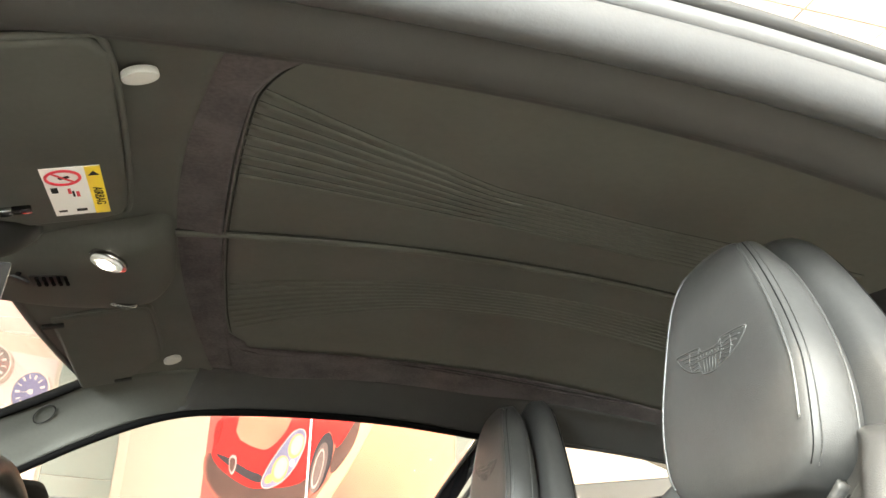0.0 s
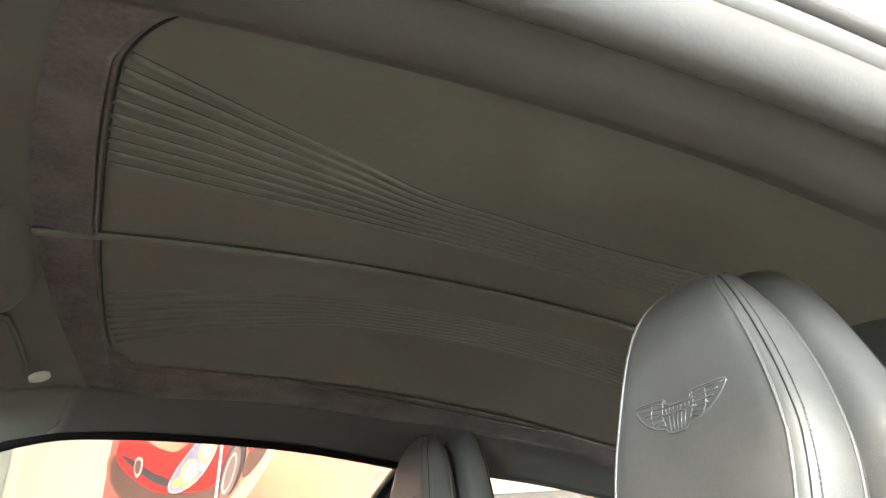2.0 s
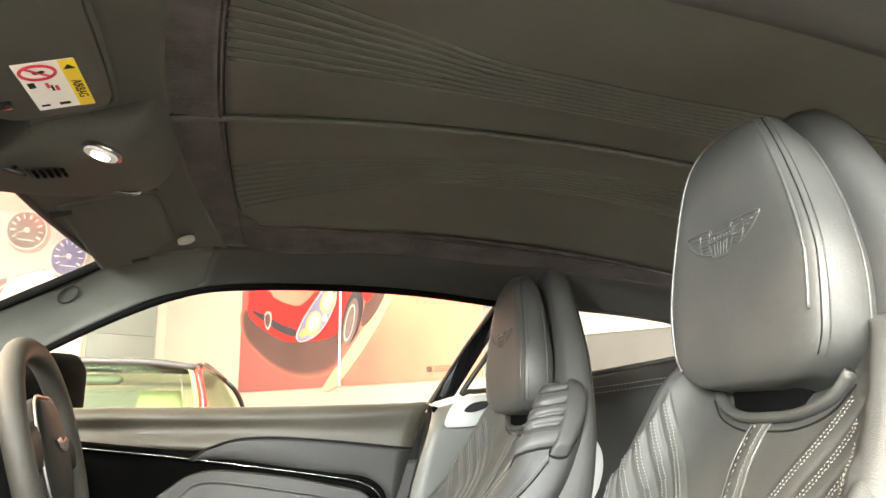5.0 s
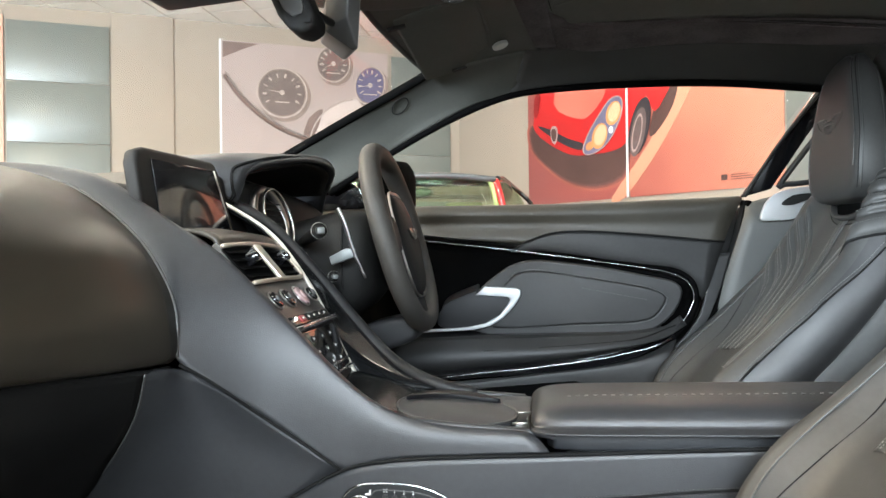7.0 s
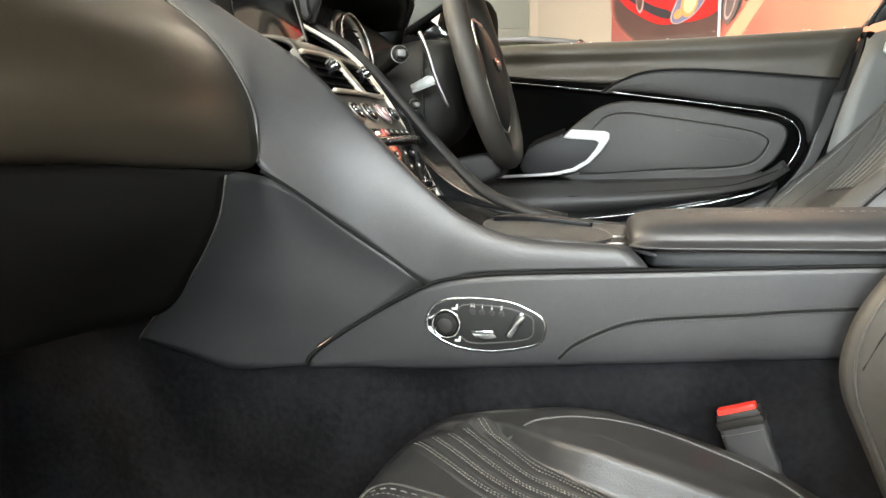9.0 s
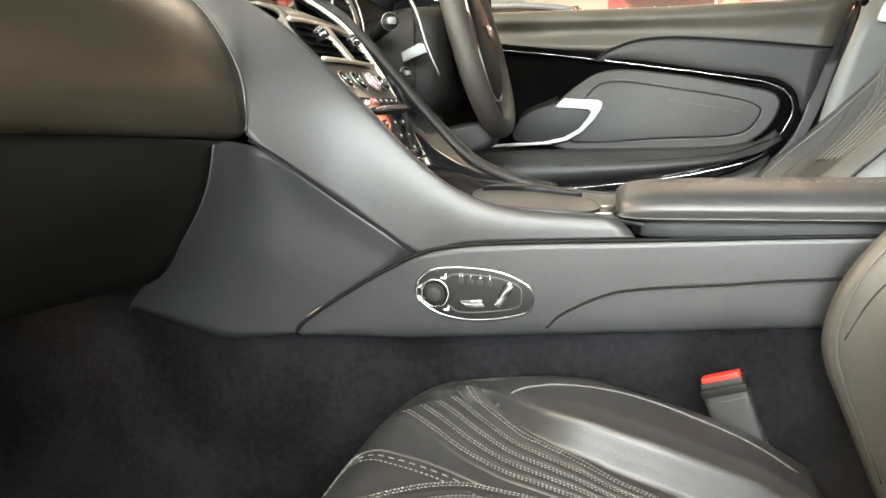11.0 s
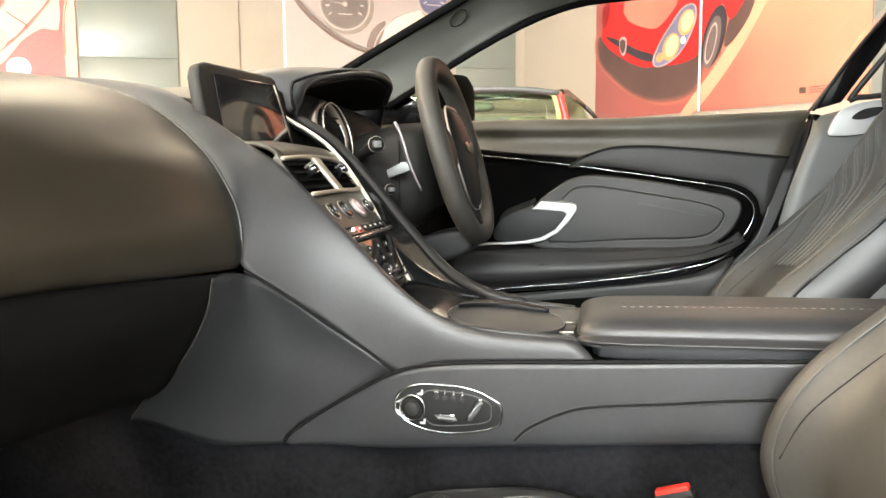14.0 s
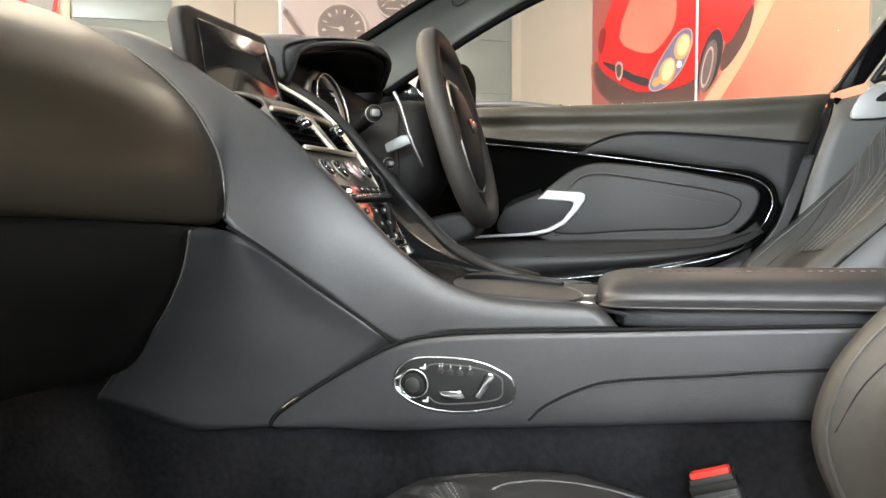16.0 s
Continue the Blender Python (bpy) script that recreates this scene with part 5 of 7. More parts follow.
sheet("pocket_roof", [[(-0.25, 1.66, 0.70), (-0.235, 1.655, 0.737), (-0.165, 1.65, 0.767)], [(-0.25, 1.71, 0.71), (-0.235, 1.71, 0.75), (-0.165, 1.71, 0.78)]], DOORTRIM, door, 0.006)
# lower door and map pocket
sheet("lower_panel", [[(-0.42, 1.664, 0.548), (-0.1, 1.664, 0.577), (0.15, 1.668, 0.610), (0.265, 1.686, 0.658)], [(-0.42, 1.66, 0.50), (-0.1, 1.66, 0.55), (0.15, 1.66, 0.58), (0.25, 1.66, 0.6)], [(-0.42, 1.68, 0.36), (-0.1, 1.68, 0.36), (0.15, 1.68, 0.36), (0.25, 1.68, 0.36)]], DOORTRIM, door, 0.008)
prism("map_pocket", [(-0.27, 0.545), (0.045, 0.570), (0.058, 0.566), (0.056, 0.535), (-0.27, 0.50)], 0.006, RECESS, frame_of((0, 1.6655, 0), (1, 0, 0), (0, 0, 1)), door, 0.002)
sheet("jamb", [[(0.12, 1.765, 0.935), (0.3, 1.765, 0.94), (0.55, 1.74, 0.95)], [(0.05, 1.775, 0.7), (0.3, 1.775, 0.7), (0.55, 1.75, 0.7)], [(0.0, 1.775, 0.4), (0.3, 1.775, 0.4), (0.55, 1.75, 0.4)]], RUBBER, door, 0.01)
# sail panel and the outside mirror beyond the glass
prism("sail_panel", [(-0.60, 0.95), (-0.42, 0.955), (-0.40, 0.975), (-0.46, 1.02), (-0.56, 1.04)], 0.01, GLOSS, frame_of((0, 1.705, 0), (1, 0, 0), (0, 0, 1)), door, 0.003)
loft("outside_mirror", [[(-0.42 + a * w + 0.2 * s, 1.78 + s, 1.01 + b * h) for a, b in ((-1, -0.7), (0.8, -1), (1, 0), (0.8, 1), (-1, 0.7))] for s, w, h in ((0.0, 0.03, 0.04), (0.04, 0.045, 0.065), (0.12, 0.05, 0.07), (0.2, 0.03, 0.05))], RECESS, door, 3, 3, label="black outside mirror")

# ---- dashboard, console and controls ----
dash = thing("dashboard", (-0.6, 0.8, 0.7), "sculpted black leather dashboard with pale piping", "dashboard")
# passenger-side pad: rolls from the windscreen over the top and down to the undercut seam
sheet("top_pad", [
    [(-1.00, 0.10, 0.900), (-0.98, 0.30, 0.910), (-0.98, 0.50, 0.915), (-1.0, 0.70, 0.925), (-1.02, 0.845, 0.93)],
    [(-0.72, 0.10, 0.905), (-0.74, 0.30, 0.924), (-0.76, 0.50, 0.944), (-0.76, 0.70, 0.960), (-0.76, 0.845, 0.968)],
    [(-0.55, 0.10, 0.895), (-0.57, 0.30, 0.915), (-0.59, 0.50, 0.936), (-0.60, 0.70, 0.950), (-0.62, 0.832, 0.947)],
    [(-0.482, 0.10, 0.868), (-0.492, 0.30, 0.888), (-0.51, 0.50, 0.908), (-0.52, 0.70, 0.916), (-0.552, 0.820, 0.916)],
    [(-0.505, 0.10, 0.838), (-0.502, 0.30, 0.848), (-0.478, 0.50, 0.860), (-0.47, 0.68, 0.872), (-0.491, 0.805, 0.871)],
    [(-0.506, 0.10, 0.805), (-0.498, 0.30, 0.812), (-0.470, 0.50, 0.820), (-0.448, 0.67, 0.826), (-0.454, 0.795, 0.825)],
    [(-0.475, 0.10, 0.78), (-0.470, 0.30, 0.784), (-0.455, 0.50, 0.784), (-0.436, 0.66, 0.783), (-0.435, 0.785, 0.785)],
    [(-0.48, 0.10, 0.755), (-0.475, 0.30, 0.757), (-0.460, 0.50, 0.752), (-0.440, 0.66, 0.742), (-0.430, 0.775, 0.738)],
    [(-0.50, 0.10, 0.750), (-0.495, 0.30, 0.751), (-0.480, 0.50, 0.745), (-0.462, 0.66, 0.735), (-0.455, 0.765, 0.728)]], PADTOP, dash, 0.010, 6, 6)
SEAM = [(-0.430, 0.777, 0.738), (-0.4345, 0.787, 0.785), (-0.4535, 0.797, 0.825), (-0.4905, 0.808, 0.8715), (-0.5515, 0.823, 0.917), (-0.62, 0.834, 0.948), (-0.70, 0.842, 0.965)]
tube("pad_piping", SEAM, 0.0026, PIPING, dash, 8, 8, label="pale piping along the dashboard pad", taper=lambda u: 1.0 - 0.55 * u)
# lower pad under the seam, falling away to the footwell, in shade-darkened leather
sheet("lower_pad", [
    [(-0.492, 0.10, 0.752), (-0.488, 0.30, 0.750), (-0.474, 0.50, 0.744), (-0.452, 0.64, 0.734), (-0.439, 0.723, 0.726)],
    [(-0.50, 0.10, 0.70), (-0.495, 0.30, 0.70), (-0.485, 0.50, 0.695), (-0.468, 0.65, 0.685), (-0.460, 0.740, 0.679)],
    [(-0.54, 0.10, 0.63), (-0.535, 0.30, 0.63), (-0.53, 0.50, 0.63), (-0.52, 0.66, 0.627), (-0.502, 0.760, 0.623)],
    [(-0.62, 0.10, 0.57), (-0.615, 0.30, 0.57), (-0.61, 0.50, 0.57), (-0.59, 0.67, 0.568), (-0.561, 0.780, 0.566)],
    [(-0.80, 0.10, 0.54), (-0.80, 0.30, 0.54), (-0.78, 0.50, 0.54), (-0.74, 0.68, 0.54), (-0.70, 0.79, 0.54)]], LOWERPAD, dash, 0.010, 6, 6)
LS = [(-0.439, 0.724, 0.727), (-0.4595, 0.741, 0.679), (-0.5015, 0.761, 0.623), (-0.5605, 0.781, 0.566)]
tube("lower_piping", LS, 0.0019, PIPING, dash, 8, 8, taper=lambda u: 1.0 - 0.5 * u)
# undercut shadow gap between the two pads
tube("undercut_gap", [(-0.497, 0.10, 0.752), (-0.492, 0.30, 0.750), (-0.478, 0.50, 0.745), (-0.456, 0.64, 0.735), (-0.443, 0.723, 0.7275), (-0.440, 0.78, 0.724)], 0.004, SEAMDARK, dash, 6, 6)
sheet("seam_backing", [[(x - 0.03, y, z + d) for x, y, z in ((-0.497, 0.10, 0.752), (-0.492, 0.30, 0.750), (-0.478, 0.50, 0.745), (-0.456, 0.64, 0.735), (-0.443, 0.723, 0.7275), (-0.440, 0.785, 0.724))] for d in (0.05, 0.0, -0.05)], RUBBER, dash, 0.006)
sheet("knee_panel", [
    [(-0.439, 0.723, 0.726), (-0.432, 0.752, 0.727), (-0.427, 0.783, 0.722), (-0.397, 0.802, 0.704), (-0.350, 0.826, 0.663), (-0.264, 0.844, 0.598)],
    [(-0.460, 0.740, 0.679), (-0.445, 0.775, 0.675), (-0.428, 0.806, 0.668), (-0.398, 0.825, 0.652), (-0.355, 0.838, 0.620), (-0.282, 0.845, 0.585)],
    [(-0.502, 0.760, 0.623), (-0.482, 0.792, 0.615), (-0.455, 0.818, 0.607), (-0.42, 0.834, 0.595), (-0.375, 0.841, 0.572), (-0.330, 0.845, 0.557)],
    [(-0.561, 0.780, 0.566), (-0.535, 0.806, 0.556), (-0.50, 0.826, 0.548), (-0.465, 0.838, 0.538), (-0.42, 0.843, 0.526), (-0.392, 0.845, 0.522)],
    [(-0.60, 0.795, 0.53), (-0.57, 0.815, 0.515), (-0.535, 0.830, 0.497), (-0.505, 0.839, 0.487), (-0.455, 0.844, 0.490), (-0.413, 0.845, 0.495)]], LEATHER, dash, 0.008, 5, 5)
# flank: the tall leather wing that sweeps from the dashboard down to the console
RIDGE = [(-0.76, 0.905, 0.972), (-0.64, 0.885, 0.962), (-0.560, 0.868, 0.944), (-0.478, 0.858, 0.894), (-0.410, 0.855, 0.850), (-0.330, 0.855, 0.773), (-0.258, 0.857, 0.700), (-0.209, 0.860, 0.666), (-0.146, 0.862, 0.647), (-0.05, 0.864, 0.640)]
FOOT = [(-0.76, 0.846, 0.968), (-0.62, 0.836, 0.947), (-0.552, 0.824, 0.916), (-0.4535, 0.800, 0.825), (-0.430, 0.780, 0.735), (-0.350, 0.826, 0.664), (-0.262, 0.845, 0.598), (-0.214, 0.846, 0.610), (-0.145, 0.846, 0.616), (-0.02, 0.846, 0.622)]
mid = lambda a, b, u, o: tuple(p + (q - p) * u + e for p, q, e in zip(a, b, o))
sheet("flank", [FOOT, [mid(f, r, 0.3, (0, -0.004, 0.006)) for f, r in zip(FOOT, RIDGE)], [mid(f, r, 0.62, (0, -0.006, 0.008)) for f, r in zip(FOOT, RIDGE)], [mid(f, r, 0.9, (0, -0.004, 0.006)) for f, r in zip(FOOT, RIDGE)], RIDGE, [(x, y + 0.012, z - 0.004) for x, y, z in RIDGE], [(x, y + 0.014, z - 0.03) for x, y, z in RIDGE]], LEATHER, dash, 0.004, 5, 6)
tube("flank_seam", [(-0.428, 0.780, 0.729), (-0.397, 0.800, 0.7045), (-0.350, 0.8245, 0.6635), (-0.298, 0.8385, 0.6245), (-0.263, 0.844, 0.5975)], 0.0022, SEAMDARK, dash, 6, 8)
tube("console_edge_seam", [(-0.411, 0.8435, 0.497), (-0.400, 0.8435, 0.512), (-0.335, 0.8435, 0.556), (-0.263, 0.8435, 0.596), (-0.214, 0.8445, 0.608), (-0.145, 0.8445, 0.614), (-0.013, 0.8445, 0.620), (0.22, 0.8445, 0.631), (0.6, 0.8445, 0.645)], 0.0024, SEAMDARK, dash, 6, 8)
# driver's side of the dashboard and the top in front of the screen
driver_top = sheet("driver_top", [
    [(-1.02, 0.86, 0.93), (-1.02, CY, 0.935), (-1.0, 1.2, 0.93), (-0.98, 1.5, 0.925), (-0.95, 1.70, 0.91)],
    [(-0.76, 0.90, 0.968), (-0.76, CY, 0.972), (-0.74, 1.2, 0.980), (-0.74, 1.5, 0.965), (-0.74, 1.70, 0.945)],
    [(-0.60, 0.90, 0.952), (-0.58, CY, 0.955), (-0.55, 1.13, 0.985), (-0.52, 1.5, 0.965), (-0.56, 1.70, 0.938)],
    [(-0.54, 0.90, 0.92), (-0.53, CY, 0.925), (-0.52, 1.13, 0.935), (-0.47, 1.5, 0.90), (-0.5, 1.70, 0.90)],
    [(-0.52, 0.90, 0.84), (-0.52, CY, 0.84), (-0.50, 1.18, 0.80), (-0.46, 1.5, 0.80), (-0.48, 1.70, 0.80)],
    [(-0.55, 0.90, 0.6), (-0.55, CY, 0.6), (-0.55, 1.2, 0.62), (-0.56, 1.5, 0.62), (-0.58, 1.70, 0.62)]], PADTOP, dash, 0.008, 5, 5)
# below its brow the panel is black plastic
driver_top.data.materials.append(PLASTIC)
driver_top.data.polygons.foreach_set("material_index", [1 if k // 20 >= 11 else 0 for k in range(len(driver_top.data.polygons))])

# instrument binnacle: hooded cowl with a raised lip
cowl = thing("instrument_cowl", (-0.47, 1.32, 0.95), "hooded black instrument cowl with round dials", "instrument panel")
sheet("hood", [
    [(-0.62, 1.12, 0.955), (-0.56, 1.125, 0.965), (-0.512, 1.148, 0.935)],
    [(-0.62, 1.13, 0.985), (-0.555, 1.128, 0.990), (-0.503, 1.152, 0.962)],
    [(-0.62, 1.15, 1.000), (-0.545, 1.148, 1.002), (-0.498, 1.165, 0.985)],
    [(-0.62, 1.20, 1.012), (-0.54, 1.20, 1.014), (-0.478, 1.205, 1.004)],
    [(-0.62, 1.32, 1.022), (-0.54, 1.32, 1.027), (-0.44, 1.32, 1.023)],
    [(-0.62, 1.45, 1.018), (-0.54, 1.45, 1.022), (-0.43, 1.44, 1.018)],
    [(-0.62, 1.56, 0.995), (-0.54, 1.55, 0.995), (-0.47, 1.54, 0.985)],
    [(-0.62, 1.60, 0.93), (-0.54, 1.595, 0.93), (-0.50, 1.58, 0.92)]], LEATHER, cowl, 0.008, 5, 5)
tube("hood_lip", [(-0.512, 1.150, 0.936), (-0.503, 1.152, 0.962), (-0.498, 1.165, 0.985), (-0.478, 1.205, 1.0035), (-0.44, 1.32, 1.022), (-0.43, 1.44, 1.017), (-0.47, 1.54, 0.984)], 0.005, LEATHER, cowl, 8, 6)
tube("hood_seam", [(-0.435, 1.36, 1.0262), (-0.447, 1.301, 1.0255), (-0.466, 1.238, 1.0180), (-0.485, 1.187, 1.0075), (-0.506, 1.152, 0.9955), (-0.513, 1.141, 0.984), (-0.511, 1.137, 0.96), (-0.509, 1.140, 0.947), (-0.515, 1.137, 0.937)], 0.0026, SEAMDARK, cowl, 6, 6)
sheet("cowl_inside", [[(-0.50, 1.16, 0.98), (-0.56, 1.18, 0.975), (-0.60, 1.22, 0.96)], [(-0.45, 1.32, 1.013), (-0.54, 1.32, 1.0), (-0.60, 1.32, 0.98)], [(-0.44, 1.44, 1.008), (-0.54, 1.44, 1.0), (-0.60, 1.44, 0.98)], [(-0.48, 1.54, 0.975), (-0.55, 1.53, 0.97), (-0.60, 1.5, 0.96)]], PLASTIC, cowl, 0.003)
gm = frame_of((-0.475, 1.245, 0.910), (0.25, 0.97, -0.05), (-0.28, 0.1, 0.95))
tube("dial_rim", [gm @ Vector((0.040 * math.cos(a), 0.056 * math.sin(a), 0.004)) for a in (2 * math.pi * k / 16 for k in range(16))], 0.0026, CHROME, cowl, 8, 3, True, label="chrome dial rim")
tube("dial_cup", [gm @ Vector((0.045 * math.cos(a), 0.061 * math.sin(a), -0.014)) for a in (2 * math.pi * k / 16 for k in range(16))], 0.008, SATIN, cowl, 8, 3, True)
disc("dial_face", 0.04, 0.003, gm @ pose(0, 0, -0.012), PLASTIC, cowl, 0, 0.95)
for k in range(7):
    rbox("dial_rib", (0.05, 0.0016, 0.004), gm @ pose(0.0, 0.032 - 0.011 * k, -0.004), PLASTIC, cowl, 0)
disc("dial_face", 0.055, 0.004, frame_of((-0.51, 1.40, 0.925), (0, 1, 0), (-0.3, 0, 0.95)), SCREEN, cowl, 0.001)
sheet("cowl_floor", [[(-0.47, 1.155, 0.90), (-0.46, 1.17, 0.86), (-0.44, 1.18, 0.80)], [(-0.54, 1.33, 0.93), (-0.50, 1.34, 0.88), (-0.45, 1.34, 0.80)], [(-0.54, 1.55, 0.93), (-0.50, 1.56, 0.88), (-0.47, 1.56, 0.80)]], PLASTIC, cowl, 0.006)

# central screen leaning back on the dashboard
SC = frame_of((-0.512, 0.965, 0.878), (0.03, 1, 0), (-0.16, 0, 1))
screen = thing("centre_screen", (-0.51, 0.965, 0.88), "tilted central display in a black rounded frame", "display")
prism("bezel", [(-0.115, 0.0), (0.148, 0.0), (0.117, 0.096), (0.111, 0.108), (0.10, 0.1125), (-0.09, 0.110), (-0.107, 0.105), (-0.115, 0.09)], 0.02, PLASTIC, SC @ pose(0, 0, -0.006), screen, 0.007, seg=4)
prism("display_glass", [(-0.081, 0.006), (0.124, 0.006), (0.093, 0.098), (-0.081, 0.095)], 0.004, SCREEN, SC @ pose(0, 0, 0.0125), screen, 0.001)
tube("bezel_edge", [SC @ Vector(p) for p in ((0.130, 0.004, 0.0145), (0.099, 0.098, 0.0145))], 0.0018, SATIN, screen, 6, 3)

TRIMLINE = material("polished_warm_trim", (0.82, 0.76, 0.67), 0.40, metal=0.4, var=0.05, scale=40)
WINGBLACK = material("dark_lacquer", (0.008, 0.0085, 0.009), 0.12, var=0.1, scale=6, spec=0.22)
SOFTPANEL = material("stack_panel", (0.045, 0.042, 0.038), 0.32, var=0.1, scale=30)
BRONZE = material("warm_satin_metal", (0.60, 0.54, 0.45), 0.38, metal=0.7, var=0.05, scale=40)
DIMRED = material("dim_red_key", (0.30, 0.03, 0.03), 0.4, var=0.1, scale=40)
START = material("start_button_glass", (0.42, 0.30, 0.30), 0.12, var=0.1, scale=40, coat=0.5)
# centre stack: sloping panel with vents, knobs and switch rows
SM = frame_of((-0.425, 0.965, 0.872), (0, 1, 0), (-0.66, 0, 0.75))  # local x across, y up the slope, z out
stack = thing("centre_stack", (-0.37, 0.965, 0.80), "sloping centre stack with twin air vents and chrome-edged switches", "centre stack")
prism("upper_panel", [(-0.10, -0.006), (0.128, -0.006), (0.114, -0.06), (0.094, -0.10), (0.084, -0.152), (-0.10, -0.152)], 0.03, SOFTPANEL, SM @ pose(0, 0, -0.03), stack, 0.002)
S2 = frame_of((-0.325, 0.965, 0.758), (0, 1, 0), (-0.42, 0, 0.91))  # the steeper lower part
prism("lower_panel", [(-0.10, 0.0), (0.083, 0.0), (0.068, -0.085), (-0.10, -0.085)], 0.03, PLASTIC, S2 @ pose(0, 0, -0.03), stack, 0.002)
sheet("stack_cover", [[(-0.415, 0.868, 0.862), (-0.416, 0.965, 0.865), (-0.415, 1.095, 0.860)], [(-0.428, 0.868, 0.876), (-0.43, 0.965, 0.879), (-0.43, 1.10, 0.874)], [(-0.46, 0.868, 0.884), (-0.47, 0.965, 0.888), (-0.47, 1.12, 0.884)], [(-0.54, 0.87, 0.885), (-0.54, 0.965, 0.885), (-0.54, 1.12, 0.885)]], PADTOP, stack, 0.006)
# twin vents in one satin frame with a broad divider
for outline in ([(-0.104, -0.019), (-0.002, -0.016), (-0.004, -0.072), (-0.104, -0.075)], [(0.026, -0.0165), (0.06, -0.017), (0.098, -0.022), (0.105, -0.028), (0.086, -0.070), (0.02, -0.072)]):
    well = prism("vent_well", outline, 0.003, RECESS, SM @ pose(0, 0, -0.001), stack, 0.001)
    a = min(x for x, y in outline) + 0.004
    for k in range(4):
        b = max(x for x, y in outline) - 0.005 - 0.005 * k
        rbox("vent_slat", (b - a, 0.010, 0.0018), SM @ pose((a + b) / 2, -0.026 - 0.013 * k, 0.003, -28, 0, 0), RECESS, well, 0.0007)
tube("vent_frame", [SM @ Vector((*p, 0.004)) for p in ((-0.104, -0.017), (-0.05, -0.0135), (0.0, -0.012), (0.05, -0.0135), (0.09, -0.017), (0.108, -0.026), (0.10, -0.05), (0.09, -0.0735), (0.0, -0.0745), (-0.104, -0.077))], 0.0030, BRONZE, stack, 8, 5, label="warm satin vent frame")
prism("vent_divider", [(0.0, -0.013), (0.026, -0.013), (0.019, -0.074), (-0.002, -0.074)], 0.006, BRONZE, SM, stack, 0.002)
for x in (-0.06, 0.058):
    rbox("vent_thumbwheel", (0.012, 0.014, 0.020), SM @ pose(x, -0.043, 0.009), GLOSS, stack, 0.004)
    rbox("wheel_cap", (0.010, 0.003, 0.012), SM @ pose(x, -0.035, 0.012), SOFTGREY, stack, 0.0015)
for x, w, mt in ((-0.078, 0.011, GLOSS), (-0.031, 0.0125, GLOSS), (0.023, 0.0145, START), (0.070, 0.011, GLOSS)):
    rs = disc("round_switch", w, 0.006, SM @ pose(x, -0.106, 0), mt, stack, 0.002, label="" if mt is not START else "polished start button")
    tube("switch_ring", [SM @ Vector((x + (w + 0.002) * math.cos(a), -0.106 + (w + 0.002) * math.sin(a), 0.002)) for a in (2 * math.pi * k / 12 for k in range(12))], 0.0011, SATIN, rs, 6, 3, True)
    disc("switch_core", w * 0.42, 0.0085, SM @ pose(x, -0.106, 0), SOFTGREY if mt is GLOSS else START, rs, 0.001)
strip = rbox("switch_strip", (0.17, 0.014, 0.006), SM @ pose(-0.015, -0.141, 0.001), GLOSS, stack, 0.002)
for k in range(5):
    rbox("switch_key", (0.020, 0.009, 0.003), SM @ pose(-0.050 + 0.0235 * k, -0.141, 0.0045), DIMRED if k == 0 else PLASTIC, strip, 0.001)
    rbox("key_mark", (0.006, 0.003, 0.0004), SM @ pose(-0.050 + 0.0235 * k, -0.141, 0.0061), LABELWHITE, strip, 0)
tube("chrome_bar", [SM @ Vector(p) for p in ((-0.10, -0.1545, 0.004), (0.0, -0.1530, 0.006), (0.082, -0.151, 0.004))], 0.0040, CHROME, stack, 8, 4)
climate = rbox("climate_panel", (0.145, 0.068, 0.004), S2 @ pose(-0.012, -0.040, 0.001), GLOSS, stack, 0.003)
for k in range(3):
    for j in range(3):
        rbox("climate_key", (0.014, 0.008, 0.002), S2 @ pose(-0.050 + 0.038 * k, -0.018 - 0.018 * j, 0.003), PLASTIC, climate, 0.001)
        rbox("key_mark", (0.005, 0.003, 0.0004), S2 @ pose(-0.050 + 0.038 * k, -0.018 - 0.018 * j, 0.0042), LABELWHITE, climate, 0)
for q in (-0.060, -0.071):
    tube("chrome_bar", [S2 @ Vector(p) for p in ((-0.02, q, 0.004), (0.062, q + 0.002, 0.004))], 0.0022, CHROME, stack, 6, 2)
# bright inner trim line and gloss black wing on the driver's side
T1 = [(-0.521, 1.13, 0.930), (-0.462, 1.122, 0.896), (-0.418, 1.103, 0.862), (-0.372, 1.075, 0.811), (-0.343, 1.055, 0.772), (-0.318, 1.038, 0.731), (-0.289, 1.03, 0.680)]
T2 = [(-0.532, 1.15, 0.939), (-0.473, 1.155, 0.906), (-0.432, 1.15, 0.874), (-0.373, 1.14, 0.813), (-0.312, 1.12, 0.747), (-0.243, 1.09, 0.685), (-0.177, 1.05, 0.659)]
tube("inner_trim_line", [(x, y - 0.003, z + 0.003) for x, y, z in T1], 0.0034, TRIMLINE, stack, 8, 8, label="bright trim line beside the switches")
sheet("gloss_wing", [T1, [(a[0] * 0.5 + b[0] * 0.5, (a[1] + b[1]) / 2, (a[2] + b[2]) / 2 - 0.004) for a, b in zip(T1, T2)], T2], WINGBLACK, stack, 0.006, 4, 6, label="piano black wing panel")
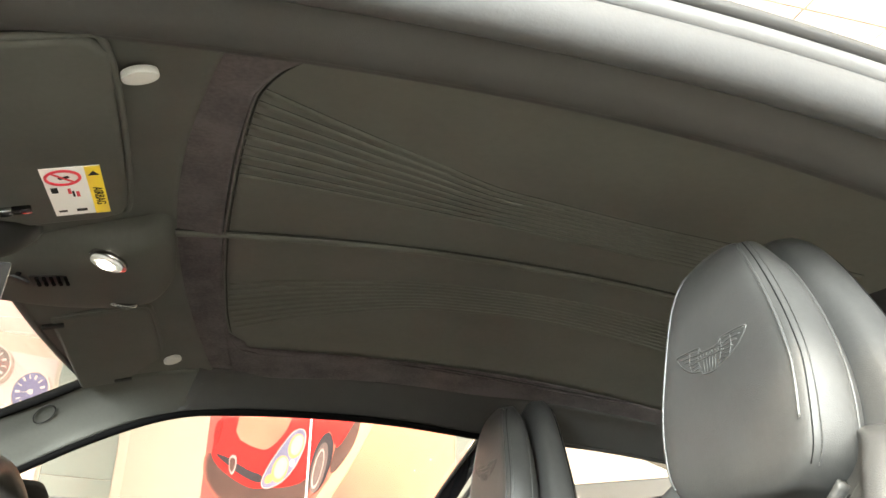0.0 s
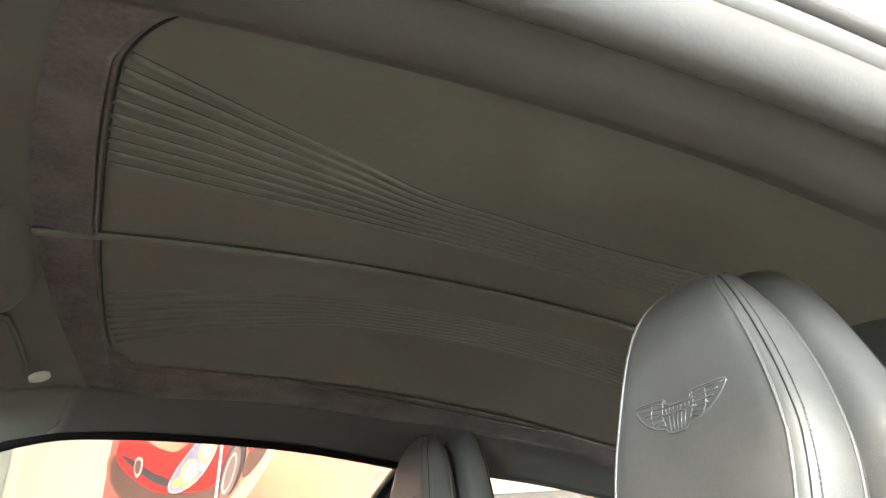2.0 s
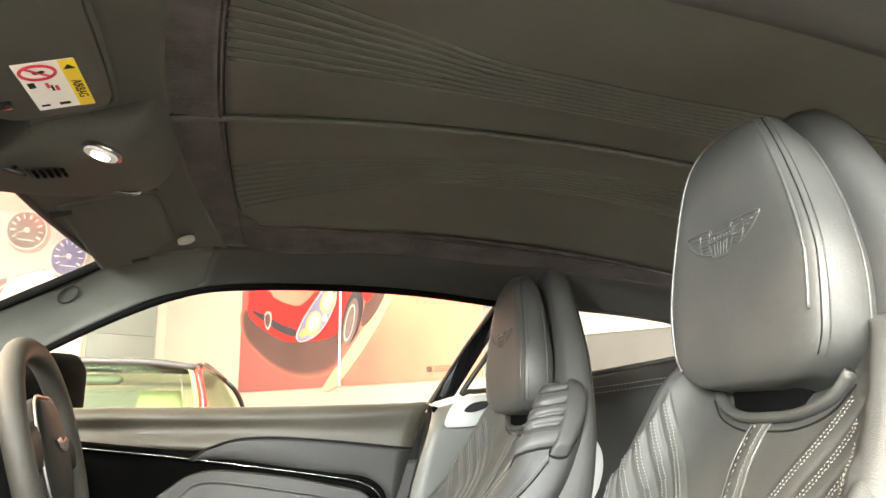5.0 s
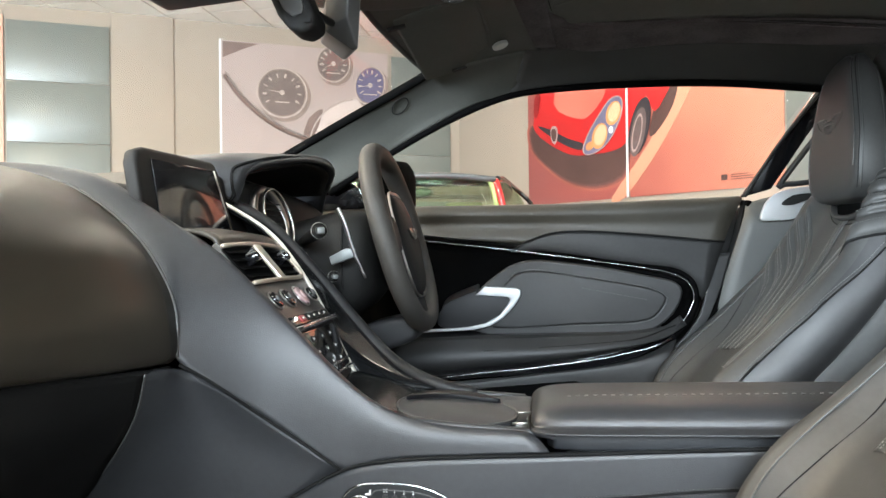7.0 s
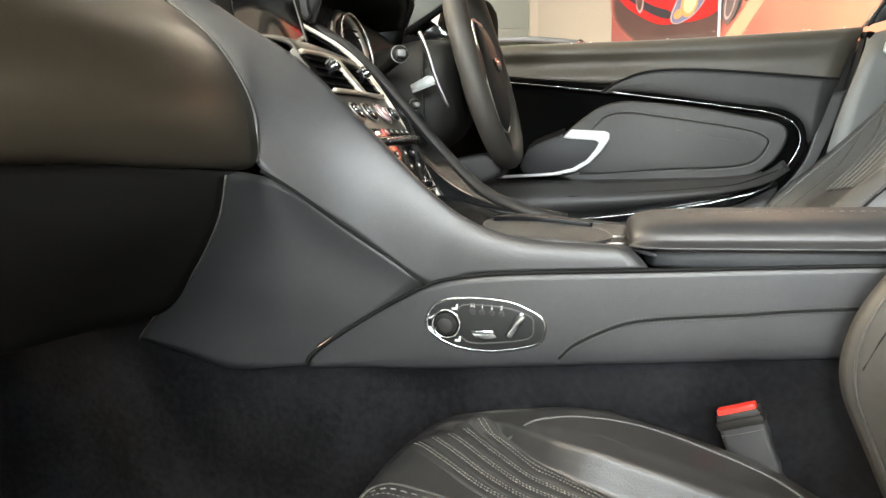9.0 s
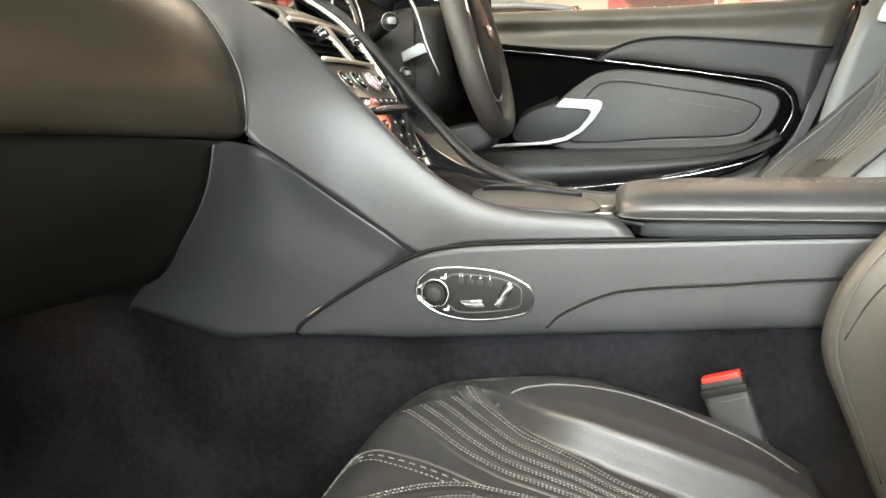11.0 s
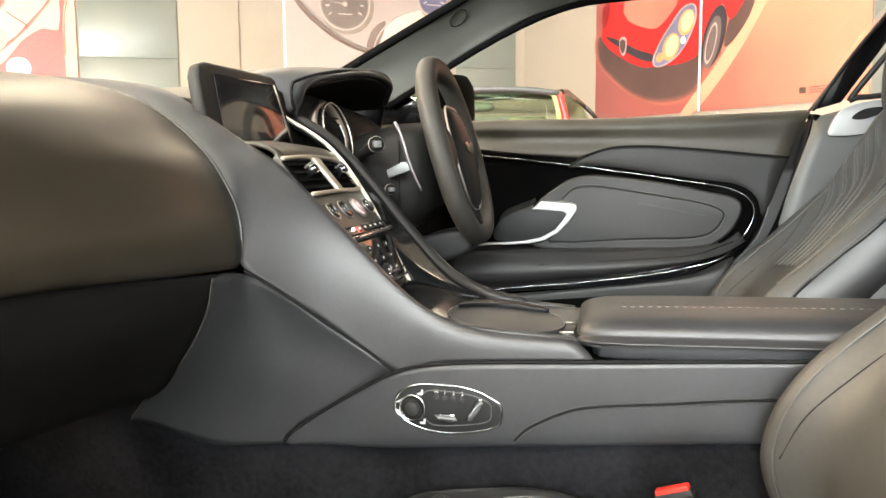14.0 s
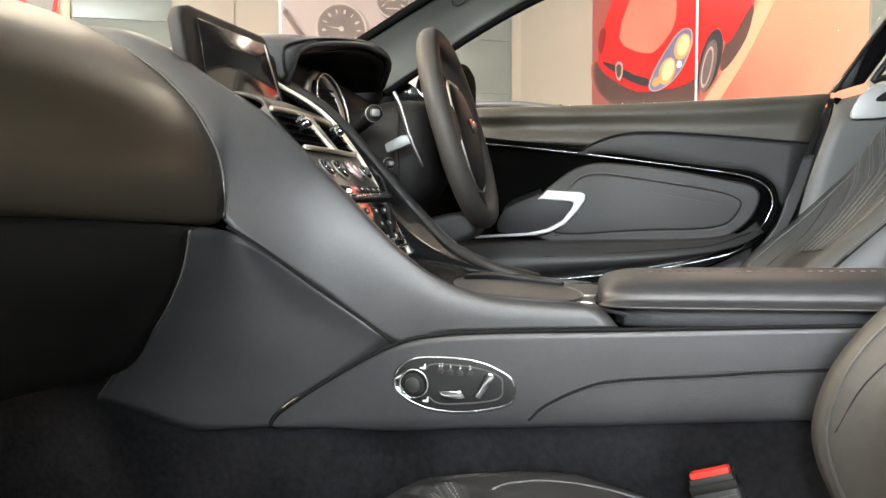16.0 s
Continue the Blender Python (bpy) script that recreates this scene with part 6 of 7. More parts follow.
sheet("gloss_apron", [[(-0.30, 1.03, 0.69), (-0.289, 0.96, 0.68), (-0.28, 0.89, 0.67)], [(-0.25, 1.05, 0.675), (-0.236, 0.975, 0.665), (-0.225, 0.90, 0.655)], [(-0.19, 1.055, 0.655), (-0.18, 0.98, 0.648), (-0.17, 0.90, 0.643)]], WINGBLACK, stack, 0.006)
tube("outer_rail", [(x - 0.004, y + 0.012, z + 0.004) for x, y, z in T2] + [(-0.12, 1.06, 0.648)], 0.010, PLATE, stack, 10, 6)
sheet("driver_flank", [[(x, y + 0.012, z) for x, y, z in T2] + [(-0.05, 1.09, 0.64)], [(x, y + 0.04, z - 0.1) for x, y, z in T2] + [(-0.05, 1.11, 0.60)], [(x - 0.05, y + 0.03, 0.48) for x, y, z in T2] + [(-0.05, 1.12, 0.48)]], LEATHER, stack, 0.006)

# centre console: side with stitched crease, round control pad, armrest
cons = thing("centre_console", (0.1, 0.97, 0.55), "long black leather centre console", "console")
sheet("side_panel", [
    [(-0.411, 0.8445, 0.497), (-0.375, 0.8445, 0.532), (-0.3, 0.8445, 0.577), (-0.262, 0.8445, 0.597), (-0.214, 0.8445, 0.609), (-0.145, 0.8445, 0.615), (-0.013, 0.8445, 0.621), (0.22, 0.8445, 0.632), (0.7, 0.8445, 0.65)],
    [(-0.408, 0.8435, 0.496), (-0.36, 0.843, 0.52), (-0.29, 0.843, 0.552), (-0.25, 0.843, 0.562), (-0.2, 0.843, 0.567), (-0.14, 0.843, 0.572), (-0.013, 0.843, 0.58), (0.22, 0.843, 0.595), (0.7, 0.843, 0.61)],
    [(-0.404, 0.844, 0.4945), (-0.35, 0.843, 0.500), (-0.28, 0.843, 0.503), (-0.23, 0.843, 0.507), (-0.18, 0.843, 0.511), (-0.13, 0.843, 0.515), (-0.013, 0.843, 0.524), (0.22, 0.843, 0.542), (0.7, 0.843, 0.57)],
    [(-0.404, 0.855, 0.488), (-0.35, 0.855, 0.493), (-0.28, 0.855, 0.496), (-0.23, 0.855, 0.50), (-0.18, 0.855, 0.504), (-0.13, 0.855, 0.508), (-0.013, 0.855, 0.517), (0.22, 0.855, 0.535), (0.7, 0.855, 0.563)]], LEATHER, cons, 0.01, 4, 6)
CREASE = [(-0.113, 0.8425, 0.519), (-0.095, 0.8425, 0.536), (-0.052, 0.8425, 0.558), (-0.013, 0.8425, 0.567), (0.07, 0.8425, 0.575), (0.16, 0.8425, 0.584), (0.4, 0.8425, 0.60)]
tube("crease", CREASE, 0.0016, SEAMDARK, cons, 6, 8)
for o in (0.0032, -0.0032):
    stitches("crease_stitching", [(x, y - 0.0006, z + o) for x, y, z in CREASE], PIPING, cons, 0.0042, 0.0026, 0.0006)
sheet("deck", [[(-0.24, 0.86, 0.655), (-0.146, 0.864, 0.645), (-0.05, 0.866, 0.638), (0.1, 0.87, 0.622), (0.7, 0.87, 0.63)], [(-0.24, 0.97, 0.650), (-0.146, 0.97, 0.632), (-0.05, 0.97, 0.622), (0.1, 0.97, 0.620), (0.7, 0.97, 0.63)], [(-0.20, 1.06, 0.650), (-0.146, 1.08, 0.640), (-0.05, 1.085, 0.635), (0.1, 1.09, 0.622), (0.7, 1.09, 0.63)], [(-0.20, 1.09, 0.60), (-0.146, 1.10, 0.60), (-0.05, 1.105, 0.60), (0.1, 1.11, 0.60), (0.7, 1.11, 0.60)], [(-0.20, 1.10, 0.40), (-0.146, 1.11, 0.40), (-0.05, 1.115, 0.40), (0.1, 1.12, 0.40), (0.7, 1.12, 0.40)]], LEATHER, cons, 0.006)
# near-black bar painted as the shade between console and armrest
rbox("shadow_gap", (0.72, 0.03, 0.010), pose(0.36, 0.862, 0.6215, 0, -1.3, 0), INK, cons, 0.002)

INKGLOSS = material("black_lacquer", (0.005, 0.005, 0.006), 0.35, var=0.1, scale=20, spec=0.15)
pad = thing("control_pad", (-0.135, 0.955, 0.64), "round hinged control pad with a gloss black rear edge", "control pad")
pm = pose(-0.138, 0.958, 0.6335, 4, 5, 12)
disc("pad_body", 0.072, 0.017, pm, LEATHER, pad, 0.006, 1.08, 40)
tube("pad_rim", [pm @ Vector((0.078 * math.cos(a), 0.072 * math.sin(a), 0.0150)) for a in (2 * math.pi * k / 20 for k in range(20))], 0.0016, PIPING, pad, 6, 3, True)
prism("gloss_edge", [(-0.066, 0.022), (-0.04, 0.058), (0.0, 0.072), (0.04, 0.06), (0.062, 0.035), (0.04, 0.036), (0.0, 0.045), (-0.04, 0.036)], 0.008, INKGLOSS, pm @ pose(0, 0, 0.0145), pad, 0.002, n=3)
rbox("small_key", (0.02, 0.012, 0.004), pose(-0.052, 0.945, 0.6315, 0, 0, 10), SATIN, pad, 0.001)
tube("key_trim", [(-0.07, 0.99, 0.637), (-0.03, 1.0, 0.636)], 0.002, SATIN, pad, 6, 2)
tube("key_trim", [(-0.065, 0.93, 0.636), (-0.03, 0.935, 0.636)], 0.002, SATIN, pad, 6, 2)

arm = thing("armrest", (0.15, 0.97, 0.64), "padded black leather centre armrest with pale stitching", "armrest")
AO = [(-0.040, 0.885), (-0.032, 0.865), (0.0, 0.856), (0.3, 0.852), (0.62, 0.852), (0.62, 1.09), (0.3, 1.09), (0.02, 1.075), (-0.02, 1.05), (-0.04, 0.99)]
prism("base", [(x + 0.018, y + (0.004 if y < 0.97 else -0.004)) for x, y in AO], 0.024, LEATHER, pose(0, 0, 0.620, 0, -1.0, 0), arm, 0.004, seg=3)
LID = [(0.850, 0.0), (0.8495, 0.008), (0.853, 0.017), (0.864, 0.025), (0.885, 0.0305), (0.92, 0.033), (0.97, 0.0315), (1.04, 0.026), (1.075, 0.019), (1.09, 0.009), (1.09, 0.0)]
loft("lid_pad", [[(x, 0.97 + (y - 0.97) * w, 0.6425 + 0.013 * x + h * z) for y, z in LID] for x, w, h in ((-0.041, 0.66, 0.22), (-0.040, 0.78, 0.48), (-0.035, 0.87, 0.68), (-0.025, 0.93, 0.83), (-0.010, 0.968, 0.92), (0.012, 0.988, 0.97), (0.042, 0.997, 0.99), (0.08, 1.0, 1.0), (0.15, 1.0, 1.0), (0.3, 1.0, 1.0), (0.62, 1.0, 1.0))], LEATHER, arm, 4, 4)
tube("lid_piping", [(x + (0 if x > 0 else -0.001), y + (-0.001 if y < 0.9 else 0), 0.6445 + 0.014 * x) for x, y in ((-0.03, 0.98), (-0.040, 0.93), (-0.0395, 0.884), (-0.031, 0.864), (0.0, 0.8545), (0.1, 0.8525), (0.3, 0.8505), (0.6, 0.8505))], 0.0034, SEAMDARK, arm, 6, 6)
stitches("lid_stitching", [(-0.005, 0.915, 0.6728), (0.02, 0.912, 0.6755), (0.1, 0.914, 0.6770), (0.3, 0.918, 0.6798), (0.6, 0.92, 0.6838)], DARKTHREAD, arm, 0.0105, 0.0045, 0.00045)

# seat switch panel on the console side
sw = thing("seat_switch_panel", (-0.197, 0.842, 0.556), "oval chrome-rimmed seat switch panel on the console side", "switch panel")
SWITCHPLATE = material("dark_grey_switch_plate", (0.014, 0.0145, 0.015), 0.45, var=0.1, scale=40, spec=0.25)
SO = [(x + 0.002, z - 0.002) for x, z in [(-0.263, 0.556), (-0.258, 0.573), (-0.238, 0.584), (-0.2, 0.586), (-0.166, 0.582), (-0.140, 0.571), (-0.1315, 0.562), (-0.131, 0.550), (-0.137, 0.538), (-0.165, 0.530), (-0.2, 0.5265), (-0.235, 0.532), (-0.257, 0.545)]]
WM = frame_of((0, 0.8425, 0), (1, 0, 0), (0, 0, 1))
prism("plate", SO, 0.003, SWITCHPLATE, WM, sw, 0.001, n=4)
tube("chrome_rim", [(x, 0.8412, z) for x, z in SO], 0.0020, POLISHED, sw, 8, 5, True, label="bright chrome rim")
km = frame_of((-0.2385, 0.8395, 0.5545), (1, 0, 0), (0, 0, 1))
knob = disc("lumbar_knob", 0.0125, 0.007, km, PLASTIC, sw, 0.002)
tube("knob_ring", [km @ Vector((0.0155 * math.cos(a), 0.0155 * math.sin(a), 0.002)) for a in (2 * math.pi * k / 14 for k in range(14))], 0.0018, POLISHED, knob, 8, 3, True)
disc("knob_top", 0.0085, 0.009, km, RUBBER, knob, 0.002)
prism("knob_pointer", [(-0.024, 0.006), (-0.012, 0.013), (-0.016, 0.004)], 0.004, POLISHED, km, knob, 0.001)
prism("knob_pointer", [(-0.021, -0.004), (-0.012, -0.006), (-0.013, -0.010), (-0.019, -0.009)], 0.003, LABELWHITE, km, knob, 0)
prism("tilt_lever", [(-0.016, 0.005), (-0.010, 0.004), (0.010, 0.005), (0.016, -0.003), (0.004, -0.006), (-0.009, -0.005)], 0.006, POLISHED, frame_of((-0.196, 0.8395, 0.545), (1, 0, 0), (0, 0, 1)), sw, 0.002)
prism("recline_lever", [(-0.013, -0.012), (-0.006, -0.015), (0.004, -0.001), (0.010, 0.010), (0.006, 0.015), (-0.001, 0.012), (-0.006, 0.0)], 0.006, POLISHED, frame_of((-0.159, 0.8395, 0.556), (1, 0, 0), (0, 0, 1)), sw, 0.002)
for k in range(4):
    x, z = -0.2085 + 0.0108 * k, 0.5695 - 0.0006 * k
    button = disc("memory_button", 0.0032, 0.003, frame_of((x, 0.8395, z), (1, 0, 0), (0, 0, 1)), RUBBER, sw, 0.001)
    cu = bpy.data.curves.new("memory_mark", "FONT")
    cu.body, cu.size, cu.extrude, cu.align_x = "M123"[k], 0.0062, 0.0002, "CENTER"
    cu.materials.append(LABELWHITE)
    hang(new("memory_mark", cu), button).matrix_basis = frame_of((x, 0.8392, z + 0.0046), (1, 0, 0), (0, 0, 1))
for q in ((-0.229, 0.573), (-0.226, 0.5365)):
    prism("seat_symbol", [(-0.003, -0.002), (0.003, -0.002), (0.0035, 0.004), (0.002, 0.004), (0.0012, 0.0), (-0.003, 0.0)], 0.0006, LABELWHITE, frame_of((q[0], 0.8394, q[1]), (1, 0, 0), (0, 0, 1)), sw)
tube("plate_crease", [(-0.227, 0.8392, 0.570), (-0.215, 0.8392, 0.577), (-0.17, 0.8392, 0.5745), (-0.145, 0.8392, 0.566), (-0.141, 0.8392, 0.555), (-0.147, 0.8392, 0.541), (-0.19, 0.8392, 0.534), (-0.213, 0.8392, 0.534), (-0.222, 0.8392, 0.540)], 0.0008, SOFTGREY, sw, 5, 5)

# floor, tunnel and footwell carpet
carpet = thing("carpet", (-0.3, 0.9, 0.3), "dark blue-black carpet on the tunnel and footwell", "carpet", kind="structure")
sheet("tunnel_carpet", [[(-0.95, 0.862, 0.56), (-0.62, 0.83, 0.545), (-0.51, 0.850, 0.50), (-0.40, 0.853, 0.51), (0.0, 0.853, 0.54), (0.7, 0.853, 0.58)], [(-0.95, 0.87, 0.45), (-0.62, 0.862, 0.45), (-0.51, 0.862, 0.45), (-0.40, 0.862, 0.45), (0.0, 0.86, 0.45), (0.7, 0.86, 0.45)], [(-0.95, 0.88, 0.2), (-0.62, 0.875, 0.19), (-0.51, 0.872, 0.19), (-0.40, 0.87, 0.19), (0.0, 0.87, 0.19), (0.7, 0.87, 0.19)]], CARPET, carpet, 0.01)
sheet("floor_carpet", [[(x, y, z) for y in (0.25, 0.6, 1.0, 1.4, 1.72)] for x, z in ((-1.1, 0.50), (-0.9, 0.27), (-0.5, 0.22), (1.1, 0.22))], CARPET, carpet, 0.01)
sheet("kick_panel", [[(-1.15, 0.27, 0.95), (-0.8, 0.26, 0.93), (-0.62, 0.26, 0.80)], [(-1.15, 0.27, 0.5), (-0.8, 0.26, 0.5), (-0.66, 0.26, 0.45)], [(-1.15, 0.27, 0.18), (-0.8, 0.26, 0.18), (-0.66, 0.26, 0.18)]], CARPET, carpet, 0.01)
sill = rbox("door_sill", (1.9, 0.12, 0.16), pose(0.1, 0.27, 0.24), PLASTIC, None, 0.02)
tagged(sill, "black door sill under the open passenger door", "door sill", kind="structure")
fire = rbox("bulkhead_front", (0.02, 1.5, 0.5), pose(-1.12, CY, 0.70), CARPET, None, 0)
tagged(fire, "dark carpeted front bulkhead behind the dashboard", "bulkhead", kind="structure")

WHEELGRIP = material("wheel_leather", (0.036, 0.033, 0.029), 0.58, var=0.15, scale=14, bump=0.3, bump_scale=700, kind="grain", spec=0.35)
SOFTMETAL = material("grey_satin_metal", (0.20, 0.21, 0.21), 0.42, metal=0.5, var=0.06, scale=40)
# steering wheel, column, paddle and stalks
wheel = thing("steering_wheel", (-0.286, 1.395, 0.88), "black leather three-spoke steering wheel", "steering wheel")
SW = frame_of((-0.286, 1.395, 0.881), (0, 1, 0), (-0.268, 0, 0.963))
RIM = [(0.163 * math.copysign(abs(math.cos(a)) ** 0.86, math.cos(a)), 0.163 * math.copysign(abs(math.sin(a)) ** 0.86, math.sin(a))) for a in (2 * math.pi * k / 20 for k in range(20))]
tube("rim", [SW @ Vector((x, y, 0)) for x, y in RIM], 0.0195, WHEELGRIP, wheel, 14, 4, True)
hub = loft("hub", [[SW @ Vector((a * w, b * w * 1.25 - 0.012, h)) for a, b in ((-0.7, -1), (0.7, -1), (1, 0), (0.75, 0.9), (0, 1), (-0.75, 0.9), (-1, 0))] for w, h in ((0.05, -0.04), (0.072, -0.01), (0.07, 0.012), (0.045, 0.022))], PLASTIC, wheel, 3, 4)
tube("hub_trim", [SW @ Vector((a * 0.077, b * 0.094 - 0.012, 0.008)) for a, b in ((-0.7, -1), (0.7, -1), (1, 0), (0.75, 0.9), (0, 1), (-0.75, 0.9), (-1, 0))], 0.0022, SATIN, hub, 8, 4, True, label="satin silver hub trim")
for sgn in (-1, 1):
    loft("spoke", [[SW @ Vector((sgn * s, a * w + 0.005 - 0.2 * (s - 0.06), b * 0.009)) for a, b in ((-1, -1), (1, -1), (1, 1), (-1, 1))] for s, w in ((0.055, 0.036), (0.1, 0.024), (0.16, 0.024))], PLASTIC, wheel, 3, 3)
loft("spoke", [[SW @ Vector((a * w, -s, b * 0.008)) for a, b in ((-1, -1), (1, -1), (1, 1), (-1, 1))] for s, w in ((0.08, 0.03), (0.12, 0.02), (0.16, 0.024))], PLASTIC, wheel, 3, 3)
prism("emblem", [(-0.032, 0.006), (-0.012, 0.009), (0.0, 0.004), (0.012, 0.009), (0.032, 0.006), (0.016, -0.006), (0.0, -0.009), (-0.016, -0.006)], 0.004, CHROME, SW @ pose(0, 0.0, 0.0215) @ Matrix.Scale(1.3, 4), hub, 0.001)
column = thing("steering_column", (-0.38, 1.38, 0.82), "black steering column shroud with stalks and a shift paddle", "steering column")
loft("shroud", [[(x, 1.385 + a * w, z + b * h) for a, b in ((-1, -0.6), (-0.6, -1), (0.6, -1), (1, -0.6), (1, 0.6), (0.6, 1), (-0.6, 1), (-1, 0.6))] for x, z, w, h in ((-0.50, 0.80, 0.10, 0.10), (-0.40, 0.825, 0.105, 0.10), (-0.345, 0.84, 0.10, 0.085), (-0.32, 0.85, 0.08, 0.07))], PLASTIC, column, 4, 4)
tube("shroud_gap", [(-0.37, 1.278, 0.90), (-0.37, 1.272, 0.84), (-0.37, 1.285, 0.77), (-0.37, 1.32, 0.735)], 0.0025, INK, column, 6, 5)
tube("paddle", [(-0.363, 1.228, 0.927), (-0.353, 1.226, 0.905), (-0.338, 1.229, 0.855), (-0.319, 1.235, 0.81)], 0.0055, SATIN, column, 8, 6, flat=0.5, label="satin metal shift paddle", taper=lambda u: 1.25 - 0.6 * u)
prism("paddle_bracket", [(-0.380, 0.846), (-0.376, 0.832), (-0.338, 0.845), (-0.336, 0.859), (-0.352, 0.860)], 0.012, SOFTMETAL, frame_of((0, 1.24, 0), (1, 0, 0), (0, 0, 1)), column, 0.002)
for a, b, r in (((-0.44, 1.27, 0.872), (-0.378, 1.168, 0.889), 0.0125), ((-0.42, 1.27, 0.80), (-0.364, 1.2, 0.814), 0.0085)):
    a, b = Vector(a), Vector(b)
    stalk = tube("stalk", [a, a.lerp(b, 0.5), b], r, PLASTIC, column, 12, 4, taper=lambda u: 0.6 + 0.4 * u)
    d = (b - a).normalized()
    m = frame_of(b - d * 0.002, d.cross(Vector((0, 0, 1))), (0, 0, 1))
    if (m.to_3x3() @ Vector((0, 0, 1))).dot(d) < 0:
        m = m @ pose(0, 0, 0, 180, 0, 0)
    tube("stalk_ring", [m @ Vector((r * 1.05 * math.cos(q), r * 1.05 * math.sin(q), -0.002)) for q in (2 * math.pi * k / 12 for k in range(12))], 0.0007, SATIN, stalk, 6, 3, True)
    rbox("stalk_tip", (r * 1.1, r * 0.9, 0.012), m @ pose(0, 0, 0.005), SOFTMETAL, stalk, 0.003)
prism("knee_pad", [(-0.36, 0.715), (-0.28, 0.735), (-0.25, 0.715), (-0.26, 0.69), (-0.32, 0.672), (-0.37, 0.68)], 0.10, PLATE, frame_of((0, 1.45, 0), (1, 0, 0), (0, 0, 1)), column, 0.015, n=3, seg=3)

# open passenger door, swung forward beside the dashboard
opened = thing("passenger_door", (-0.75, 0.1, 0.3), "open passenger door swung out beside the dashboard", "car door")
OD = frame_of((-0.68, 0.22, 0.0), (0.5, -0.866, 0), (0, 0, 1))
prism("shell", [(0.0, 0.30), (1.1, 0.34), (1.13, 0.90), (0.0, 0.93)], 0.14, LEATHER, OD @ pose(0, 0, -0.07), opened, 0.03, seg=3)
prism("window_pane", [(0.05, 0.93), (1.08, 0.90), (0.95, 1.16), (0.55, 1.2), (0.3, 1.12)], 0.004, PANE, OD, opened)

# ---- seats ----
from mathutils.bvhtree import BVHTree

SY = 0.625  # centre of the passenger seat
seat = thing("sports_seat", (0.1, SY, 0.24), "black leather passenger sports seat with pale contrast stitching", "car seat", "front seats")


def back_ring(z, xf, hw, bol, dep):
    b = 0.62 * hw
    c = z - 1.1 * max(0.0, z - 0.925)  # the top dips in the middle, under the headrest
    return [(xf + 0.008, SY - 0.25 * hw, c), (xf + 0.008, SY + 0.25 * hw, c), (xf, SY + b, z), (xf - bol, SY + 0.86 * hw, z), (xf + 0.018, SY + hw, z), (xf + dep * 0.7, SY + 0.95 * hw, z - 0.01), (xf + dep, SY + 0.4 * hw, c - 0.02), (xf + dep, SY - 0.4 * hw, c - 0.02), (xf + dep * 0.7, SY - 0.95 * hw, z - 0.01), (xf + 0.018, SY - hw, z), (xf - bol, SY - 0.86 * hw, z), (xf, SY - b, z)]


BACK = [(0.37, 0.260, 0.185, 0.04, 0.10), (0.46, 0.228, 0.200, 0.045, 0.12), (0.51, 0.213, 0.205, 0.05, 0.13), (0.55, 0.210, 0.205, 0.05, 0.14), (0.60, 0.226, 0.205, 0.05, 0.13), (0.65, 0.265, 0.205, 0.052, 0.12), (0.70, 0.318, 0.204, 0.048, 0.11), (0.76, 0.372, 0.203, 0.040, 0.105), (0.82, 0.425, 0.200, 0.035, 0.095), (0.87, 0.458, 0.196, 0.036, 0.085), (0.91, 0.478, 0.188, 0.034, 0.08), (0.94, 0.490, 0.178, 0.03, 0.07), (0.965, 0.501, 0.162, 0.02, 0.055), (0.980, 0.512, 0.125, 0.008, 0.035)]
HEIGHTS, WIDTHS = [r[0] for r in BACK], [r[2] for r in BACK]
backrest = loft("backrest", [back_ring(*r) for r in BACK], SEAT, seat, 5, 4)
# the flanks behind the bolster crests are darker and smoother
backrest.data.materials.append(BOLSTER)
backrest.data.polygons.foreach_set("material_index", [1 if 14 <= k % 48 < 38 else 0 for k in range(len(backrest.data.polygons))])


def tree_of(ob):
    return BVHTree.FromPolygons([v.co for v in ob.data.vertices], [tuple(p.vertices) for p in ob.data.polygons])


BACKTREE = tree_of(backrest)


def back_x(z, dy):
    """Front face of the backrest at a height and an offset from its centre."""
    place = BACKTREE.ray_cast(Vector((-0.2, SY + dy, z)), Vector((1, 0, 0)))[0]
    return place.x if place else 0.5


def on_back(dy, z, lift=0.0):
    place, normal = BACKTREE.ray_cast(Vector((-0.2, SY + dy, z)), Vector((1, 0, 0)))[:2]
    if place is None:
        return Vector((0.5, SY + dy, z))
    return place + (normal if normal.x < 0 else -normal) * lift


def eased(pts):
    """The same run of points with small kinks taken out."""
    for _ in range(2):
        pts = pts[:1] + [q * 0.5 + (p + r) * 0.25 for p, q, r in zip(pts, pts[1:], pts[2:])] + pts[-1:]
    return pts


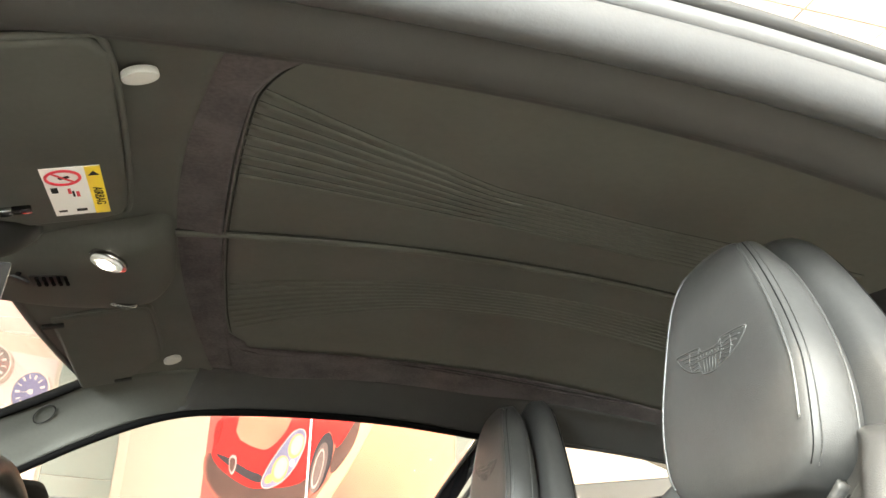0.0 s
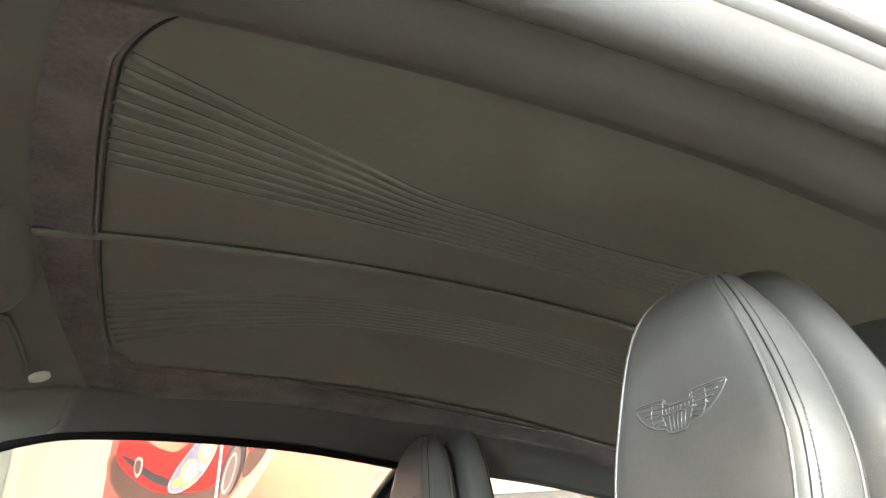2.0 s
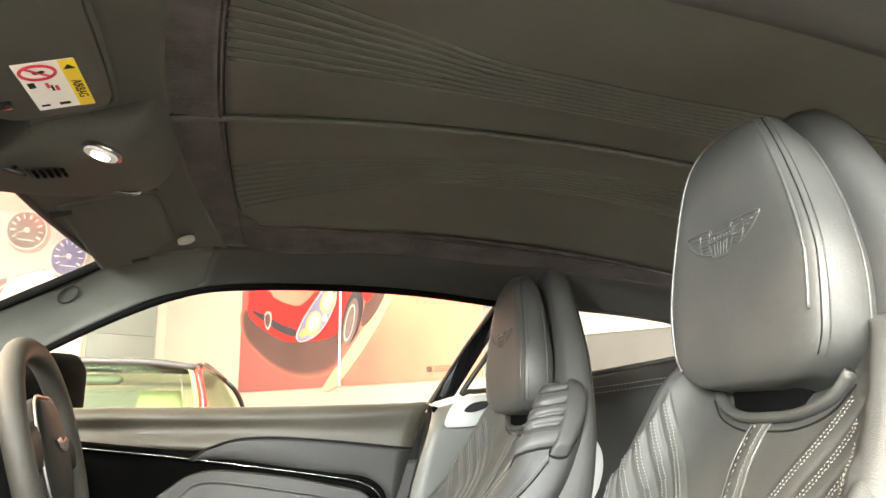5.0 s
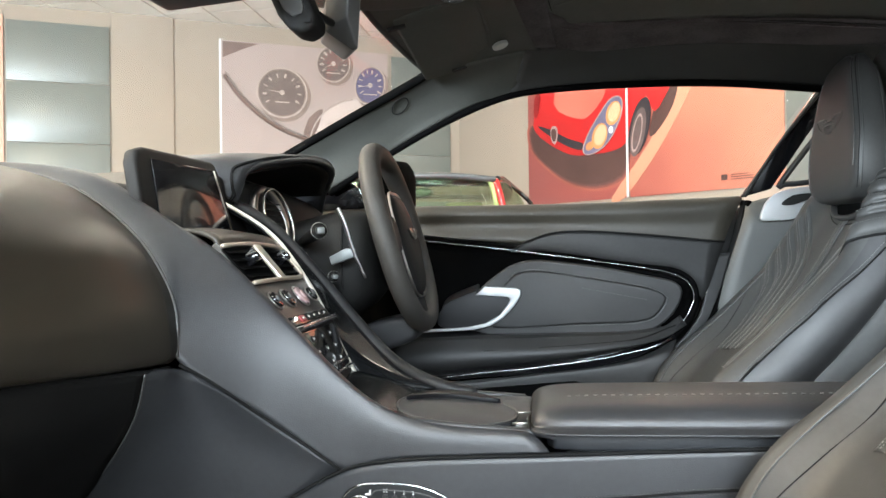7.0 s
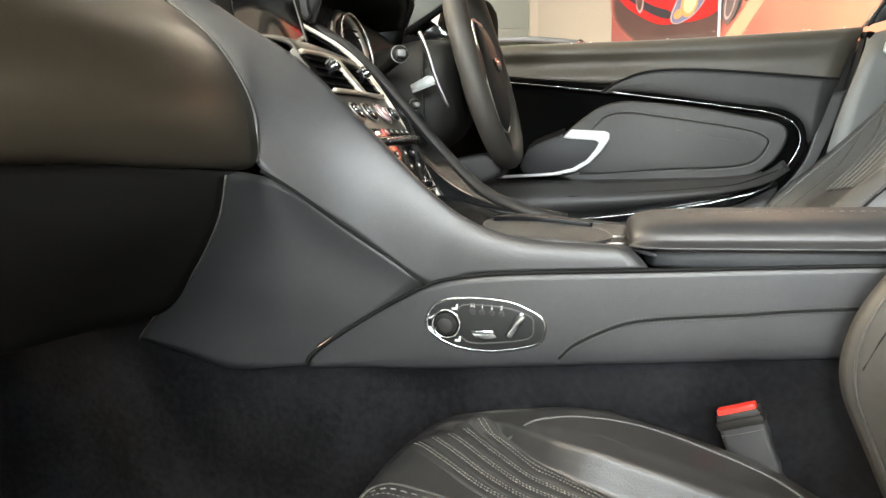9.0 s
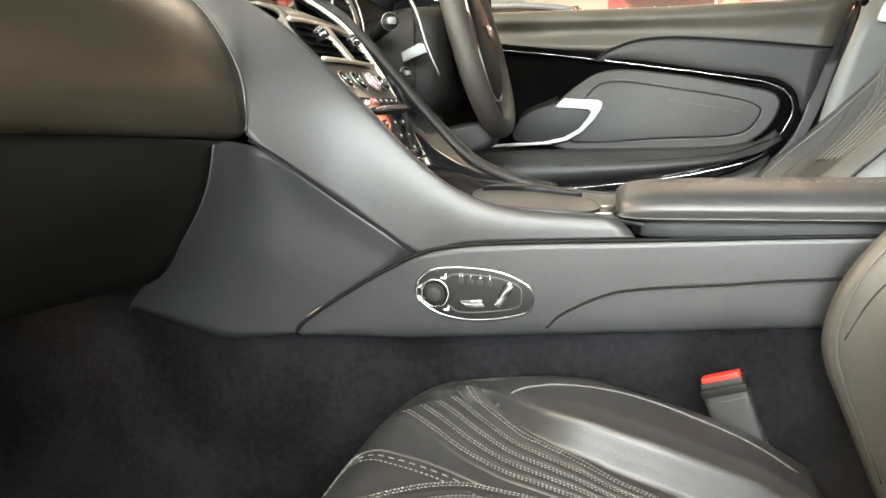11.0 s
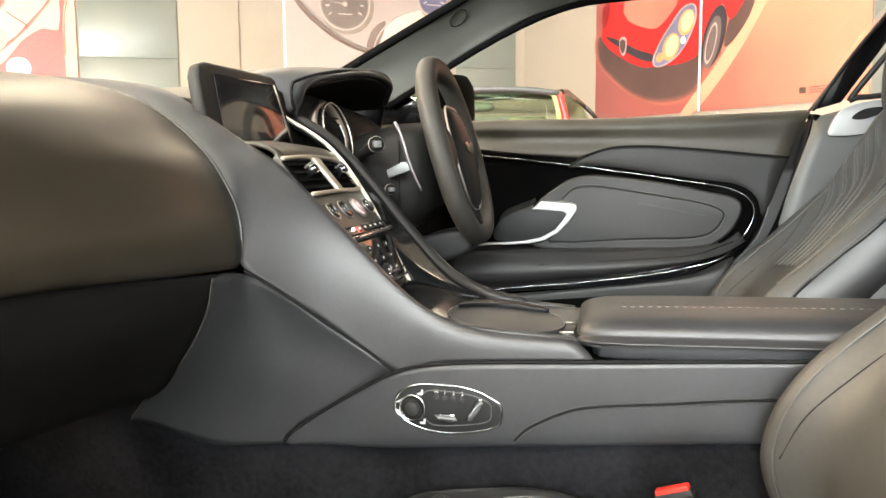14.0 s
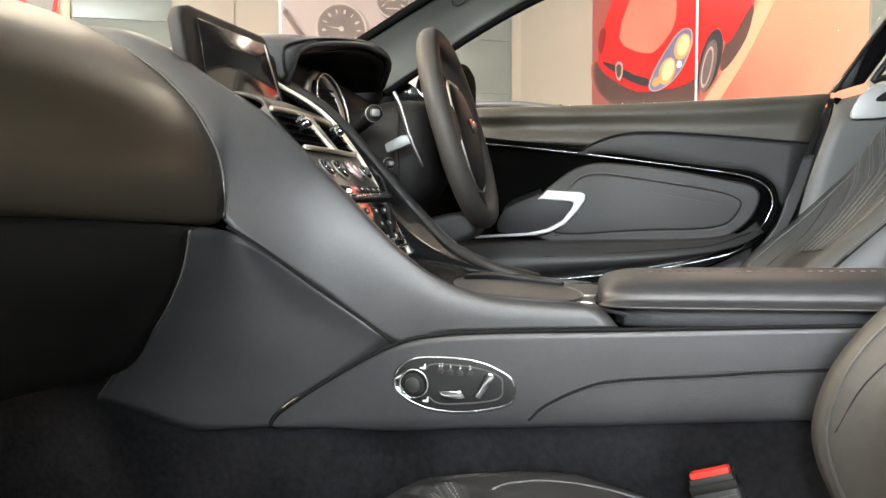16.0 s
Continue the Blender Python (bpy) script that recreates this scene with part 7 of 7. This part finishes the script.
def pleated(name, first, last, put, height, parent, pleats=5, across=10, fade=0.0, hide=SEAT):
    """Puffed leather folds between two lines, with a double row of stitches along the crest of each."""
    a, b = (cr(eased([Vector((*p, 0)) for p in side]), 8) for side in (first, last))
    step = 1.0 / (pleats - 1)
    verts, cols = [], pleats * across + 1
    for i, (p, q) in enumerate(zip(a, b)):
        v = i / (len(a) - 1)
        h = height * min(1.0, (1.02 - v) / fade if fade else 1.0, 0.1 + v / 0.05)
        for j in range(cols):
            f = (j / across) % 1.0
            w = p.lerp(q, (j / across - 0.5) * step)
            verts.append(put(w.x, w.y, h * math.sqrt(max(0.0, 1 - (2 * f - 1) ** 2)) - 0.0012))
    ob = mesh_object(name, verts, grid_faces(len(a), cols), hide)
    hang(ob, parent)
    for k in range(pleats):
        for side in (-1, 1):
            line = []
            for p, q in list(zip(a[::2], b[::2]))[2:]:
                w = p.lerp(q, k * step)
                n = (q - p).normalized() * (0.0021 * side)
                line.append(put(w.x + n.x, w.y + n.y, height * 0.97 + 0.0001))
            stitches("pleat_stitching", line, THREAD, parent, 0.0037, 0.0020, 0.00055, n=2, zig=0.35 * side)
    return ob


# pleats fan out from the lower back to the shoulders
FAN_FIRST = [(0.145, 0.934), (0.141, 0.909), (0.135, 0.885), (0.120, 0.862), (0.104, 0.840), (0.076, 0.815), (0.040, 0.782), (0.024, 0.73), (0.018, 0.67)]
FAN_LAST = [(0.176, 0.852), (0.172, 0.840), (0.165, 0.825), (0.158, 0.811), (0.150, 0.798), (0.142, 0.788), (0.132, 0.772), (0.110, 0.72), (0.096, 0.66)]
NEAR_FIRST = [(-0.12, 0.930), (-0.085, 0.893), (-0.061, 0.867), (-0.046, 0.845), (-0.034, 0.828), (-0.027, 0.80), (-0.028, 0.75), (-0.03, 0.67)]
NEAR_LAST = [(-0.178, 0.855), (-0.170, 0.835), (-0.160, 0.815), (-0.150, 0.80), (-0.143, 0.79), (-0.136, 0.768), (-0.126, 0.72), (-0.115, 0.66)]
pleated("pleat_panel", FAN_FIRST, FAN_LAST, on_back, 0.0042, backrest)
# raised centre channel with piped edges and a broken line of thread
CHAN = [(0.905, 0.006), (0.885, 0.018), (0.86, 0.022), (0.83, 0.015), (0.80, 0.004), (0.76, -0.004), (0.70, -0.008), (0.64, -0.008)]
line = cr([(d, z, 0) for z, d in CHAN], 4)
hang(mesh_object("centre_channel", [on_back(p.x + o, p.y, h) for p in line for o, h in ((-0.013, -0.001), (-0.010, 0.0028), (0, 0.0034), (0.010, 0.0028), (0.013, -0.001))], grid_faces(len(line), 5), SEAT), backrest)
for o in (-0.0125, 0.0125):
    tube("channel_piping", [on_back(d + o, z, 0.0012) for z, d in CHAN], 0.0019, PIPING, backrest, 6, 5)
stitches("channel_stitching", [on_back(d + 0.005, z, 0.0033) for z, d in CHAN], THREAD, backrest, 0.0066, 0.0030, 0.0005, zig=0.5)
stitches("channel_stitching", [on_back(d - 0.007, z, 0.0035) for z, d in CHAN], DARKTHREAD, backrest, 0.0045, 0.003, 0.0006)
edge = []
for z in (0.40, 0.46, 0.52, 0.57, 0.62, 0.67, 0.72, 0.77, 0.82):
    d = 0.79 * float(np.interp(z, HEIGHTS, WIDTHS))
    edge.append((back_x(z, d) - 0.0006, SY + d, z))
tube("bolster_seam", [(x + 0.0004, y + 0.004, z) for x, y, z in edge], 0.0018, SEAMDARK, backrest, 6, 6)
tube("bolster_piping", edge, 0.0015, PIPING, backrest, 6, 6)
# the plain wing beside the pleats, split by a curved seam
tube("wing_seam", [on_back(d, z, 0.0003) for d, z in ((0.168, 0.79), (0.150, 0.74), (0.140, 0.69), (0.142, 0.64), (0.150, 0.59), (0.158, 0.54))], 0.0007, SEAMDARK, backrest, 6, 5)

# headrest: padded front, side band, rear shell; the crown leans to the outer side
HY = SY + 0.001


def head_ring(z, x, hw, d, c=0.0, lip=0.010):
    o, y = hw + lip, HY + c
    return [(x, y - 0.5 * hw, z), (x, y + 0.5 * hw, z), (x + 0.0025, y + hw * 0.95, z), (x + 0.016, y + o, z), (x + d * 0.75, y + o, z - 0.004), (x + d, y + 0.7 * o, z - 0.010), (x + d, y - 0.7 * o, z - 0.010), (x + d * 0.75, y - o, z - 0.004), (x + 0.016, y - o, z), (x + 0.0025, y - hw * 0.95, z)]


HEAD = [(0.930, 0.468, 0.050, 0.04, 0.008), (0.937, 0.457, 0.076, 0.055, 0.006), (0.958, 0.450, 0.099, 0.065, 0.001), (1.0, 0.449, 0.105, 0.068, -0.001), (1.04, 0.452, 0.102, 0.066, 0.0), (1.08, 0.456, 0.092, 0.062, 0.003), (1.12, 0.462, 0.079, 0.057, 0.010), (1.15, 0.468, 0.066, 0.051, 0.016), (1.170, 0.475, 0.053, 0.043, 0.020), (1.184, 0.484, 0.038, 0.031, 0.021), (1.191, 0.492, 0.020, 0.018, 0.021)]
headrest = loft("headrest", [head_ring(*r) for r in HEAD], SEAT, seat, 6, 5, label="padded headrest with an embossed wing emblem")
HEADTREE = tree_of(headrest)
SHELL = [(0.50, 0.270, 0.175, 0.09), (0.60, 0.305, 0.185, 0.09), (0.70, 0.395, 0.190, 0.085), (0.78, 0.455, 0.190, 0.08), (0.87, 0.487, 0.182, 0.07), (0.93, 0.507, 0.165, 0.06), (0.98, 0.515, 0.142, 0.06), (1.03, 0.522, 0.120, 0.06, 0.002), (1.07, 0.528, 0.104, 0.055, 0.005), (1.12, 0.535, 0.081, 0.05, 0.010), (1.16, 0.541, 0.060, 0.045, 0.014), (1.19, 0.547, 0.037, 0.04, 0.017), (1.207, 0.555, 0.014, 0.025, 0.018)]
loft("headrest_shell", [head_ring(*r) for r in SHELL], SEAT, seat, 5, 4, label="smooth black leather back shell")
tube("shell_seam", [(x + 0.78 * d, HY + (r[0] if r else 0) - w - 0.0085, z - 0.004) for z, x, w, d, *r in SHELL[6:12]], 0.0016, SEAMDARK, seat, 6, 5)
# dark block standing in for the shade under the headrest
rbox("neck_shade", (0.05, 0.10, 0.06), pose(0.507, SY + 0.01, 0.925), RECESS, seat, 0.012)
tube("collar", [on_back(d, z, 0.003) for d, z in ((-0.095, 0.935), (-0.075, 0.915), (-0.04, 0.904), (0.0, 0.902), (0.04, 0.904), (0.072, 0.915), (0.088, 0.932))], 0.0075, SEAT, seat, 10, 5, flat=0.7)
tube("collar_seam", [on_back(d, z, 0.001) for d, z in ((-0.10, 0.926), (-0.075, 0.904), (-0.04, 0.893), (0.0, 0.891), (0.04, 0.893), (0.075, 0.904), (0.095, 0.922))], 0.0009, SEAMDARK, seat, 6, 5)
HZS = [r[0] for r in HEAD]


def head_at(z, dy):
    """Front of the headrest at a height and an offset from the seat's centre."""
    place = HEADTREE.ray_cast(Vector((0.2, HY + dy, z)), Vector((1, 0, 0)))[0]
    return place.x if place else 0.48


def head_edge(z, k, sgn, deep, lift):
    """A place on the shoulder of the headrest between its front and its side."""
    c, hw, x = (float(np.interp(z, HZS, [r[n] for r in HEAD])) for n in (4, 2, 1))
    place, normal = HEADTREE.find_nearest(Vector((x + deep, HY + c + sgn * k * hw, z)))[:2]
    if normal.dot(place - Vector((0.50, HY + c, z))) < 0:
        normal = -normal
    return place + normal * lift


EDGEZ = (0.952, 0.965, 0.985, 1.01, 1.04, 1.08, 1.12, 1.15, 1.168, 1.18)
tube("headrest_piping", [head_edge(z, 0.99, 1, 0.004, 0.0006) for z in EDGEZ] + [head_edge(1.187, 0.0, 1, 0.004, 0.0006)] + [head_edge(z, 0.99, -1, 0.004, 0.0006) for z in EDGEZ[:1:-1]], 0.0015, PIPING, headrest, 6, 6)
near_edge = [head_edge(z, 1.06, -1, 0.009, 0.0004) for z in EDGEZ[::-1]]
tube("headrest_groove", near_edge, 0.0007, SEAMDARK, headrest, 5, 6)
stitches("headrest_stitching", [head_edge(z, 1.08, -1, 0.014, 0.0008) for z in EDGEZ[::-1]], SEAT, headrest, 0.0040, 0.0030, 0.0008)
tube("band_seam", [head_edge(z, 1.2, -1, 0.05, 0.0006) for z in EDGEZ[1:-1]], 0.0014, SEAT, headrest, 6, 5)

# embossed wing emblem: outline, feathers in two tiers and a centre plate
EZ, EY = 1.073, 0.007
emb = lambda d, z, o=0.0002: (head_at(EZ + z, EY + d) - o, HY + EY + d, EZ + z)
wing = [(0.0, 0.003), (0.015, 0.004), (0.018, 0.009), (0.040, 0.0100), (0.058, 0.0095), (0.056, 0.004), (0.049, -0.003), (0.040, -0.009), (0.028, -0.014), (0.015, -0.0165), (0.011, -0.020), (0.0, -0.021)]
outline = wing + [(-d, z) for d, z in wing[-2:0:-1]]
tube("emblem_outline", [emb(d, z) for d, z in outline], 0.0008, EMBOSS, headrest, 5, 3, True)
for sgn in (-1, 1):
    for k in range(6):
        z0 = 0.0070 - 0.0042 * k
        tube("emblem_feather", [emb(sgn * d, z) for d, z in ((0.019, z0 * 0.8 - 0.0005), (0.032, z0 + 0.0005), (0.0555 - 0.0058 * k, z0 + 0.0012))], 0.0006, EMBOSS, headrest, 5, 4)
    for d in (0.0185, 0.034):
        tube("emblem_tier", [emb(sgn * d, 0.0085), emb(sgn * (d + 0.0012), -0.003), emb(sgn * (d - 0.003), -0.0135)], 0.0006, EMBOSS, headrest, 5, 4)
for k in range(5):
    tube("emblem_ray", [emb(0.0055 * (k - 2), -0.005), emb(0.0042 * (k - 2), -0.0195)], 0.0005, EMBOSS, headrest, 5, 2)
for z in (0.0022, -0.0042):
    tube("emblem_bar", [emb(d, z) for d in (-0.024, 0.0, 0.024)], 0.0007, EMBOSS, headrest, 5, 3)
for k in range(9):
    tube("emblem_plate_mark", [emb(-0.020 + 0.005 * k, -0.0028), emb(-0.020 + 0.005 * k, 0.0010)], 0.0005, EMBOSS, headrest, 5, 2)


# cushion: a dished middle between side bolsters that start behind the nose
LIP_X, LIP_V = [-0.18, -0.15, -0.116, -0.08, 0.0], [0.74, 0.64, 0.54, 0.48, 0.45]


def cushion_z(x, y):
    v = abs(y - SY) / 0.205
    ridge = float(np.interp(x, [-0.29, -0.2, -0.12, -0.07, 0.0, 0.05, 0.10, 0.16], [0.455, 0.470, 0.479, 0.478, 0.462, 0.447, 0.430, 0.395]))
    deep = float(np.interp(x, [-0.26, -0.22, -0.19, -0.158, -0.128, -0.05, 0.05], [0.003, 0.010, 0.018, 0.028, 0.040, 0.058, 0.064]))
    lip = float(np.interp(x, LIP_X, LIP_V))
    return ridge + float(np.interp(v, [0, lip - 0.14, lip - 0.05, lip + 0.005, min(0.84, lip + 0.12), 0.86, 0.94, 1.03], [-deep, -0.95 * deep, -0.86 * deep, -0.26 * deep, -0.10 * deep, 0.0, -0.016, -0.085]))


def cushion_cols(x):
    """Offsets across the cushion that keep to the bolster's lip, from one side to the other."""
    lip = float(np.interp(x, LIP_X, LIP_V))
    marks = [0, lip - 0.14, lip - 0.05, lip + 0.005, min(0.84, lip + 0.12), 0.86, 0.94, 1.03]
    half = [a + (b - a) * k / 3 for a, b in zip(marks, marks[1:]) for k in range(3)] + [1.03]
    return [-v for v in half[:0:-1]] + half


rows = []
for s, dz in [(-0.275, -0.20), (-0.292, -0.08), (-0.287, -0.032), (-0.268, -0.008)] + [(-0.245 + 0.0225 * k, 0.0) for k in range(19)]:
    rows.append([(s + 0.05 * min(1, v ** 4) * max(0.0, min(1.0, -s / 0.25)), SY + 0.205 * v, cushion_z(s, SY + 0.205 * v) + dz) for v in cushion_cols(s)])
cushion = sheet("cushion", rows, BOLSTER, seat, 0.03, 3, 2)
CUSHTREE = tree_of(cushion)


def on_cushion(x, y, lift):
    """A place on the cushion, for a plan position."""
    place, normal = CUSHTREE.ray_cast(Vector((x, y, 0.7)), Vector((0, 0, -1)))[:2]
    if place is None or place.z < 0.36:
        return Vector((x, y, 0.40 + lift))
    return place + (normal if normal.z > 0 else -normal) * lift


# chevron pleats on the cushion
FIRST = [(-0.203, 0.168), (-0.172, 0.138), (-0.151, 0.114), (-0.135, 0.101), (-0.114, 0.089), (-0.094, 0.079), (-0.03, 0.064), (0.06, 0.057)]
LAST = [(-0.256, 0.109), (-0.229, 0.085), (-0.206, 0.060), (-0.181, 0.035), (-0.157, 0.020), (-0.133, 0.012), (-0.07, 0.010), (0.03, 0.011)]
for sgn in (-1, 1):
    pleated("cushion_pleats", FIRST, LAST, lambda x, y, lift: on_cushion(x, SY + sgn * y, lift), 0.0040, cushion, fade=0.15, hide=BOLSTER)
NOSE = [(-0.279, -0.03), (-0.274, 0.0), (-0.266, 0.010), (-0.249, 0.011), (-0.226, 0.005), (-0.194, -0.002), (-0.162, -0.010), (-0.132, -0.015), (-0.08, -0.018)]
tube("nose_piping", [on_cushion(x, SY + y, 0.0005) for x, y in NOSE], 0.0014, PIPING, cushion, 6, 6)
for o, gap, th in ((0.011, 0.0105, 0.0006), (0.021, 0.0050, 0.0005)):
    stitches("nose_stitching", [on_cushion(x + 0.1 * o, SY + y - o, 0.0012) for x, y in NOSE], THREAD, cushion, gap, gap * 0.5, th)
for sgn in (-1, 1):
    tube("cushion_piping", [on_cushion(x, SY + sgn * 0.205 * v, 0.0008) for x, v in ((-0.157, 0.65), (-0.137, 0.70), (-0.114, 0.73), (-0.086, 0.757), (-0.04, 0.79), (0.0, 0.80), (0.05, 0.78), (0.1, 0.75), (0.14, 0.72))], 0.0015, PIPING, cushion, 6, 6)
rbox("seat_base", (0.34, 0.34, 0.10), pose(-0.04, SY, 0.30), PLASTIC, seat, 0.02)
driver_seat = copy_thing(seat, Matrix.Translation((0.13, SY + 0.77, 0.24)))
tagged(driver_seat, "black leather driver sports seat with pleated shoulders")
# the doorway half of each backrest: full pleats on one, a narrower fan beside the folds on the other
pleated("pleat_panel", NEAR_FIRST, NEAR_LAST, on_back, 0.0042, backrest)
driver_back = next(ob for ob in driver_seat.children if ob.name.startswith("backrest"))
NARROW_LAST = [(-0.138, 0.872), (-0.128, 0.845), (-0.122, 0.82), (-0.117, 0.80), (-0.114, 0.79), (-0.110, 0.768), (-0.104, 0.72), (-0.096, 0.66)]
pleated("pleat_panel", NEAR_FIRST, NARROW_LAST, on_back, 0.0036, driver_back)


# gathered folds on the driver seat's inboard shoulder, held by an outer strap
def on_shell(p, lift=0.0):
    """The nearest place on the driver seat's backrest."""
    place, normal = BACKTREE.find_nearest(Vector(p) - Vector((0.03, 0.77, 0)))[:2]
    if normal.dot(place - Vector((0.56, SY, place.z))) < 0:
        normal = -normal
    return place + normal * lift + Vector((0.03, 0.77, 0))


def drape(name, lines, along, mat, profile, label=""):
    """Leather laid over the shoulder between neighbouring lines, raised by a profile of (line number, run)."""
    curves = [cr(c, along) for c in lines]
    cols = [cr([c[i] for c in curves], 8) for i in range(len(curves[0]))]
    nu = len(cols[0])
    verts = [on_shell(cols[i][j], profile(j / 8, i / (len(cols) - 1))) for j in range(nu) for i in range(len(cols))]
    ob = mesh_object(name, verts, grid_faces(nu, len(cols)), mat)
    return hang(ob, driver_seat, label)


FOLDS = [[(0.520, 1.290, 0.955), (0.525, 1.262, 0.972), (0.540, 1.240, 0.982), (0.560, 1.236, 0.984)],
         [(0.500, 1.280, 0.930), (0.504, 1.251, 0.955), (0.517, 1.235, 0.963), (0.548, 1.228, 0.966)],
         [(0.482, 1.272, 0.905), (0.488, 1.240, 0.933), (0.500, 1.219, 0.943), (0.536, 1.213, 0.946)],
         [(0.468, 1.265, 0.882), (0.474, 1.232, 0.914), (0.489, 1.212, 0.925), (0.528, 1.205, 0.927)],
         [(0.455, 1.258, 0.862), (0.460, 1.236, 0.892), (0.476, 1.212, 0.907), (0.520, 1.200, 0.910)],
         [(0.432, 1.250, 0.838), (0.440, 1.228, 0.858), (0.465, 1.205, 0.870), (0.508, 1.196, 0.874)]]
drape("shoulder_folds", FOLDS, 8, SEAT, lambda u, v: 0.0012 + 0.0072 * (0.25 + 0.75 * min(1, 2.2 * v)) * math.sqrt(max(0.0, 1 - (2 * (u % 1) - 1) ** 2)))
for k, ln in enumerate(FOLDS[:-1]):
    nxt = FOLDS[k + 1]
    mid_line = [Vector(p).lerp(Vector(q), 0.35) for p, q in zip(ln, nxt)]
    stitches("fold_stitching", [on_shell(p, 0.0082) for p in cr(mid_line[1:], 4)], DARKTHREAD, driver_seat, 0.0045, 0.0028, 0.0006, n=2, zig=0.5)
tube("fold_seam", [on_shell(p, 0.0006) for p in cr([(0.425, 1.262, 0.826)] + FOLDS[-1], 4)], 0.0026, SEAMDARK, driver_seat, 6, 2)
STRAP_IN = [(0.549, 1.250, 0.992), (0.536, 1.228, 0.955), (0.522, 1.210, 0.925), (0.507, 1.203, 0.895), (0.491, 1.195, 0.861)]
STRAP_OUT = [(0.585, 1.243, 0.992), (0.575, 1.220, 0.955), (0.562, 1.208, 0.925), (0.545, 1.201, 0.893), (0.520, 1.196, 0.857)]
drape("shoulder_strap", [STRAP_IN, [Vector(p).lerp(Vector(q), 0.5) for p, q in zip(STRAP_IN, STRAP_OUT)], STRAP_OUT], 8, SEAT, lambda u, v: 0.001 + 0.010 * min(1, 9 * (1 - v) + 0.05) * max(0.0, 1 - abs(u - 1) ** 5), "smooth leather strap over the shoulder folds")
tube("strap_seam", [on_shell(p, 0.0008) for p in cr(STRAP_IN, 4)] + [on_shell((0.505, 1.195, 0.855), 0.0008)] + [on_shell(p, 0.0008) for p in cr(STRAP_OUT[::-1], 4)], 0.0022, SEAMDARK, driver_seat, 6, 2)
FLANK = [(0.488, 1.192, 0.852), (0.452, 1.197, 0.813), (0.413, 1.199, 0.779), (0.374, 1.199, 0.741), (0.337, 1.200, 0.708), (0.28, 1.200, 0.65), (0.25, 1.20, 0.60)]
tube("flank_seam", [on_shell(p, 0.0004) for p in cr(FLANK, 4)], 0.0022, SEAMDARK, driver_seat, 6, 2)
tube("flank_piping", [on_shell((x + 0.003, y, z + 0.004), 0.0008) for x, y, z in cr(FLANK, 4)], 0.0015, SEAT, driver_seat, 6, 2)
stitches("flank_stitching", [on_shell((x - 0.002, y, z + 0.007), 0.0010) for x, y, z in cr(FLANK, 4)], DARKTHREAD, driver_seat, 0.0050, 0.0034, 0.0006, n=2)

# belt buckle between the seat and the tunnel
buckle = thing("belt_buckle", (0.10, 0.832, 0.30), "black seat-belt buckle with a red release button", "seat-belt buckle")
bmx = frame_of((0.0735, 0.822, 0.4755), (0.93, -0.25, 0.36), (-0.36, 0.1, 0.93))
rbox("buckle_body", (0.046, 0.074, 0.022), bmx @ pose(0.0, -0.043, 0), LEATHER, buckle, 0.006, seg=3)
rbox("buckle_collar", (0.048, 0.010, 0.025), bmx @ pose(0, -0.006, 0), PLASTIC, buckle, 0.003)
rbox("buckle_mouth", (0.043, 0.008, 0.020), bmx @ pose(0, 0.001, 0), RUBBER, buckle, 0.002)
rbox("release_button", (0.039, 0.009, 0.013), bmx @ pose(0, 0.006, 0.002), RED, buckle, 0.002, label="bright red release button")
stitches("boot_stitching", [bmx @ Vector(p) for p in ((-0.021, -0.016, 0.0115), (0.0, -0.0165, 0.0118), (0.021, -0.016, 0.0115))], DARKTHREAD, buckle, 0.004, 0.0026, 0.0005)
tube("buckle_stem", [bmx @ Vector(p) for p in ((0.0, -0.075, 0), (0.01, -0.10, 0), (0.03, -0.15, 0.01))], 0.014, RUBBER, buckle, 8, 4, flat=0.5)
